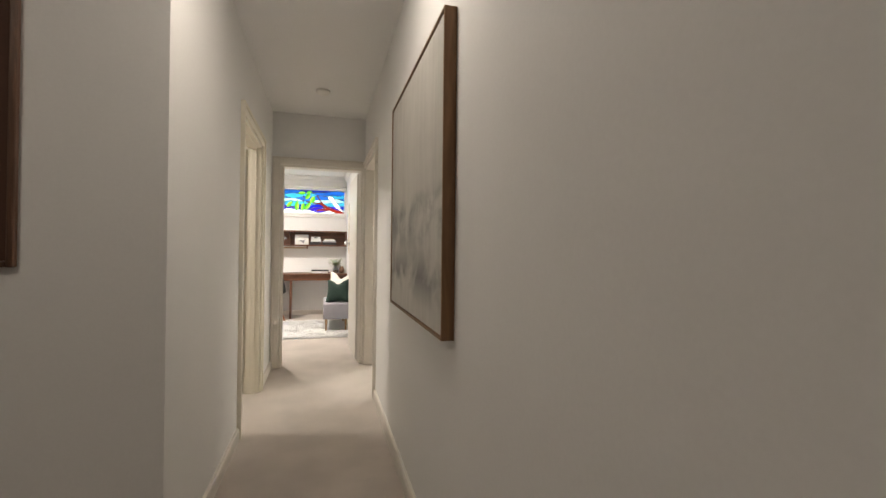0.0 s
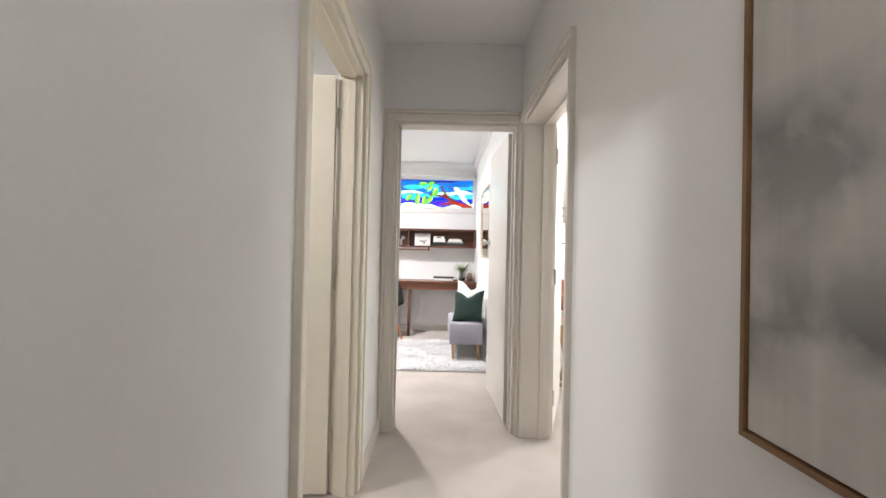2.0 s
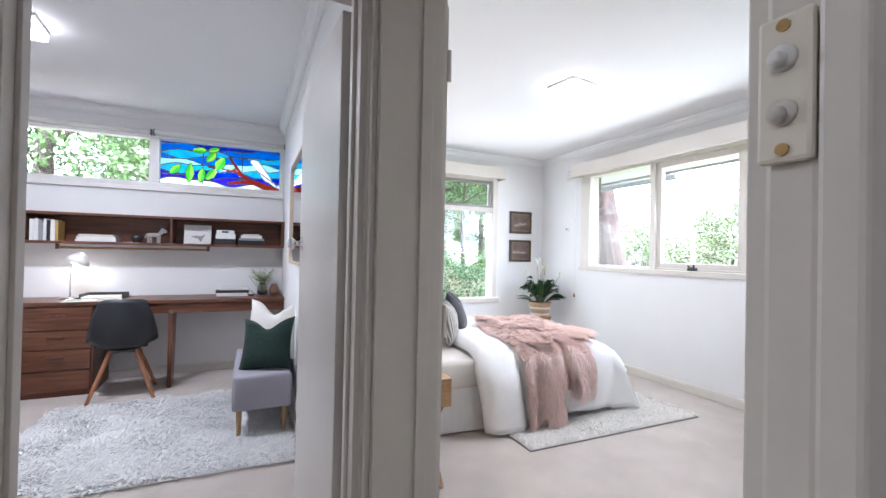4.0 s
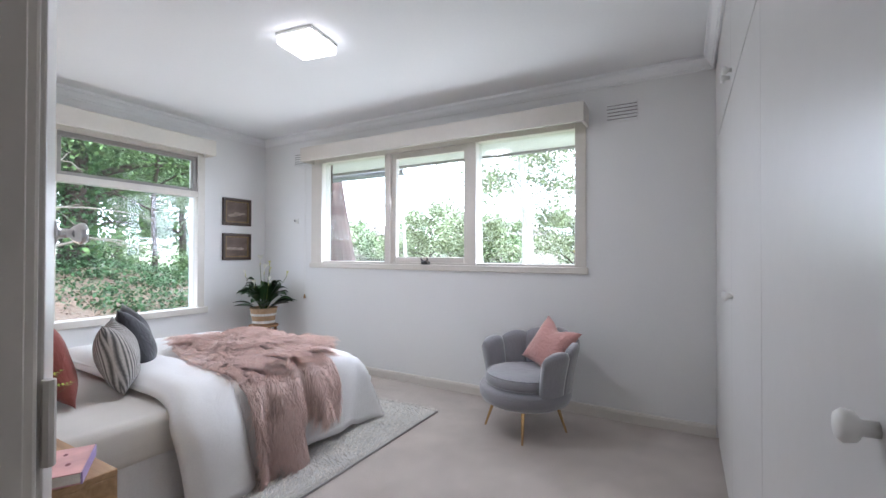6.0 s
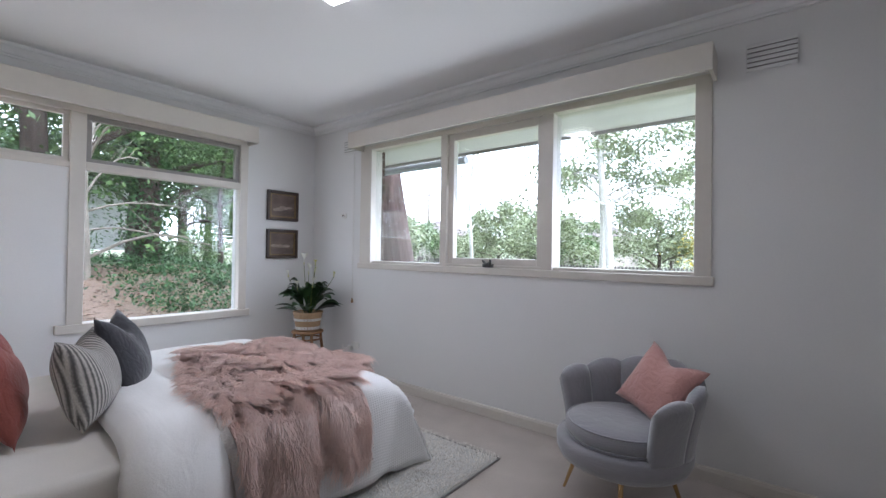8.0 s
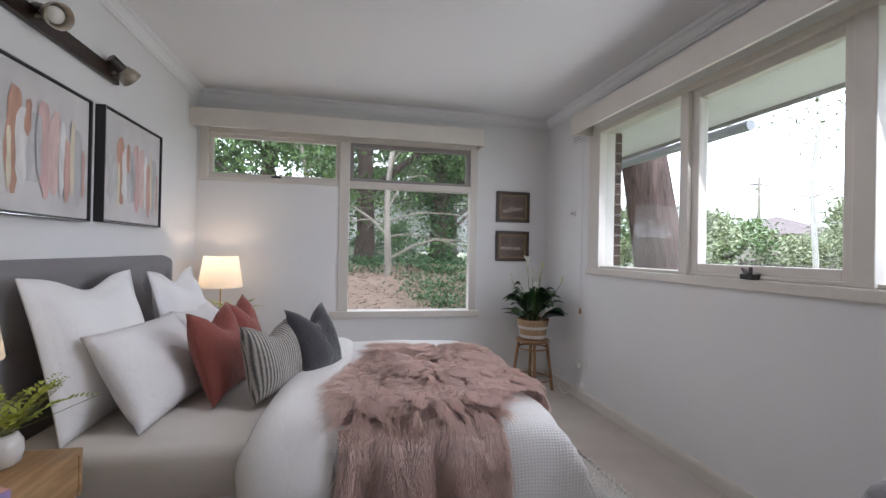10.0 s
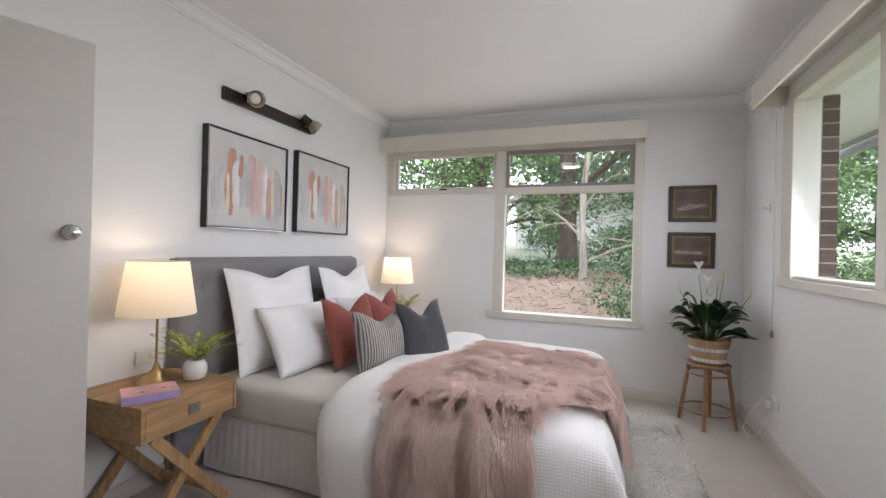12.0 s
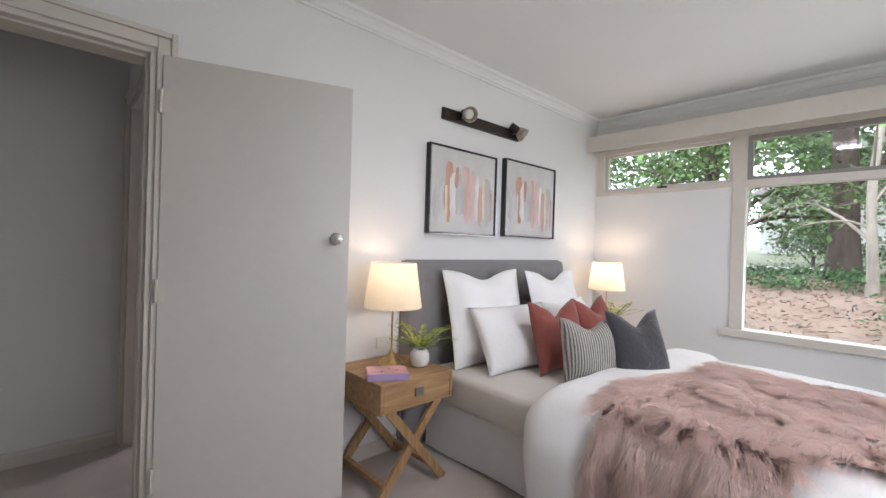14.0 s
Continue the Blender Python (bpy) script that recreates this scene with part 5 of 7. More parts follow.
# ---- peace lily on a cane stand ----
M_CANE = wood("cane", (0.21, 0.105, 0.045), (0.36, 0.20, 0.095), 14, 2, 0.5)
st = thing("plant_stand", (3.575, 8.03, 0), "round cane plant stand with splayed legs", "plant stand")
for k in range(4):
    an = radians(45 + 90 * k + 28)
    bm = bmesh.new()
    tube(bm, (0.185 * math.cos(an), 0.185 * math.sin(an), 0.0), (0.125 * math.cos(an), 0.125 * math.sin(an), 0.455), 0.0145, sides=10)
    part("leg", bm, M_CANE, st)


def hoop(bm, r, z, th, n=32, sides=8):
    vs = [[bm.verts.new(((r + th * math.cos(2 * math.pi * j / sides)) * math.cos(2 * math.pi * i / n), (r + th * math.cos(2 * math.pi * j / sides)) * math.sin(2 * math.pi * i / n), z + th * math.sin(2 * math.pi * j / sides))) for j in range(sides)] for i in range(n)]
    for i in range(n):
        for j in range(sides):
            bm.faces.new((vs[i][j], vs[(i + 1) % n][j], vs[(i + 1) % n][(j + 1) % sides], vs[i][(j + 1) % sides]))


for r, z, th in ((0.168, 0.11, 0.007), (0.135, 0.385, 0.008), (0.142, 0.452, 0.012)):
    bm = bmesh.new()
    hoop(bm, r, z, th)
    part("hoop", bm, M_CANE, st, "", True)
bm = bmesh.new()
lathe(bm, ((0.0, 0.452), (0.137, 0.452), (0.137, 0.464), (0.0, 0.464)), sides=28)
part("top", bm, M_CANE, st)
M_BASKET = wood("woven_basket", (0.33, 0.21, 0.11), (0.50, 0.34, 0.20), 18, 2, 0.8)
M_BWHITE = material("white_basket_band", (0.70, 0.68, 0.63), 0.8, grain=120, vary=0.08, bump=0.2)
pl = thing("peace_lily", (3.575, 8.03, 0.4645), "peace lily with white blooms in a woven basket", "plant")
PROF = ((0.105, 0.001), (0.112, 0.02), (0.122, 0.075), (0.132, 0.13), (0.140, 0.165), (0.146, 0.185))
bm = bmesh.new()
lathe(bm, ((0.0, 0.001),) + PROF + ((0.138, 0.185), (0.125, 0.15), (0.0, 0.15)), sides=36)
bk_ = part("basket", bm, M_BASKET, pl, "banded woven basket", True)
for z0, z1, ra, rb in ((0.018, 0.046, 0.115, 0.119), (0.10, 0.125, 0.1285, 0.133)):
    for k in range(26):
        a0, a1 = 2 * math.pi * (k + 0.08) / 26, 2 * math.pi * (k + 0.92) / 26
        bm = bmesh.new()
        vs = []
        for a, r, z in ((a0, ra, z0), (a1, ra, z0), (a1, rb, z1), (a0, rb, z1)):
            for e in (0.0, 0.004):
                vs.append(bm.verts.new(((r + e) * math.cos(a), (r + e) * math.sin(a), z)))
        for f in ((1, 3, 5, 7), (0, 6, 4, 2), (0, 2, 3, 1), (2, 4, 5, 3), (4, 6, 7, 5), (6, 0, 1, 7)):
            bm.faces.new([vs[i] for i in f])
        part("weave_stitch", bm, M_BWHITE, bk_)
M_LEAF = material("lily_leaf", (0.022, 0.055, 0.016), 0.35, grain=14, vary=0.2, bump=0.05, stain=0.15, stain_size=20, per_object=0.35)
M_BLOOM = material("white_bloom", (0.75, 0.74, 0.66), 0.6, grain=20, vary=0.04, bump=0.03)
M_SPADIX = material("spadix", (0.60, 0.58, 0.22), 0.7, grain=80, vary=0.1, bump=0.2)


def blade(bm, root, an, ln, rise, wid, n=9, roll=0.0):
    """One arching leaf: from the root out along an, up by rise, then drooping; folded along the midrib."""
    d = Vector((math.cos(an), math.sin(an), 0))
    s = Vector((-math.sin(an), math.cos(an), 0))
    s = (s + Vector((0, 0, roll))).normalized()
    rows = []
    for i in range(n + 1):
        q = i / n
        stalk = 0.30
        c = Vector(root) + d * (ln * q ** 1.15) + Vector((0, 0, rise * math.sin(math.pi * 0.62 * q)))
        if q < stalk:
            hw = 0.004
        else:
            u = (q - stalk) / (1 - stalk)
            hw = wid * math.sin(math.pi * min(1, u * 0.96 + 0.02)) ** 0.8 * (1 - 0.25 * u)
        rows.append([bm.verts.new(c - s * hw + Vector((0, 0, hw * 0.35))), bm.verts.new(c), bm.verts.new(c + s * hw + Vector((0, 0, hw * 0.35)))])
    for a, b in zip(rows, rows[1:]):
        bm.faces.new((a[0], a[1], b[1], b[0]))
        bm.faces.new((a[1], a[2], b[2], b[1]))


rnd = random.Random(8)
for k in range(46):
    bm = bmesh.new()
    an = k * 2.39996 + rnd.uniform(-0.2, 0.2)
    t = rnd.random()
    ln = 0.13 + 0.18 * t
    if math.sin(an) > 0.3 or math.cos(an) > 0.5:
        ln = min(ln, 0.25)
    blade(bm, (0.03 * math.cos(an), 0.03 * math.sin(an), 0.15), an, ln * 1.12, 0.04 + 0.24 * (1 - t) + rnd.uniform(0, 0.08), rnd.uniform(0.048, 0.068), roll=rnd.uniform(-0.3, 0.3))
    part("leaf", bm, M_LEAF, pl, "", True)
for an, ln, rise, full in ((2.9, 0.20, 0.38, 0.6), (3.6, 0.09, 0.50, 1.0), (4.1, 0.05, 0.40, 1.0), (4.4, 0.13, 0.28, 0.9), (0.3, 0.10, 0.49, 0.5), (5.4, 0.06, 0.42, 0.5), (5.9, 0.25, 0.37, 0.5), (3.3, 0.14, 0.26, 0.8)):
    tip = Vector((ln * math.cos(an), ln * math.sin(an), 0.15 + rise))
    bm = bmesh.new()
    tube(bm, (0.02 * math.cos(an), 0.02 * math.sin(an), 0.15), tip, 0.003, 0.0022, sides=6)
    part("flower_stalk", bm, M_STEM, pl)
    bm = bmesh.new()
    blade(bm, tip, an + 0.6, 0.04 * full, 0.105 * full, 0.038 * full, n=7)
    fl = part("bloom", bm, M_BLOOM if full > 0.55 else M_SPADIX, pl, "white lily bloom" if full > 0.55 else "yellow-green bud", True)
    bm = bmesh.new()
    tube(bm, tip, tip + Vector((0, 0, 0.035)), 0.005, 0.003, sides=8)
    part("spadix", bm, M_SPADIX, fl)

# ---- shell armchair ----
ac = thing("armchair", pose(3.392, 4.987, 0, 0, 0, 240), "grey velvet shell-back armchair with slim gold legs", "armchair")
# local: sitter faces -y... the open side is towards -y
def ring_pt(a, r, z):
    return Vector((r * 0.98 * math.cos(a), r * math.sin(a), z))


bm = bmesh.new()
lathe(bm, ((0.0, 0.20), (0.26, 0.20), (0.305, 0.225), (0.322, 0.26), (0.325, 0.31), (0.312, 0.325), (0.0, 0.325)), sides=48)
part("seat_base", bm, M_VELVET, ac, "", True)
bm = bmesh.new()
lathe(bm, ((0.0, 0.326), (0.245, 0.326), (0.272, 0.336), (0.281, 0.362), (0.277, 0.395), (0.254, 0.411), (0.15, 0.421), (0.0, 0.424)), sides=48)
seat = part("seat_cushion", bm, M_VELVET, ac, "round piped seat cushion", True)
for z, r in ((0.336, 0.277), (0.404, 0.268)):
    bm = bmesh.new()
    hoop(bm, r, z, 0.005, 48, 6)
    part("piping", bm, M_VELVET, seat, "", True)
PETALS = 7
a0, a1 = radians(-22), radians(202)
for k in range(PETALS):
    bm = bmesh.new()
    n, mz = 10, 10
    fr, bk2 = [], []
    for j in range(mz + 1):
        v = j / mz
        rf, rb_ = [], []
        for i in range(n + 1):
            u = i / n
            a = a0 + (a1 - a0) * (k + u) / PETALS
            mid = abs(math.sin((a - radians(90)) / 2)) ** 1.5          # 0 at the back, 1 at the arms
            top = 0.660 - 0.13 * mid + 0.028 * math.sin(math.pi * u) ** 0.7
            z = 0.30 + (top - 0.30) * v
            flare = 0.306 + 0.058 * v ** 1.4
            puff = 0.022 * math.sin(math.pi * u) ** 0.6 * (0.35 + 0.65 * v)
            rnd_top = 0.022 * max(0, (v - 0.85) / 0.15) ** 2
            rf.append(bm.verts.new(ring_pt(a, flare - 0.035 - puff * 0.9 + rnd_top, z)))
            rb_.append(bm.verts.new(ring_pt(a, flare + 0.018 + puff * 0.5 - rnd_top, z)))
        fr.append(rf)
        bk2.append(rb_)
    for j in range(mz):
        for i in range(n):
            bm.faces.new((fr[j][i], fr[j][i + 1], fr[j + 1][i + 1], fr[j + 1][i]))
            bm.faces.new((bk2[j][i + 1], bk2[j][i], bk2[j + 1][i], bk2[j + 1][i + 1]))
    for i in range(n):
        bm.faces.new((fr[mz][i], fr[mz][i + 1], bk2[mz][i + 1], bk2[mz][i]))
        bm.faces.new((fr[0][i + 1], fr[0][i], bk2[0][i], bk2[0][i + 1]))
    for i in (0, n):
        for j in range(mz):
            f = (fr[j][i], fr[j + 1][i], bk2[j + 1][i], bk2[j][i])
            bm.faces.new(f)
    part("back_petal", bm, M_VELVET, ac, "", True)
M_GOLD = material("brushed_gold", (0.62, 0.42, 0.20), 0.25, 1.0, grain=60, vary=0.06, bump=0.0)
for an in (45, 135, 225, 315):
    c, s = math.cos(radians(an)), math.sin(radians(an))
    bm = bmesh.new()
    tube(bm, (0.285 * c, 0.285 * s, 0.0), (0.21 * c, 0.21 * s, 0.215), 0.007, 0.014, sides=12)
    part("leg", bm, M_GOLD, ac, "tapered gold leg")
cushion("cushion", (3.488, 4.935, 0.426), 240, 32, 0.39, 0.37, 0.14, M_PINKC, "dusty pink velvet cushion on the armchair", chop=0.05, seed=31, roll=14)

# ---- study ----
sf = thing("wall_shelf", (0, 0, 0), "long open walnut wall shelf holding books and ornaments", "shelf")
SY0, SY1 = 8.215, SN - 0.002
SX0, SX1 = -2.75, HR - 0.004
part("top_board", boxes((SX0, SY0, 1.535, SX1, SY1, 1.558), bevel=0.002), M_WALNUT, sf)
part("bottom_board", boxes((SX0, SY0, 1.280, SX1, SY1, 1.303), bevel=0.002), M_WALNUT, sf)
part("back_board", boxes((SX0, SY1 - 0.012, 1.303, SX1, SY1, 1.535)), M_WALNUT, sf)
for x in (SX0, -1.70, -0.62, SX1 - 0.02):
    part("upright", boxes((x, SY0 + 0.002, 1.303, x + 0.02, SY1 - 0.012, 1.535), bevel=0.002), M_WALNUT_Z, sf)
bm = bmesh.new()
tube(bm, (-1.48, 8.30, 1.245), (-0.30, 8.30, 1.245), 0.010, sides=10)
part("rail", bm, M_OAK, sf, "pale timber rail under the shelf")
for x in (-1.48, -0.30):
    part("rail_bracket", boxes((x - 0.012, 8.285, 1.232, x + 0.012, 8.315, 1.280), bevel=0.002), M_WALNUT_Z, sf)

COVERS = [material("cover_" + n, c, 0.55, grain=60, vary=0.04, bump=0.03) for n, c in (("white", (0.70, 0.69, 0.66)), ("black", (0.02, 0.02, 0.022)), ("cream", (0.60, 0.54, 0.42)), ("ochre", (0.45, 0.30, 0.09)), ("grey", (0.28, 0.28, 0.29)), ("sage", (0.30, 0.36, 0.28)))]
Zs = 1.3035
rnd = random.Random(3)
x = -1.66
for c, h, w in ((0, .185, .03), (0, .19, .025), (4, .17, .03), (0, .19, .02), (1, .18, .022), (0, .185, .03), (3, .175, .02)):
    # standing volumes: spine to the front
    o = thing("book", (x + w / 2, 8.33, Zs), "upright hardback with a plain spine on the shelf", "book", "upright books on the shelf")
    part("pages", boxes((-w / 2 + 0.003, -0.07, 0.003, w / 2 - 0.003, 0.072, h - 0.003)), M_PAPER, o)
    part("cover", boxes((-w / 2, -0.074, 0, -w / 2 + 0.003, 0.075, h), (w / 2 - 0.003, -0.074, 0, w / 2, 0.075, h), (-w / 2 + 0.003, -0.076, 0, w / 2 - 0.003, -0.072, h)), COVERS[c], o)
    x += w + 0.003


def stack(x, y, z, rows, label, turn=90, group=""):
    """Books lying on one another, spines to the front; rows are (length, depth, height, cover)."""
    for i, (l, d, h, c) in enumerate(rows):
        book(pose(x + rnd.uniform(-0.006, 0.006), y, z, 0, 0, turn + rnd.uniform(-4, 4)), d, l, h, COVERS[c], label, None, group)
        z += h + 0.0006
    return z


stack(-1.19, 8.33, Zs, ((.30, .17, .022, 0), (.29, .17, .022, 0), (.26, .165, .02, 2)), "white hardback lying in a stack on the shelf", group="white book stack")
stack(-0.15, 8.33, Zs, ((.20, .16, .028, 1), (.19, .15, .03, 1), (.18, .15, .05, 0)), "black and white book lying on the shelf", group="shelf stack")
stack(0.09, 8.33, Zs, ((.25, .17, .025, 1), (.24, .17, .022, 1), (.24, .16, .022, 4), (.2, .15, .028, 0), (.16, .14, .015, 2)), "dark and pale books lying on the shelf", group="dark shelf stack")
o = thing("small_box", (-0.15, 8.33, Zs + 0.111), "small white storage box with a dark label", "box")
part("body", boxes((-0.08, -0.05, 0, 0.08, 0.05, 0.035), bevel=0.003), COVERS[0], o)
part("label_plate", boxes((-0.03, -0.053, 0.01, 0.03, -0.05, 0.026)), COVERS[1], o)
# framed bird print on the shelf
o = thing("picture_block", pose(-0.40, 8.36, Zs, -6, 0, 0), "square white picture block with a grey bird shape", "picture")
part("block", boxes((-0.12, -0.012, 0.001, 0.12, 0.012, 0.19), bevel=0.003), COVERS[0], o)
bm = bmesh.new()
vs = [bm.verts.new((x, -0.0135, z)) for x, z in ((-0.06, 0.07), (-0.02, 0.085), (0.03, 0.08), (0.075, 0.10), (0.05, 0.065), (0.03, 0.02), (0.0, 0.055))]
bm.faces.new(vs)
part("bird_shape", bm, COVERS[4], o)
# small ornaments
M_STONE = material("grey_stone", (0.30, 0.29, 0.28), 0.7, grain=40, vary=0.12, bump=0.1)
o = thing("dark_bowl", (-0.90, 8.33, Zs), "small dark pottery bowl on the shelf", "bowl")
bm = bmesh.new()
lathe(bm, ((0.0, 0.0), (0.03, 0.0), (0.048, 0.035), (0.05, 0.07), (0.046, 0.07), (0.043, 0.035), (0.0, 0.012)), sides=20)
part("bowl", bm, M_DARKMETAL, o, "", True)
bm = bmesh.new()
box(bm, -0.06, -0.016, 0.055, 0.05, 0.016, 0.095, bevel=0.014)
for lx in (-0.05, -0.03, 0.025, 0.042):
    box(bm, lx - 0.008, -0.012, 0.0, lx + 0.008, 0.012, 0.065, bevel=0.004)
beam(bm, (0.035, 0, 0.08), (0.07, 0, 0.128), 0.024, 0.034, (0, 1, 0))
beam(bm, (0.06, 0, 0.13), (0.095, 0, 0.108), 0.02, 0.026, (0, 1, 0))
box(bm, 0.055, -0.008, 0.13, 0.065, 0.008, 0.148, bevel=0.003)
beam(bm, (-0.058, 0, 0.09), (-0.078, 0, 0.045), 0.012, 0.014, (0, 1, 0))
solid("horse_ornament", bm, M_STONE, "small grey stone horse standing on the shelf", "ornament", m=pose(-0.76, 8.33, Zs + 0.0005))

# desk: continuous top on a drawer pedestal and a panel leg
DY0 = 7.96
o = thing("desk", (0, 0, 0), "long walnut desk built along the study wall", "desk")
part("desktop", boxes((-2.75, DY0, 0.759, HR - 0.004, SN - 0.02, 0.789), bevel=0.004), M_WALNUT, o)
part("apron", boxes((-1.09, DY0 + 0.02, 0.667, HR - 0.006, DY0 + 0.045, 0.759), bevel=0.003), M_WALNUT, o)
bm = bmesh.new()
vs = [[bm.verts.new((x, y, z)) for y, z in ((DY0 + 0.045, 0.759), (DY0 + 0.01, 0.667), (DY0 - 0.01, 0.0), (DY0 + 0.13, 0.0), (DY0 + 0.22, 0.667), (DY0 + 0.30, 0.759))] for x in (-0.575, -0.54)]
bm.faces.new(vs[0][::-1])
bm.faces.new(vs[1])
for i in range(6):
    j = (i + 1) % 6
    bm.faces.new((vs[0][i], vs[0][j], vs[1][j], vs[1][i]))
part("leg", bm, M_WALNUT_Z, o)
o = thing("drawer_cabinet", (-1.62, DY0, 0), "walnut drawer pedestal with four drawers", "cabinet")
part("body", boxes((0, 0.02, 0.0, 0.5, 0.49, 0.758), bevel=0.003), M_WALNUT, o)
for z0, z1 in ((0.045, 0.215), (0.222, 0.39), (0.397, 0.545), (0.559, 0.742)):
    d = part("drawer", boxes((0.012, 0.0, z0, 0.488, 0.02, z1), bevel=0.004), M_WALNUT, o)
    part("handle", boxes((0.19, -0.012, (z0 + z1) / 2 + 0.02, 0.31, 0.0, (z0 + z1) / 2 + 0.032), bevel=0.003), M_WALNUT_Z, d, "recessed timber pull")
# desk lamp
o = thing("desk_lamp", (-1.36, 8.22, 0.7895), "lit white desk lamp with an angled arm", "desk lamp")
bm = bmesh.new()
lathe(bm, ((0.0, 0.0), (0.075, 0.0), (0.078, 0.008), (0.06, 0.018), (0.012, 0.025)), sides=24)
part("base", bm, M_CHROME, o, "", True)
bm = bmesh.new()
tube(bm, (0, 0, 0.02), (0.0, 0.02, 0.36), 0.006, sides=8)
tube(bm, (0.0, 0.02, 0.36), (0.035, 0.0, 0.38), 0.006, sides=8)
part("arm", bm, M_CHROME, o)
bm = bmesh.new()
lathe(bm, ((0.02, 0.06), (0.035, 0.05), (0.075, 0.01), (0.09, -0.03), (0.087, -0.03), (0.07, 0.008), (0.03, 0.045)), sides=26)
bmesh.ops.transform(bm, matrix=Matrix.Translation((0.06, -0.01, 0.35)) @ Matrix.Rotation(radians(22), 4, "Y"), verts=bm.verts[:])
part("shade", bm, M_WHITE_PLASTIC, o, "white metal shade", True)
bm = bmesh.new()
bmesh.ops.create_uvsphere(bm, u_segments=14, v_segments=8, radius=0.035, matrix=Matrix.Translation((0.052, -0.01, 0.335)))
part("bulb", bm, glow("lit_desk_bulb", (1.0, 0.9, 0.75), 12.0), o, "lit bulb", True)
bulb("desk_lamp_light", (-1.312, 8.21, 1.03), 0.34, (1.0, 0.88, 0.7), 0.04)
stack(-0.06, 8.30, 0.7897, ((.31, .22, .03, 0), (.30, .2, .028, 1), (.28, .2, .02, 0)), "black and white book lying on the desk", group="desk stack")
o = thing("desk_tray", (-1.12, 8.27, 0.7895), "dark document tray with papers on the desk", "tray")
part("tray", boxes((-0.16, -0.11, 0, 0.16, 0.11, 0.008), (-0.16, -0.11, 0.008, -0.152, 0.11, 0.045), (0.152, -0.11, 0.008, 0.16, 0.11, 0.045), (-0.152, 0.102, 0.008, 0.152, 0.11, 0.045), bevel=0.002), M_BLACK, o)
part("papers", boxes((-0.145, -0.105, 0.0085, 0.145, 0.095, 0.02)), M_PAPER, o)
o = thing("magazine", pose(-1.15, 8.06, 0.7895, 0, 0, 8), "open printed magazine lying on the desk", "magazine")
part("pages", boxes((-0.2, -0.10, 0, 0.0, 0.10, 0.006), (0.001, -0.10, 0, 0.2, 0.10, 0.006), bevel=0.002), M_PAPER, o)
part("printed_block", boxes((-0.18, -0.07, 0.0064, -0.08, 0.06, 0.0068), (0.03, -0.08, 0.0064, 0.17, 0.0, 0.0068)), COVERS[5], o)
# glass vase of greenery and small glass pieces
M_CLEAR = material("clear_glass", (0.85, 0.87, 0.86), 0.03, trans=1.0, vary=0.0, bump=0.0)
o = thing("vase", (0.21, 8.27, 0.7895), "clear glass vase with pale green foliage", "vase")
bm = bmesh.new()
lathe(bm, ((0.0, 0.0), (0.035, 0.0), (0.05, 0.02), (0.052, 0.06), (0.035, 0.10), (0.03, 0.125), (0.027, 0.125), (0.032, 0.10), (0.048, 0.06), (0.045, 0.022), (0.0, 0.012)), sides=24)
part("glass", bm, M_CLEAR, o, "", True)
bm, bs = bmesh.new(), bmesh.new()
M_PALEGREEN = island_tint(material("pale_green_leaf", (0.27, 0.33, 0.14), 0.6, grain=20, vary=0.1, bump=0), 0.25)
for k in range(26):
    an, ln = rnd.uniform(0, 6.28), rnd.uniform(0.06, 0.17)
    tip = (ln * math.cos(an), min(ln * math.sin(an), 0.12), 0.17 + rnd.uniform(0, 0.14))
    frond_leaves(bm, (0, 0, 0.11), tip, 0.01, 11, 0.045, rnd)
    tube(bs, (0, 0, 0.02), tip, 0.0014, 0.0008, sides=4)
part("foliage", bm, M_PALEGREEN, o)
part("stems", bs, M_STEM, o)
M_COPPER = material("smoked_copper", (0.26, 0.16, 0.11), 0.3, 0.7, vary=0.1, bump=0.03)
for x, y, r, h, mt, lab in ((0.10, 8.18, 0.035, 0.055, M_CHROME, "small round silver pot on the desk"), (0.32, 8.2, 0.05, 0.12, M_COPPER, "round smoked-copper vase on the desk"), (0.03, 8.22, 0.028, 0.045, M_COPPER, "small copper candle holder on the desk")):
    o = thing("pot", (x, y, 0.7895), lab, "pot")
    bm = bmesh.new()
    lathe(bm, ((0.0, 0.0), (r * 0.7, 0.0), (r, h * 0.35), (r * 0.95, h * 0.6), (r * 0.55, h * 0.9), (r * 0.6, h), (r * 0.5, h), (r * 0.45, h * 0.9), (0.0, h * 0.5)), sides=22)
    part("body", bm, mt, o, "", True)

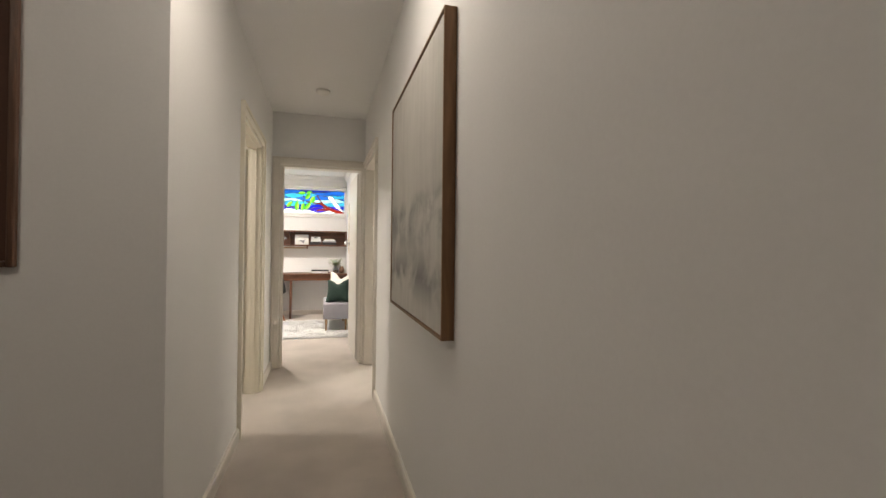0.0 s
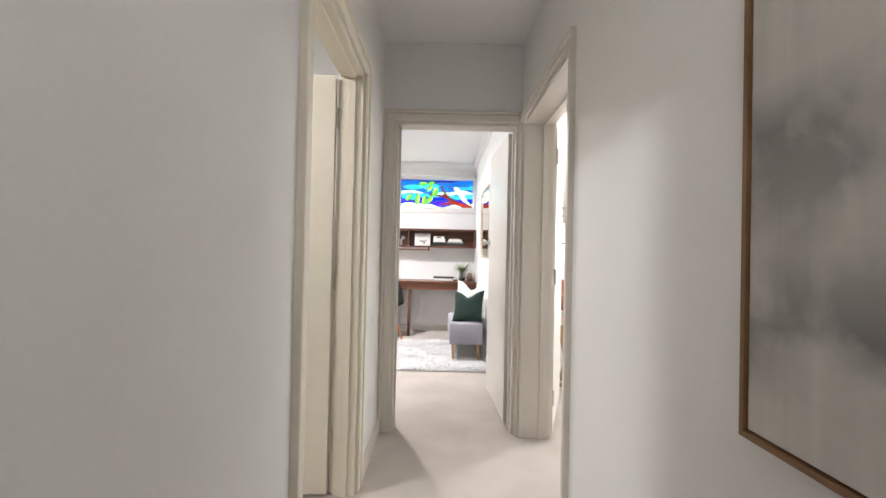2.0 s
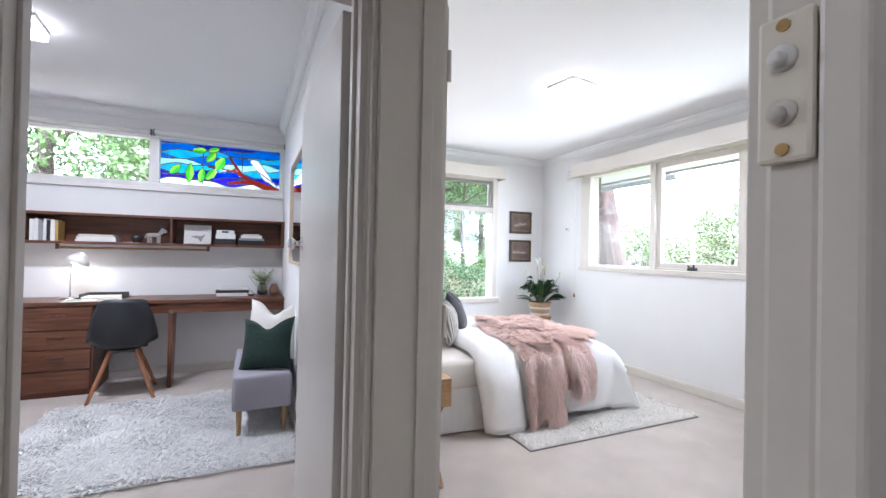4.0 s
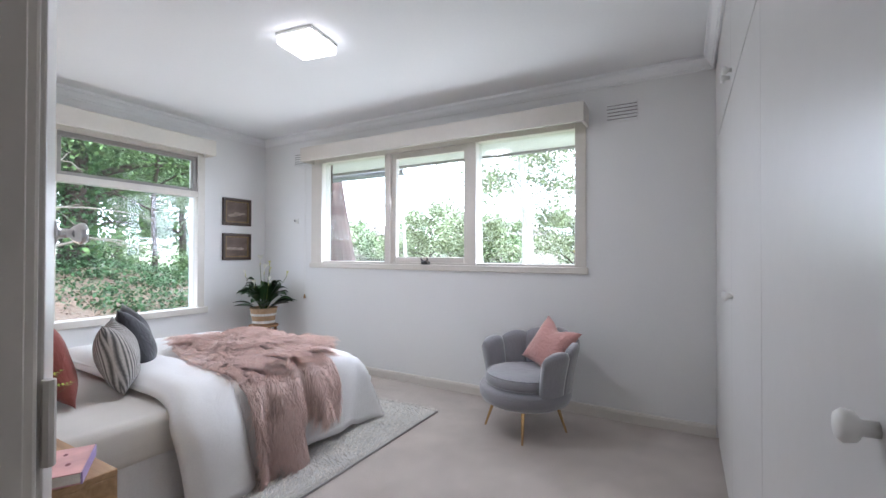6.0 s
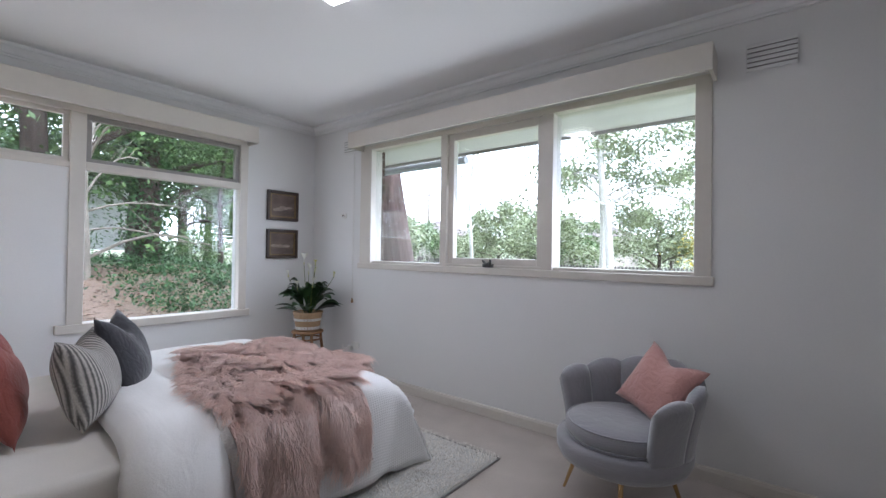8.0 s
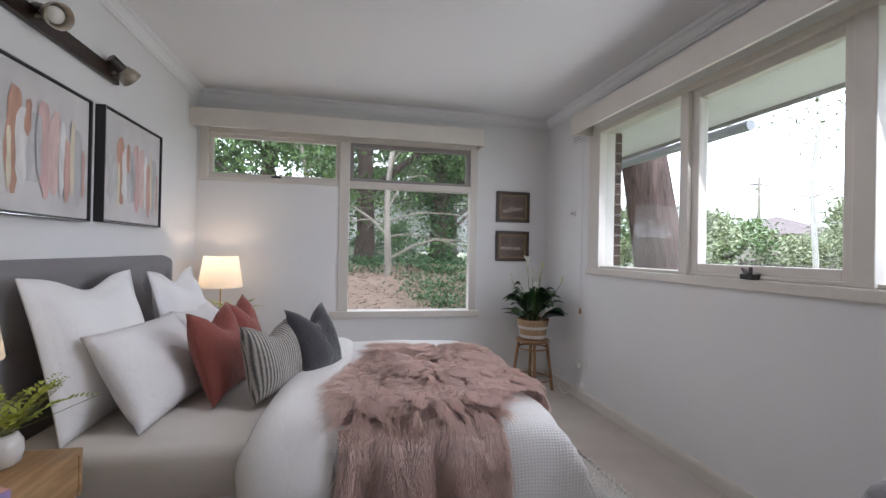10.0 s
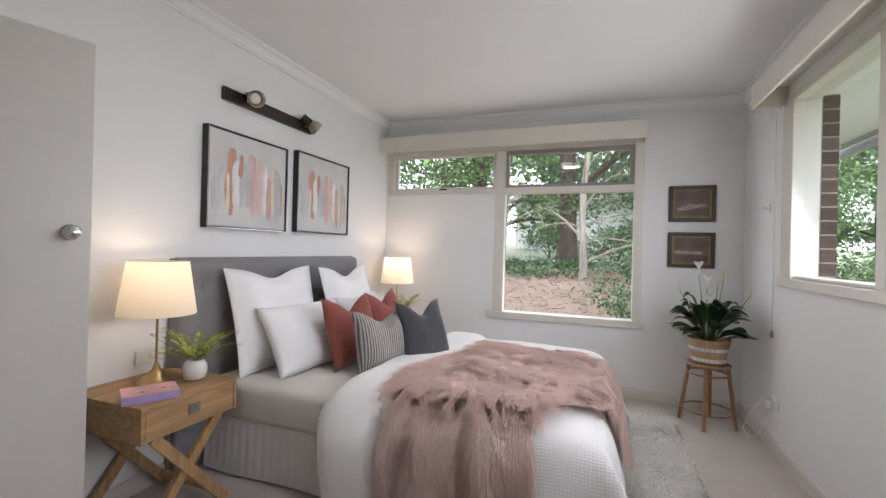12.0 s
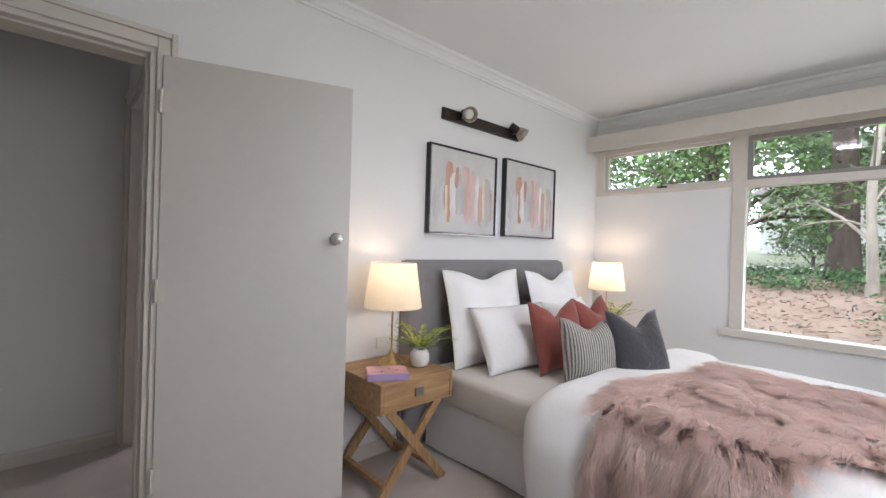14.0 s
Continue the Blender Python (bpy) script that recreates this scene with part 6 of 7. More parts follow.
# shell desk chair
dc = thing("desk_chair", pose(-0.87, 7.84, 0, 0, 0, 8), "black moulded desk chair with splayed wooden legs", "chair")
bm = bmesh.new()
rows = []
for j in range(25):
    v = j / 24                       # 0 front lip, 1 top of the back
    row = []
    for i in range(21):
        u = 2 * i / 20 - 1
        if v < 0.5:
            q = v / 0.5
            y, z = 0.22 - 0.40 * q, 0.432 - 0.018 * math.sin(math.pi * q) - 0.02 * (1 - q) ** 4
            hw = 0.215 + 0.025 * q
            lift = (0.03 + 0.05 * q ** 2) * abs(u) ** 2.6
        else:
            q = (v - 0.5) / 0.5
            y, z = -0.18 - 0.085 * q - 0.03 * math.sin(math.pi * q), 0.432 + 0.408 * q
            hw = 0.24 - 0.035 * q - 0.045 * q ** 2
            lift = 0.08 * (1 - q) ** 1.6 * abs(u) ** 2.6
            y += 0.10 * abs(u) ** 2.2 * (1 - 0.5 * q)
        row.append(bm.verts.new((u * hw, y, z + lift - (0.02 * abs(u) ** 6 if v > 0.9 else 0))))
    rows.append(row)
for a, b in zip(rows, rows[1:]):
    for i in range(20):
        bm.faces.new((a[i], a[i + 1], b[i + 1], b[i]))
M_SHELL = material("black_shell", (0.022, 0.024, 0.028), 0.5, grain=120, vary=0.05, bump=0.03)
thicken(part("shell", bm, M_SHELL, dc, "", True), 0.012)
part("seat_pad", boxes((-0.17, -0.14, 0.425, 0.17, 0.19, 0.455), bevel=0.014), M_SHELL, dc, "black padded seat")
part("under_frame", boxes((-0.11, -0.10, 0.382, 0.11, 0.10, 0.407), bevel=0.004), M_DARKMETAL, dc)
M_LEGWOOD = wood("warm_beech", (0.22, 0.085, 0.035), (0.36, 0.16, 0.075), 10, 2, 0.45)
for sx in (-1, 1):
    for sy in (-1, 1):
        bm = bmesh.new()
        tube(bm, (sx * 0.225, sy * 0.235, 0.0), (sx * 0.085, sy * 0.08, 0.402), 0.013, 0.019, sides=12)
        part("leg", bm, M_LEGWOOD, dc)

# upholstered bench with cushions
bn = thing("bench", (0, 0, 0), "lilac-grey upholstered bench with pale wooden legs", "bench")
part("seat", boxes((-0.005, 6.52, 0.19, 0.365, 7.42, 0.425), bevel=0.022), M_LILAC, bn, "", True)
for x, y in ((0.04, 6.57), (0.32, 6.57), (0.04, 7.37), (0.32, 7.37)):
    bm = bmesh.new()
    tube(bm, (x, y, 0.0), (x, y, 0.19), 0.012, 0.019, sides=12)
    part("leg", bm, M_OAK_Z, bn)
cushion("cushion", (0.225, 6.98, 0.428), -34, 16, 0.45, 0.45, 0.15, M_CREAMC, "cream textured cushion on the bench", "bench cushions", chop=0.10, seed=41)
cushion("cushion", (0.19, 6.635, 0.420), -26, 24, 0.37, 0.38, 0.14, M_GREEN, "bottle-green velvet cushion on the bench", "bench cushions", chop=0.07, seed=42, roll=-5)

# grey day bed beyond the drawers
o = thing("day_bed", (0, 0, 0), "low grey upholstered day bed in the corner", "day bed")
part("base", boxes((-3.15, 7.2, 0.06, -1.72, 8.1, 0.34), bevel=0.02), M_HEAD, o)
part("seat", boxes((-3.15, 7.2, 0.341, -1.70, 8.1, 0.46), bevel=0.04), M_VALANCE, o, "", True)
part("end_cushion", boxes((-2.0, 7.85, 0.461, -1.73, 8.1, 0.60), bevel=0.05), M_HEAD, o, "", True)
for x in (-3.08, -1.8):
    for y in (7.27, 8.02):
        part("foot", boxes((x - 0.025, y - 0.025, 0, x + 0.025, y + 0.025, 0.06)), M_WALNUT_Z, o)

# shaggy rug
GX0, GX1, GY0, GY1 = -1.27, 0.36, 6.13, 7.62
o = thing("shag_rug", (0, 0, 0), "thick white shaggy rug on the study carpet", "rug")
part("backing", boxes((GX0, GY0, 0.001, GX1, GY1, 0.008), bevel=0.002), M_SHAG, o, "pale rug backing")
rnd2 = random.Random(17)
pts = []
for _ in range(15000):
    x, y = rnd2.uniform(GX0, GX1), rnd2.uniform(GY0, GY1)
    a = 2.6 * noise.noise(Vector((x * 3.5, y * 3.5, 0))) + rnd2.gauss(0, 0.5)
    e = Vector((0, 0, 0))
    if y < GY0 + 0.03:
        e.y = -0.8
    pts.append((Vector((x, y, 0.008)), (Vector((math.cos(a) * 0.8, math.sin(a) * 0.8 - 0.3, 0.34)) + e).normalized(), Vector((0, 0, 1))))
me = locks(pts, rnd2, 0.055, 0.0065, 0.12, 0.3, segs=2)
me.materials.append(M_SHAG)
f = new("shag_surface", me)
f.parent = o
f["kind"] = "stuff"

# tall mirror with a pale timber frame on the study wall
mi = thing("wall_mirror", (HR, 6.40, 1.155), "tall mirror with a thin pale timber frame", "mirror")
W, H = 0.92, 0.815
bm = bmesh.new()
ro, n = 0.06, 8
loop = []
for cx, cz, a in ((W - ro, H - ro, 0), (ro, H - ro, 90), (ro, ro, 180), (W - ro, ro, 270)):
    for k in range(n + 1):
        an = radians(a + 90 * k / n)
        loop.append((cx, cz, math.cos(an), math.sin(an)))
ringsv = []
for x_, off in ((-0.001, 0.0), (-0.024, 0.0), (-0.024, -0.016), (-0.008, -0.016)):
    ringsv.append([bm.verts.new((x_, cx + (ro + off) * c, cz + (ro + off) * s)) for cx, cz, c, s in loop])
for p, q in zip(ringsv, ringsv[1:]):
    for i in range(len(loop)):
        j = (i + 1) % len(loop)
        bm.faces.new((p[i], p[j], q[j], q[i]))
part("frame", bm, wood("pale_ash", (0.46, 0.37, 0.27), (0.60, 0.50, 0.38), 8, 2, 0.5), mi)
bm = bmesh.new()
bm.faces.new([bm.verts.new((-0.009, cx + (ro - 0.014) * c, cz + (ro - 0.014) * s)) for cx, cz, c, s in loop])
M_MIRROR = material("mirror_silver", (0.86, 0.87, 0.87), 0.01, 1.0, vary=0.0, bump=0.0, stain=0.0)
part("glass", bm, M_MIRROR, mi, "silvered mirror glass")

# roller blinds rolled up over the study window
for x0, x1 in ((-1.98, -0.83), (-0.80, 0.40)):
    o = thing("roller_blind", (0, 0, 0), "white roller blind rolled up over the strip window", "blind", "study blinds")
    bm = bmesh.new()
    tube(bm, (x0, SN - 0.045, 2.395), (x1, SN - 0.045, 2.395), 0.020, sides=16)
    part("roll", bm, M_WHITE_PLASTIC, o, "", True)
    bm = bmesh.new()
    tube(bm, (x0, SN - 0.05, 2.352), (x1, SN - 0.05, 2.352), 0.007, sides=8)
    part("bottom_bar", bm, M_WHITE_PLASTIC, o)
    for x in (x0 - 0.006, x1):
        part("bracket", boxes((x, SN - 0.07, 2.365, x + 0.006, SN - 0.001, 2.42)), M_DARKMETAL, o)

# ---- leaded picture pane: wavy blue bands, a branch with leaves and a white bird ----
GXA, GXB, GZA, GZB = -0.76, 0.365, QZ0 + 0.05, QZ1 - 0.04
SGC = {"lead": (0.01, 0.01, 0.012), "deep": (0.005, 0.02, 0.42), "navy": (0.03, 0.015, 0.40), "blue": (0.01, 0.13, 0.75), "sky": (0.03, 0.40, 0.85), "pale": (0.38, 0.78, 0.90), "ice": (0.72, 0.90, 0.95),
       "green": (0.06, 0.45, 0.03), "lime": (0.25, 0.65, 0.05), "brown": (0.18, 0.015, 0.01), "white": (0.88, 0.88, 0.88)}


def sg_material(name, c):
    m = bpy.data.materials.new("leaded_" + name)
    m.use_nodes = True
    N, K = m.node_tree.nodes, m.node_tree.links
    b = N["Principled BSDF"]
    b.inputs["Base Color"].default_value = (*c, 1)
    if name == "lead":
        b.inputs["Roughness"].default_value = 0.5
        return m
    b.inputs["Roughness"].default_value = 0.15
    b.inputs["Base Color"].default_value = (c[0] * 0.3, c[1] * 0.3, c[2] * 0.3, 1)
    nz = N.new("ShaderNodeTexNoise")
    nz.inputs["Scale"].default_value = 14
    tcn = N.new("ShaderNodeTexCoord")
    K.new(tcn.outputs["Object"], nz.inputs["Vector"])
    hs = N.new("ShaderNodeHueSaturation")
    hs.inputs["Color"].default_value = (*c, 1)
    mr = N.new("ShaderNodeMapRange")
    mr.inputs["To Min"].default_value, mr.inputs["To Max"].default_value = 0.6, 1.4
    K.new(nz.outputs["Fac"], mr.inputs["Value"])
    K.new(mr.outputs["Result"], hs.inputs["Value"])
    tl = N.new("ShaderNodeBsdfTranslucent")
    tp = N.new("ShaderNodeBsdfTransparent")
    K.new(hs.outputs["Color"], tl.inputs["Color"])
    K.new(hs.outputs["Color"], tp.inputs["Color"])
    m1, m2 = N.new("ShaderNodeMixShader"), N.new("ShaderNodeMixShader")
    m1.inputs["Fac"].default_value, m2.inputs["Fac"].default_value = 0.25, 0.93
    K.new(tl.outputs[0], m1.inputs[1])
    K.new(tp.outputs[0], m1.inputs[2])
    K.new(b.outputs[0], m2.inputs[1])
    K.new(m1.outputs[0], m2.inputs[2])
    K.new(m2.outputs[0], N["Material Output"].inputs["Surface"])
    return m


def sg_class(u, v):
    """Which piece of glass lies at u, v (0 to 1 across and up, seen from the room)."""
    asp = (GXB - GXA) / (GZB - GZA)
    x, y = u * asp, v
    def seg(ax, ay, bx, by, w0, w1):
        dx, dy = bx - ax, by - ay
        q = max(0, min(1, ((x - ax) * dx + (y - ay) * dy) / (dx * dx + dy * dy)))
        d = math.hypot(x - ax - q * dx, y - ay - q * dy)
        return d - (w0 + (w1 - w0) * q)
    def leaf(cx, cy, ang, ln, wd):
        c, s = math.cos(ang), math.sin(ang)
        p, q = ((x - cx) * c + (y - cy) * s) / ln, (-(x - cx) * s + (y - cy) * c) / wd
        return (abs(p) ** 1.7 + abs(q) ** 1.4 - 1) * wd
    L = 0.016
    leaves = [(0.80, 0.86, 0.1, .15, .065), (1.05, 0.72, 0.9, .15, .08), (1.25, 0.58, 1.1, .17, .10), (1.10, .90, .3, .12, .06), (0.30, 0.36, 0.8, .15, .075), (0.60, 0.30, 1.5, .21, .085), (0.85, 0.26, 1.4, .17, .075), (1.05, .30, .9, .17, .08)]
    for i, lf in enumerate(leaves):
        d = leaf(*lf)
        if d < -0.0:
            c, s = math.cos(lf[2]), math.sin(lf[2])
            q = -(x - lf[0]) * s + (y - lf[1]) * c
            return "lime" if (q > 0) == (i % 2 == 0) else "green"
        if d < L * 1.2:
            return "lead"
    bird = [(2.05, 0.66, 2.32, 0.30, .085, .075), (1.98, 0.70, 2.02, 0.68, .055, .06), (2.3, 0.32, 2.52, 0.12, .05, .02)]
    d = min(seg(*b_) for b_ in bird)
    if d < 0:
        if abs(seg(2.05, 0.50, 2.45, 0.22, 0, 0)) < 0.012:
            return "lead"
        return "white"
    if d < L:
        return "lead"
    br = [(2.6, -0.02, 1.95, 0.20, .075, .05), (1.95, 0.20, 1.45, 0.12, .05, .02), (1.95, 0.20, 1.55, 0.45, .04, .035), (1.75, .32, 1.45, .75, .03, .012), (1.6, .42, 1.0, .48, .022, .01)]
    d = min(seg(*b_) for b_ in br)
    if d < 0:
        return "brown"
    if d < L:
        return "lead"
    if min(abs(x - asp * 0.335), abs(x - asp * 0.665)) < L * 0.5 and v > 0.05:
        return "lead"
    bands = ("ice", "navy", "deep", "sky", "pale", "blue", "sky", "blue", "deep")
    prev = -1.0
    for k, c in enumerate(bands):
        top = 0.11 + 0.118 * k + 0.055 * math.sin(3.1 * x + 1.9 * k) + 0.028 * math.sin(7.3 * x + 4.1 * k)
        if abs(y - top) < L * 0.8:
            return "lead"
        if y < top:
            return c
    return "blue"


sgp = new("leaded_pane")
sgp.parent = q1
sgp["label"] = "leaded glass picture of a white bird on a branch"
NU, NV = 230, 82
cells = {}
for i in range(NU):
    for j in range(NV):
        cells.setdefault(sg_class((i + 0.5) / NU, (j + 0.5) / NV), []).append((i, j))
for c, lst in cells.items():
    idx, vs, fs = {}, [], []
    yy = SN + 0.05 - (0.004 if c == "lead" else 0.0)
    for i, j in lst:
        q = []
        for a, b in ((i, j), (i + 1, j), (i + 1, j + 1), (i, j + 1)):
            if (a, b) not in idx:
                idx[(a, b)] = len(vs)
                vs.append((GXA + (GXB - GXA) * a / NU, yy, GZA + (GZB - GZA) * b / NV))
            q.append(idx[(a, b)])
        fs.append(q)
    me = bpy.data.meshes.new("coloured_glass")
    me.from_pydata(vs, [], fs)
    me.materials.append(sg_material(c, SGC[c]))
    ob = new("lead_came" if c == "lead" else "coloured_glass", me)
    ob.parent = sgp

# ---- hall ----
# large smoky abstract in an oak frame
PY0, PY1, PZ0, PZ1 = 1.38, 2.495, 0.905, 2.01
big = thing("painting", (HR, PY0, PZ0), "large smoky grey abstract canvas in an oak frame", "painting")
w, h = PY1 - PY0, PZ1 - PZ0
for s in ((-0.045, 0, 0, -0.001, 0.010, h), (-0.045, w - 0.010, 0, -0.001, w, h), (-0.045, 0.010, 0, -0.001, w - 0.010, 0.010), (-0.045, 0.010, h - 0.010, -0.001, w - 0.010, h)):
    part("frame_bar", boxes(s, bevel=0.001), wood("walnut_tray_frame", (0.14, 0.065, 0.025), (0.24, 0.125, 0.055), 5, 2 if s[5] - s[2] > 0.5 else 1), big, "thin brown timber frame")
mc = bpy.data.materials.new("smoky_canvas")
mc.use_nodes = True
N, K = mc.node_tree.nodes, mc.node_tree.links
b = N["Principled BSDF"]
b.inputs["Roughness"].default_value = 0.75
tc = N.new("ShaderNodeTexCoord")
sep = N.new("ShaderNodeSeparateXYZ")
K.new(tc.outputs["Object"], sep.inputs[0])


def smoke(scale, stretch, detail, low, high):
    """Soft noise from 0 to 1, drawn out along the axes by stretch."""
    mp = N.new("ShaderNodeMapping")
    mp.inputs["Scale"].default_value = stretch
    K.new(tc.outputs["Object"], mp.inputs["Vector"])
    nz = N.new("ShaderNodeTexNoise")
    nz.inputs["Scale"].default_value, nz.inputs["Detail"].default_value, nz.inputs["Distortion"].default_value = scale, detail, 0.4
    K.new(mp.outputs["Vector"], nz.inputs["Vector"])
    mr = N.new("ShaderNodeMapRange")
    mr.inputs["From Min"].default_value, mr.inputs["From Max"].default_value = low, high
    K.new(nz.outputs["Fac"], mr.inputs["Value"])
    return mr.outputs["Result"]


def times(a, b):
    m = N.new("ShaderNodeMath")
    m.operation = "MULTIPLY"
    K.new(a, m.inputs[0])
    if isinstance(b, float):
        m.inputs[1].default_value = b
    else:
        K.new(b, m.inputs[1])
    return m.outputs[0]


band = N.new("ShaderNodeValToRGB")         # a smudged horizon across the middle and two dark mounds near the foot
for at, v in ((0.06, 0.05), (0.17, 1.0), (0.27, 0.35), (0.36, 0.75), (0.43, 0.95), (0.50, 0.12)):
    e = band.color_ramp.elements.new(at)
    e.color = (v, v, v, 1)
band.color_ramp.elements[-1].color = (0.08, 0.08, 0.08, 1)
K.new(times(sep.outputs[2], 1.0 / h), band.inputs["Fac"])
dark = times(times(smoke(1.0, (1, 4.2, 5.5), 6, 0.40, 0.60), band.outputs["Color"]), 1.0)
streak = smoke(1.0, (1, 26, 2.2), 6, 0.25, 0.85)
mix1 = N.new("ShaderNodeMixRGB")
mix1.inputs["Color1"].default_value, mix1.inputs["Color2"].default_value = (0.56, 0.54, 0.50, 1), (0.44, 0.425, 0.395, 1)
K.new(streak, mix1.inputs["Fac"])
mix2 = N.new("ShaderNodeMixRGB")
mix2.inputs["Color2"].default_value = (0.19, 0.185, 0.18, 1)
K.new(dark, mix2.inputs["Fac"])
K.new(mix1.outputs["Color"], mix2.inputs["Color1"])
K.new(mix2.outputs["Color"], b.inputs["Base Color"])
part("canvas", boxes((-0.040, 0.014, 0.014, -0.004, w - 0.014, h - 0.014), bevel=0.001), mc, big, "smoky grey and cream painted canvas")

# framed ink drawing of an arcaded building
M_MATB = material("brown_mount", (0.075, 0.033, 0.018), 0.8, grain=200, vary=0.06, bump=0.05)
M_PRINT = material("aged_print", (0.40, 0.335, 0.235), 0.8, grain=5, vary=0.1, bump=0.0, stain=0.12, stain_size=4)
M_INKL = material("sepia_ink", (0.06, 0.05, 0.04), 0.8, vary=0.1, bump=0.0)
M_WASH = material("grey_wash", (0.13, 0.115, 0.085), 0.8, grain=14, vary=0.25, bump=0.0)
fx1, fz0 = -0.93, 1.135
FW, FH = 0.86, 0.86
pr = thing("framed_print", (fx1 - FW, CORNER, fz0), "ink drawing of an arcaded building in a brown mount", "picture")
M_FRAMEB = wood("brown_moulding", (0.06, 0.028, 0.016), (0.13, 0.065, 0.038), 8, 2, 0.4)
for s in ((0, -0.026, 0, 0.02, -0.001, FH), (FW - 0.02, -0.026, 0, FW, -0.001, FH), (0.02, -0.026, 0, FW - 0.02, -0.001, 0.02), (0.02, -0.026, FH - 0.02, FW - 0.02, -0.001, FH)):
    part("frame_bar", boxes(s, bevel=0.005), M_FRAMEB, pr)
part("mount", boxes((0.02, -0.012, 0.02, FW - 0.02, -0.002, FH - 0.02)), M_MATB, pr, "dark brown mount")
sheet = part("print", boxes((0.10, -0.0145, 0.10, FW - 0.095, -0.0121, FH - 0.19)), M_PRINT, pr, "yellowed drawing paper")
bm, bw = bmesh.new(), bmesh.new()
yk = -0.0153


def ink(x0, z0, x1, z1, r=0.0012):
    tube(bm, (x0, yk, z0), (x1, yk, z1), r, sides=4)


base = 0.22
for lvl, zb, zt, n in ((0, 0.225, 0.36, 7), (1, 0.38, 0.50, 7)):
    for k in range(n + 1):
        xx = 0.16 + 0.075 * k
        ink(xx, zb, xx, zt - 0.03)
    for k in range(n):
        xa, xb = 0.16 + 0.075 * k, 0.16 + 0.075 * (k + 1)
        for q in range(6):
            f1 = lambda t: (xa + (xb - xa) * t, zt - 0.03 + 0.045 * math.sin(math.pi * t) ** 0.7)
            ink(*f1(q / 6), *f1((q + 1) / 6))
        bmesh.ops.create_cube(bw, size=1.0, matrix=Matrix.Translation(((xa + xb) / 2, -0.0147, (zb + zt - 0.02) / 2)) @ Matrix.Diagonal((0.035, 0.0006, zt - zb - 0.05, 1)))
    ink(0.14, zt + 0.02, 0.70, zt + 0.02, 0.0022)
    for k in range(54):
        ink(0.15 + 0.0102 * k, zt + 0.003, 0.15 + 0.0102 * k, zt + 0.019, 0.0009)
    for k in range(n + 1):
        ink(0.153 + 0.075 * k, zb, 0.153 + 0.075 * k, zt + 0.002, 0.0022)
        ink(0.169 + 0.075 * k, zb, 0.169 + 0.075 * k, zt - 0.02, 0.0012)
    for k in range(30):
        ink(0.17 + 0.0175 * k, zb + 0.004, 0.176 + 0.0175 * k, zb + 0.05 + 0.02 * math.sin(7 * k), 0.0008)
    ink(0.14, zb, 0.70, zb, 0.0014)
    ink(0.15, zt + 0.028, 0.69, zt + 0.028)
ink(0.30, 0.53, 0.60, 0.535, 0.0018)
for k in range(9):
    xx = 0.31 + 0.035 * k
    ink(xx, 0.53, xx, 0.56 + 0.02 * (k % 3))
    ink(xx, 0.575 + 0.02 * (k % 3), xx + 0.012, 0.56)
ink(0.12, 0.165, 0.68, 0.168, 0.002)
for k in range(12):
    ink(0.36 + 0.02 * k, 0.135 + 0.006 * math.sin(3 * k), 0.375 + 0.02 * k, 0.14 + 0.006 * math.cos(5 * k))
part("ink_lines", bm, M_INKL, sheet)
part("ink_wash", bw, M_WASH, sheet)

# ---- outside ----
def ground_z(x, y):
    """The garden rises in a bank behind the house and falls away to the street on the east."""
    bank = 0.25 + 0.75 * min(1, max(0, (y - 8.9) / 3.6)) ** 0.9
    far = max(0, y - 22) * 0.055
    east = min(1, max(0, (x - 3.9) / 7.0))
    return (bank + far) * (1 - east) + (-0.25 + 0.012 * max(0, x - 6) + 0.02 * max(0, y - 14)) * east + 0.05 * noise.noise(Vector((x * 0.5, y * 0.5, 0)))


def sheet(x0, x1, y0, y1, nx, ny, lift=0.0, skip=None):
    bm = bmesh.new()
    g = [[bm.verts.new((x0 + (x1 - x0) * i / nx, y0 + (y1 - y0) * j / ny, ground_z(x0 + (x1 - x0) * i / nx, y0 + (y1 - y0) * j / ny) + lift)) for j in range(ny + 1)] for i in range(nx + 1)]
    for i in range(nx):
        for j in range(ny):
            if skip and skip(g[i][j].co):
                continue
            bm.faces.new((g[i][j], g[i + 1][j], g[i + 1][j + 1], g[i][j + 1]))
    return bm


M_GRASS = material("lawn", (0.16, 0.175, 0.10), 0.9, grain=18, vary=0.3, bump=0.5, stain=0.25, stain_size=0.8)
M_MULCH = material("bark_mulch", (0.34, 0.245, 0.185), 0.95, grain=75, vary=0.4, bump=1.0, stain=0.15, stain_size=3.0)
M_ROAD = material("pale_path", (0.40, 0.385, 0.36), 0.9, grain=30, vary=0.1, bump=0.2, stain=0.1)
M_IVY = island_tint(material("ivy_leaf", (0.07, 0.15, 0.05), 0.45, grain=8, vary=0.15, bump=0.0), 0.5)
M_LEAFD = island_tint(material("dark_foliage", (0.075, 0.135, 0.045), 0.55, grain=6, vary=0.15, bump=0.0), 0.5)
M_LEAFM = island_tint(material("mid_foliage", (0.115, 0.19, 0.055), 0.55, grain=6, vary=0.15, bump=0.0), 0.5)
M_LEAFG = island_tint(material("gum_foliage", (0.25, 0.29, 0.15), 0.55, grain=6, vary=0.15, bump=0.0), 0.45)
M_LEAFY = island_tint(material("wattle_bloom", (0.55, 0.42, 0.03), 0.6, grain=6, vary=0.15, bump=0.0), 0.3)
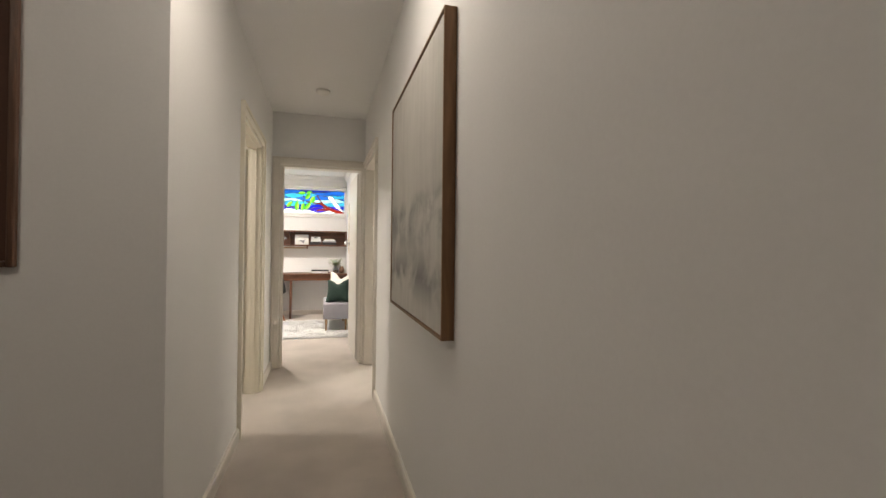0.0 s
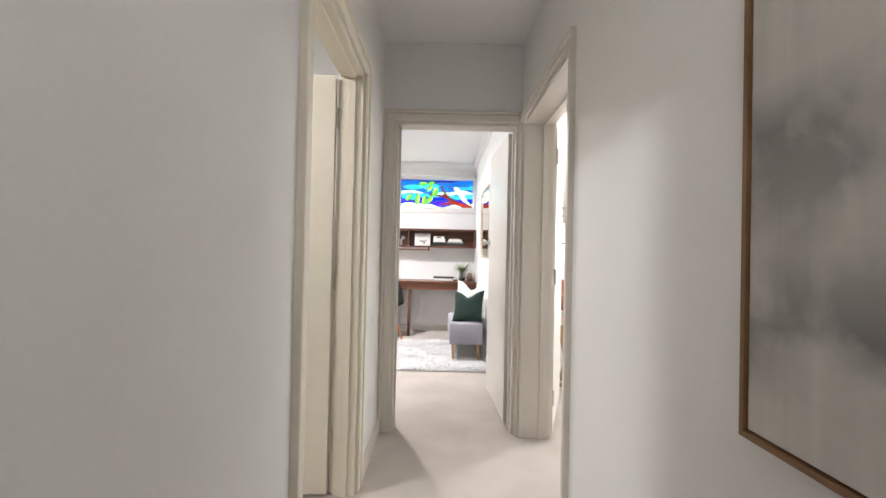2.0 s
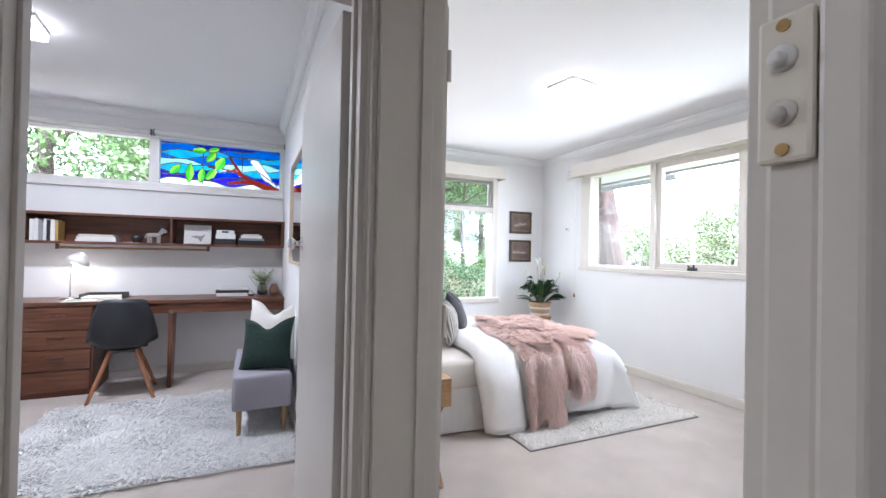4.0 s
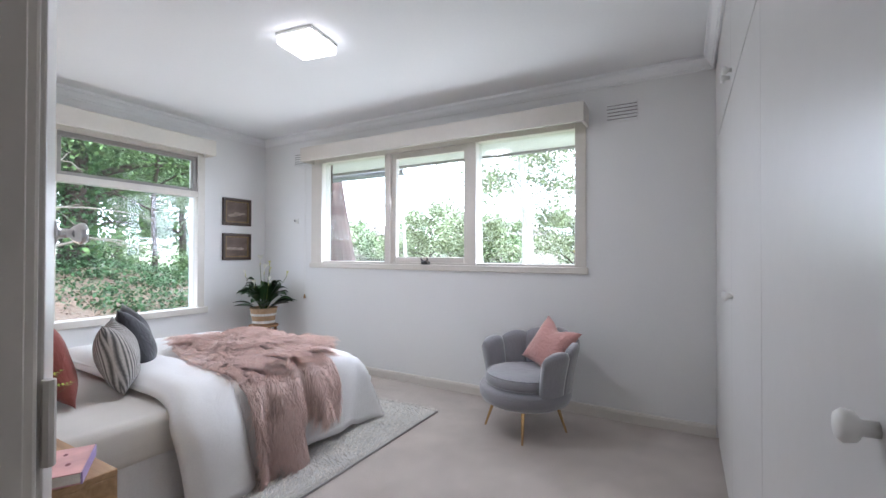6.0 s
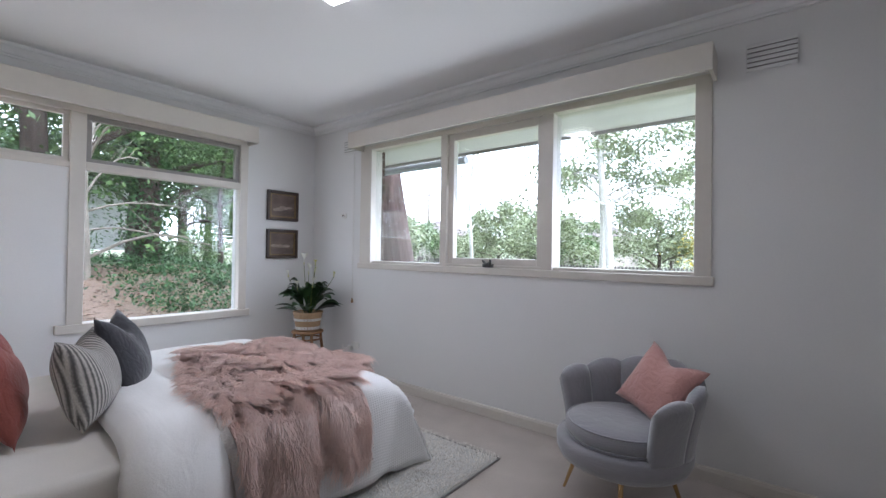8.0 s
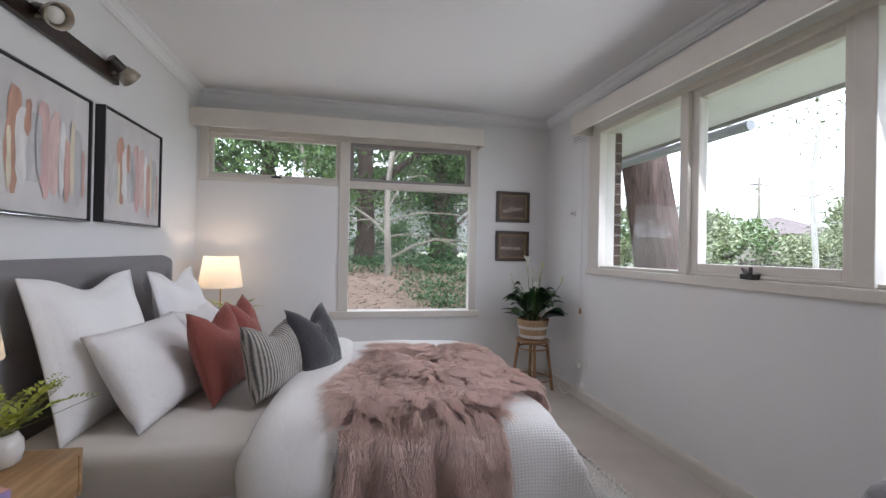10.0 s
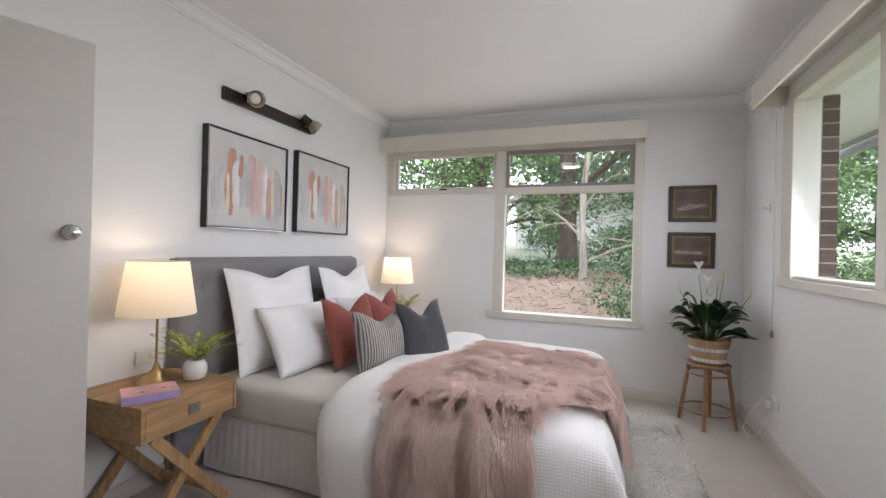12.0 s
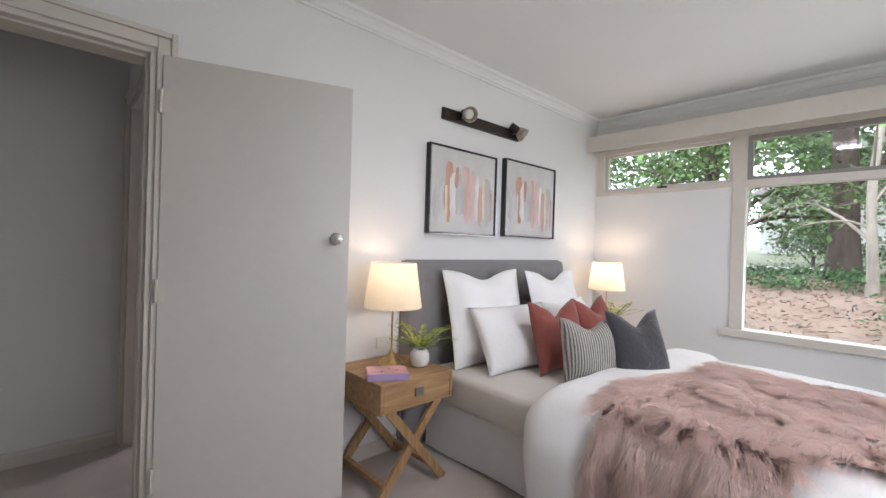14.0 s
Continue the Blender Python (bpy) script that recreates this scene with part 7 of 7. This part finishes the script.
M_BARK = material("dark_bark", (0.075, 0.055, 0.043), 0.95, grain=9, vary=0.4, bump=1.0, stain=0.2, stain_size=3, stretch=(3, 3, 0.5))
M_BARKP = material("pale_bark", (0.30, 0.26, 0.21), 0.85, grain=12, vary=0.2, bump=0.4, stain=0.2, stain_size=4, stretch=(2, 2, 0.6))
M_BARKW = material("white_gum_bark", (0.58, 0.55, 0.50), 0.8, grain=10, vary=0.1, bump=0.3, stain=0.2, stain_size=3, stretch=(2, 2, 0.5))
M_BARKR = material("red_fibrous_bark", (0.105, 0.070, 0.060), 0.95, grain=14, vary=0.45, bump=1.0, stain=0.25, stain_size=2.5, stretch=(3.5, 3.5, 0.35))

structure("ground", sheet(-120, 160, 8.68, 220, 90, 90, 0.0), M_GRASS, "grass falling from the garden bank to the street")
structure("ground_east", sheet(BE + EXT, 160, -120, 8.68, 60, 60, 0.0), M_GRASS, "grass of the front garden and street verge")
solid("mulch_bed", sheet(-4.5, 5.6, 8.69, 12.4, 60, 30, 0.02), M_MULCH, "bed of bark mulch on the garden bank", "garden bed")
solid("garden_path", sheet(-20, 14, 16.2, 18.4, 60, 6, 0.03), M_ROAD, "pale concrete path across the lawn", "path")
rnd = random.Random(77)
vs, fs = [], []
for _ in range(7000):
    x, y = rnd.uniform(-3.5, 5.0), rnd.uniform(8.8, 12.3)
    z = ground_z(x, y) + 0.03
    a, l, w = rnd.uniform(0, 6.28), rnd.uniform(0.012, 0.035), rnd.uniform(0.004, 0.010)
    dx, dy = math.cos(a), math.sin(a)
    t = rnd.uniform(0, 0.02)
    n = len(vs)
    vs += [(x - dx * l - dy * w, y - dy * l + dx * w, z), (x + dx * l - dy * w, y + dy * l + dx * w, z + t), (x + dx * l + dy * w, y + dy * l - dx * w, z + t + 0.006), (x - dx * l + dy * w, y - dy * l - dx * w, z + 0.006)]
    fs.append((n, n + 1, n + 2, n + 3))
me = bpy.data.meshes.new("bark_chips")
me.from_pydata(vs, [], fs)
me.materials.append(island_tint(material("bark_chip", (0.30, 0.20, 0.14), 0.9, grain=30, vary=0.2, bump=0.2), 0.6))
tagged(new("bark_chips", me), "scattered bark chips on the mulch bed", "bark", kind="stuff")


def leaf_cloud(name, centres, per, size, seed, flat=1.0, squash=0.8):
    """Small pointed leaves scattered in clumps; centres are (x, y, z, radius)."""
    rs = np.random.RandomState(seed)
    vs, fs = [], []
    for cx, cy, cz, r in centres:
        k = max(4, int(per * (r / 0.5) ** 2))
        p = rs.normal(0, 0.5, (k, 3)) * (r, r, r * squash) + (cx, cy, cz)
        ax = rs.normal(0, 1, (k, 3)) * (1, 1, 0.7)
        ax /= np.linalg.norm(ax, axis=1)[:, None] + 1e-6
        up = rs.normal(0, 0.6, (k, 3)) + (0, 0, flat)
        sd = np.cross(ax, up)
        sd /= np.linalg.norm(sd, axis=1)[:, None] + 1e-6
        l = size * rs.uniform(0.6, 1.3, (k, 1))
        n0 = len(vs)
        quad = np.stack([p - ax * l * 0.5, p + sd * l * 0.26, p + ax * l * 0.5, p - sd * l * 0.26], 1).reshape(-1, 3)
        vs.extend(map(tuple, quad))
        fs.extend((n0 + 4 * i, n0 + 4 * i + 1, n0 + 4 * i + 2, n0 + 4 * i + 3) for i in range(k))
    me = bpy.data.meshes.new(name)
    me.from_pydata(vs, [], fs)
    return me


def limb(bm, pts, radii, sides=10, rough=0.0, ph=0.0):
    """A bent tapering limb through pts."""
    rings = []
    for i, (p, r) in enumerate(zip(pts, radii)):
        d = (pts[min(i + 1, len(pts) - 1)] - pts[max(i - 1, 0)]).normalized()
        s = d.cross(Vector((0.13, 0.97, 0.2))).normalized()
        t = d.cross(s)
        rings.append([bm.verts.new(p + (s * math.cos(2 * math.pi * k / sides) + t * math.sin(2 * math.pi * k / sides)) * r * (1 + rough * math.sin(k * 2.1 + ph) + rough * 0.6 * math.sin(k * 5.0 + i * 0.5))) for k in range(sides)])
    for a, b in zip(rings, rings[1:]):
        for k in range(sides):
            j = (k + 1) % sides
            bm.faces.new((a[k], a[j], b[j], b[k]))
    bm.faces.new(rings[-1])


def tree(name, x, y, height, radius, label, bark, leaf, seed, limbs=9, first=0.35, reach=2.2, per=60, size=0.11, lean=(0, 0), clump=0.55, ivy=0, category="tree", sub=3, droop=0.0, rough=0.06):
    rs = random.Random(seed)
    z0 = ground_z(x, y) - 0.1
    o = thing(name, (x, y, z0), label, category)
    n = 12
    spine = [Vector((lean[0] * (i / n) + 0.12 * math.sin(i * 0.9 + seed) * (i / n), lean[1] * (i / n) + 0.12 * math.cos(i * 1.1 + seed) * (i / n), height * i / n)) for i in range(n + 1)]
    rad = [radius * (1.0 - 0.75 * (i / n)) * (1.35 if i == 0 else 1.0) for i in range(n + 1)]
    bm = bmesh.new()
    limb(bm, spine, rad, 14, rough, seed)
    part("trunk", bm, bark, o, "", True)
    cl = []
    for k in range(limbs):
        q = first + (0.98 - first) * k / max(1, limbs - 1)
        i = min(n - 1, int(q * n))
        root = spine[i]
        an = k * 2.4 + rs.uniform(-0.4, 0.4)
        ln = reach * (1.15 - 0.6 * q) * rs.uniform(0.7, 1.2)
        d = Vector((math.cos(an), math.sin(an), rs.uniform(0.1, 0.6) - droop))
        pts = [root + d * (ln * j / 5) + Vector((0, 0, 0.10 * ln * math.sin(j * 0.8) - droop * 0.2 * j * ln / 5)) for j in range(6)]
        bm = bmesh.new()
        r0 = rad[i] * 0.45
        limb(bm, pts, [r0 * (1 - 0.16 * j) for j in range(6)], 8, 0.05, k)
        for s in range(sub):
            b0 = pts[rs.randint(2, 5)]
            dd = Vector((rs.gauss(0, 1), rs.gauss(0, 1), rs.uniform(-0.2, 0.8))).normalized() * ln * 0.35
            limb(bm, [b0, b0 + dd * 0.5, b0 + dd], [r0 * 0.3, r0 * 0.2, r0 * 0.08], 6)
            cl.append((*(b0 + dd), clump * rs.uniform(0.6, 1.2)))
            cl.append((*(b0 + dd * 0.5 + Vector((0, 0, 0.1))), clump * rs.uniform(0.4, 0.9)))
        part("limb", bm, bark, o, "", True)
        cl.append((*pts[5], clump * rs.uniform(0.8, 1.3)))
        cl.append((*pts[3], clump * rs.uniform(0.5, 0.9)))
    if ivy:
        for _ in range(ivy):
            q = rs.uniform(0, 0.75)
            a = rs.uniform(0, 6.28)
            p = spine[int(q * n)]
            cl.append((p.x + radius * 1.2 * math.cos(a), p.y + radius * 1.2 * math.sin(a), p.z + rs.uniform(0, height / n), 0.28))
    me = leaf_cloud("crown", cl, per, size, seed)
    me.materials.append(leaf)
    c = new("crown", me)
    c.parent = o
    return o


# trees of the garden bank
tree("tree", 2.20, 12.7, 8.5, 0.175, "tall dark-barked tree on the garden bank", M_BARK, M_LEAFD, 1, limbs=11, first=0.22, reach=3.2, per=62, size=0.13, clump=0.75)
tree("tree", 2.54, 11.5, 4.6, 0.06, "slender pale-barked tree with curving branches", M_BARKP, M_LEAFM, 2, limbs=8, first=0.12, reach=1.9, per=34, size=0.10, clump=0.5)
tree("ivy_tree", 3.74, 13.1, 6.0, 0.20, "ivy-clad tree stump with a leafy crown", M_BARK, M_IVY, 3, limbs=9, first=0.3, reach=2.6, per=110, size=0.085, clump=0.7, ivy=170)
tree("tree", 0.3, 13.4, 7.0, 0.14, "leafy tree at the back of the garden", M_BARK, M_LEAFM, 4, limbs=11, first=0.12, reach=2.4, per=60, size=0.13, clump=0.75)
tree("tree", -1.2, 11.6, 5.0, 0.08, "leafy shrub tree close to the house", M_BARKP, M_LEAFM, 5, limbs=12, first=0.15, reach=1.7, per=70, size=0.10, clump=0.6)
tree("tree", 4.6, 15.8, 8.0, 0.18, "broad dark-leaved tree on the lawn", M_BARK, M_LEAFD, 6, limbs=12, first=0.2, reach=3.0, per=64, size=0.15, clump=0.9)
tree("tree", -3.0, 12.6, 6.0, 0.12, "leafy tree beside the study window", M_BARK, M_LEAFM, 7, limbs=12, first=0.1, reach=2.2, per=70, size=0.13, clump=0.75)
for k, (x, y) in enumerate(((-6, 21), (-1.5, 23), (9.0, 26), (6.5, 24), (13, 33), (-11, 24), (15, 30), (0.5, 32))):
    tree("tree", x, y, 9 + (k % 3) * 1.5, 0.22, "tall leafy tree across the lawn", M_BARK, M_LEAFD if k % 2 else M_LEAFM, 20 + k, limbs=11, first=0.2, reach=3.6, per=40, size=0.24, clump=1.3)
tree("tree", 4.8, 12.7, 5.2, 0.05, "spreading leafy tree over the ivy bank", M_BARK, M_LEAFM, 15, limbs=16, first=0.28, reach=2.7, per=150, size=0.075, clump=0.8, droop=0.16, sub=4)
tree("tree", 1.1, 12.2, 3.6, 0.05, "young leafy tree on the garden bank", M_BARKP, M_LEAFM, 16, limbs=9, first=0.25, reach=1.2, per=46, size=0.09, clump=0.5)
for k, (x, y) in enumerate(((3.4, 20.6), (7.6, 20.8), (1.0, 20.6), (9.6, 19.6))):
    tree("shrub", x, y, 1.1 + 0.2 * (k % 3), 0.05, "low leafy shrub beyond the lawn", M_BARK, M_LEAFM if k % 2 else M_LEAFD, 130 + k, limbs=12, first=0.08, reach=1.0, per=80, size=0.10, clump=0.45, category="shrub")
# long bare branches arching out from the slender tree
slender = [o for o in scene.objects if o.name.startswith("tree") and abs(o.location.x - 2.54) < 0.01 and abs(o.location.y - 11.5) < 0.01][0]
rs = random.Random(61)
for z, dx, dy, rise in ((1.0, 1.75, -0.2, 0.30), (0.75, 1.35, -0.5, 0.10), (1.25, 0.9, 0.3, 0.75), (0.9, -0.9, -0.1, 0.25)):
    pts = [Vector((dx * q, dy * q, z + rise * math.sin(2.2 * q) - 0.35 * q * q + 0.02 * math.sin(9 * q))) for q in (0, 0.12, 0.25, 0.4, 0.55, 0.7, 0.85, 1.0)]
    bm = bmesh.new()
    limb(bm, pts, [0.016, 0.014, 0.012, 0.011, 0.009, 0.007, 0.005, 0.003], 8, 0.05, z)
    for k in range(2, 7):
        d = Vector((dx * 0.16, rs.uniform(-0.3, 0.3), rs.uniform(-0.25, 0.3)))
        limb(bm, [pts[k], pts[k] + d * 0.5 + Vector((0, 0, 0.02)), pts[k] + d], [0.006, 0.004, 0.002], 5)
    part("branch", bm, M_BARKP, slender, "bare pale curving branch", True)
# ivy over the top of the bank
cl = []
rs = random.Random(9)
for _ in range(330):
    x = rs.uniform(-4, 6.5)
    y = rs.uniform(11.5, 13.2) if rs.random() < 0.6 or x < 2.6 else rs.uniform(9.4, 12)
    if x < 2.4 and y < 11.5:
        continue
    cl.append((x, y, ground_z(x, y) + 0.10, 0.26))
for _ in range(330):
    x, y = rs.uniform(2.7, 6.5), rs.uniform(8.95, 12.0)
    if x - 2.6 > (y - 8.9) * 0.1 + rs.gauss(0, 0.25):
        cl.append((x, y, ground_z(x, y) + 0.06, 0.24))
me = leaf_cloud("ivy_ground_cover", cl, 150, 0.06, 10, squash=0.35)
me.materials.append(M_IVY)
tagged(new("ivy_ground_cover", me), "low dark green ivy covering the bank", "ivy", kind="stuff")
# white garden building beyond the lawn
hs = thing("neighbour_house", (3.0, 30, ground_z(3, 30)), "low white house beyond the trees", "house")
part("wall", boxes((-5, -0.1, -0.3, 6, 6, 2.8)), material("white_render", (0.70, 0.69, 0.67), 0.85, grain=20, vary=0.03, bump=0.1), hs)
bm = bmesh.new()
vs = [bm.verts.new(p) for p in ((-5.5, -0.7, 2.8), (6.5, -0.7, 2.8), (6.5, 6.6, 2.8), (-5.5, 6.6, 2.8), (-4, 3, 4.3), (5, 3, 4.3))]
for f in ((0, 1, 5, 4), (1, 2, 5), (2, 3, 4, 5), (3, 0, 4), (3, 2, 1, 0)):
    bm.faces.new([vs[i] for i in f])
M_ROOF = material("grey_tiles", (0.16, 0.13, 0.12), 0.85, grain=8, vary=0.2, bump=0.3)
part("roof", bm, M_ROOF, hs)

# east side: eave, brick reveal, big fibrous trunk, gums, hedges, fence and pole
ev = thing("eave", (0, 0, 0), "white lined eave with a grey gutter over the window", "eave")
M_SOFFIT = material("soffit_paint", (0.70, 0.685, 0.675), 0.7, grain=20, vary=0.02, bump=0.02)
for y0 in (2.2, 4.6, 7.0):
    part("soffit_sheet", boxes((BE + EXT + 0.002, y0 + 0.003, 2.36, 4.92, y0 + 2.397, 2.368)), M_SOFFIT, ev)
part("fascia", boxes((4.92, 2.2, 2.33, 4.945, 9.4, 2.50), bevel=0.002), M_SASH, ev, "dark grey fascia board")
bm = bmesh.new()
tube(bm, (5.0, 7.15, 2.30), (5.0, 9.6, 2.30), 0.045, sides=12)
part("downpipe", bm, material("gutter_grey", (0.35, 0.36, 0.37), 0.5, vary=0.03, bump=0.02), ev, "grey gutter pipe")
part("roof", boxes((BE + EXT + 0.002, 2.2, 2.52, 4.95, 9.4, 2.60)), M_ROOF, ev)
M_BRICK = material("brown_brick", (0.10, 0.065, 0.05), 0.9, grain=40, vary=0.2, bump=0.3, per_object=0.3)
M_MORTAR = material("mortar", (0.36, 0.34, 0.31), 0.95, grain=60, vary=0.1, bump=0.2)
br = structure("wall_brick_reveal", boxes((BE + 0.17, EY1 - 0.058, 0.9, BE + EXT + 0.003, EY1 - 0.001, 2.36)), M_MORTAR, "brown brick reveal beside the wide window")
bme = mesh_of("brick", boxes((0.0, -0.062, 0.0, 0.082, -0.0, 0.076), bevel=0.004), M_BRICK)
for k in range(17):
    b_ = new("brick", bme)
    b_.parent = br
    b_.location = (BE + 0.173, EY1 - 0.002, 0.905 + 0.086 * k)
# fibrous red trunk
o = thing("redwood_tree", (5.86, 8.85, ground_z(5.86, 8.85) - 0.1), "massive red-brown fibrous tree trunk beside the house", "tree")
bm = bmesh.new()
n, sides = 26, 72
rings = []
for i in range(n + 1):
    q = i / n
    z = 9.0 * q ** 1.4
    r = 0.235 + 0.13 * math.exp(-z / 1.3)
    c = Vector((-0.23 * z / (1 + 0.05 * z), 0.05 * z / 2.4, z))
    rings.append([bm.verts.new(c + Vector((math.cos(2 * math.pi * k / sides), math.sin(2 * math.pi * k / sides), 0)) * r * (1 + 0.055 * noise.noise(Vector((math.cos(2 * math.pi * k / sides) * 6, math.sin(2 * math.pi * k / sides) * 6, z * 0.5))) + 0.03 * noise.noise(Vector((math.cos(2 * math.pi * k / sides) * 16, math.sin(2 * math.pi * k / sides) * 16, z * 0.9))))) for k in range(sides)])
for a, b in zip(rings, rings[1:]):
    for k in range(sides):
        j = (k + 1) % sides
        bm.faces.new((a[k], a[j], b[j], b[k]))
part("trunk", bm, M_BARKR, o, "", True)
me = leaf_cloud("crown", [(rs.gauss(0, 1.6), rs.gauss(0, 1.6) + 1.0, rs.uniform(6.5, 9.5), 0.9) for _ in range(26)], 40, 0.16, 44)
me.materials.append(M_LEAFD)
c = new("crown", me)
c.parent = o
for k, (x, y, h, ln) in enumerate(((14.2, 8.35, 9, (-0.7, 0.5)), (15.0, 8.9, 10, (0.7, 0.3)), (13.0, 12.6, 9, (0.3, 0.4)), (17, 6.6, 9, (0.4, -0.3)), (16.5, 11.2, 8, (0, 0.5)))):
    tree("gum_tree", x, y, h, 0.13 if k != 2 else 0.07, "slender white-trunked gum tree with sparse leaves", M_BARKW, M_LEAFG, 50 + k, limbs=14, first=0.30, reach=2.5, per=95 if k in (0, 1, 3) else 9, size=0.12, lean=ln, clump=0.62, droop=0.22, sub=4)
for k, (x, y) in enumerate(((17, 27), (24, 15), (27, 20), (22, 24), (28, 10), (33, 27), (30, 16), (36, 22), (25, 5), (20, 30), (31, 36), (16, 21), (40, 30), (42, 12))):
    tree("tree", x, y, 2.0 + (k * 7 % 5) * 0.55, 0.12, "rounded leafy tree along the street", M_BARK, M_LEAFG if k % 3 else M_LEAFM, 70 + k, limbs=13, first=0.12, reach=2.6, per=46, size=0.2, clump=0.7, sub=4)
tree("wattle", 17.2, 6.0, 3.0, 0.06, "young wattle in yellow bloom beside the gums", M_BARKP, M_LEAFY, 95, limbs=9, first=0.3, reach=1.0, per=46, size=0.09, clump=0.5)
fe = thing("paling_fence", (22.5, 8.0, 0), "weathered timber paling fence along the street", "fence")
M_PALE = material("weathered_paling", (0.20, 0.185, 0.165), 0.9, grain=12, vary=0.2, bump=0.3, per_object=0.2)
pme = mesh_of("paling", boxes((-0.02, -0.055, 0, 0.0, 0.055, 0.85), bevel=0.004), M_PALE)
for k in range(110):
    p = new("paling", pme)
    p.parent = fe
    y = -3.0 + 0.17 * k
    p.location = (0, y, ground_z(22.5, 8 + y) - 0.05)
pp = thing("power_pole", (31, 30, ground_z(31, 30) - 0.2), "tall pale power pole with a cross arm", "pole")
bm = bmesh.new()
tube(bm, (0, 0, 0), (0, 0, 7.0), 0.16, 0.11, sides=12)
part("pole", bm, M_BARKP, pp)
part("cross_arm", boxes((-0.9, -0.05, 6.3, 0.9, 0.05, 6.42)), M_PALE, pp)
for x, y, w in ((36, 34, 9), (40, 20, 10)):
    h = thing("street_house", pose(x, y, ground_z(x, y), 0, 0, 60), "low house with a tiled roof across the street", "house")
    part("wall", boxes((-w / 2, -3, -0.3, w / 2, 3, 2.5)), material("cream_brick", (0.50, 0.44, 0.38), 0.9, grain=20, vary=0.08, bump=0.2), h)
    bm = bmesh.new()
    vs = [bm.verts.new(p) for p in ((-w / 2 - .5, -3.5, 2.5), (w / 2 + .5, -3.5, 2.5), (w / 2 + .5, 3.5, 2.5), (-w / 2 - .5, 3.5, 2.5), (-w / 2 + 2, 0, 4), (w / 2 - 2, 0, 4))]
    for f in ((0, 1, 5, 4), (1, 2, 5), (2, 3, 4, 5), (3, 0, 4), (3, 2, 1, 0)):
        bm.faces.new([vs[i] for i in f])
    part("roof", bm, M_ROOF, h)
    for s in (-0.3, 0.15):
        wn = part("window", boxes((s * w, 3.0, 0.9, s * w + 1.4, 3.06, 2.0)), M_WFRAME, h)
        part("pane", boxes((s * w + 0.08, 3.062, 0.98, s * w + 1.32, 3.075, 1.92)), M_BLACK, wn)
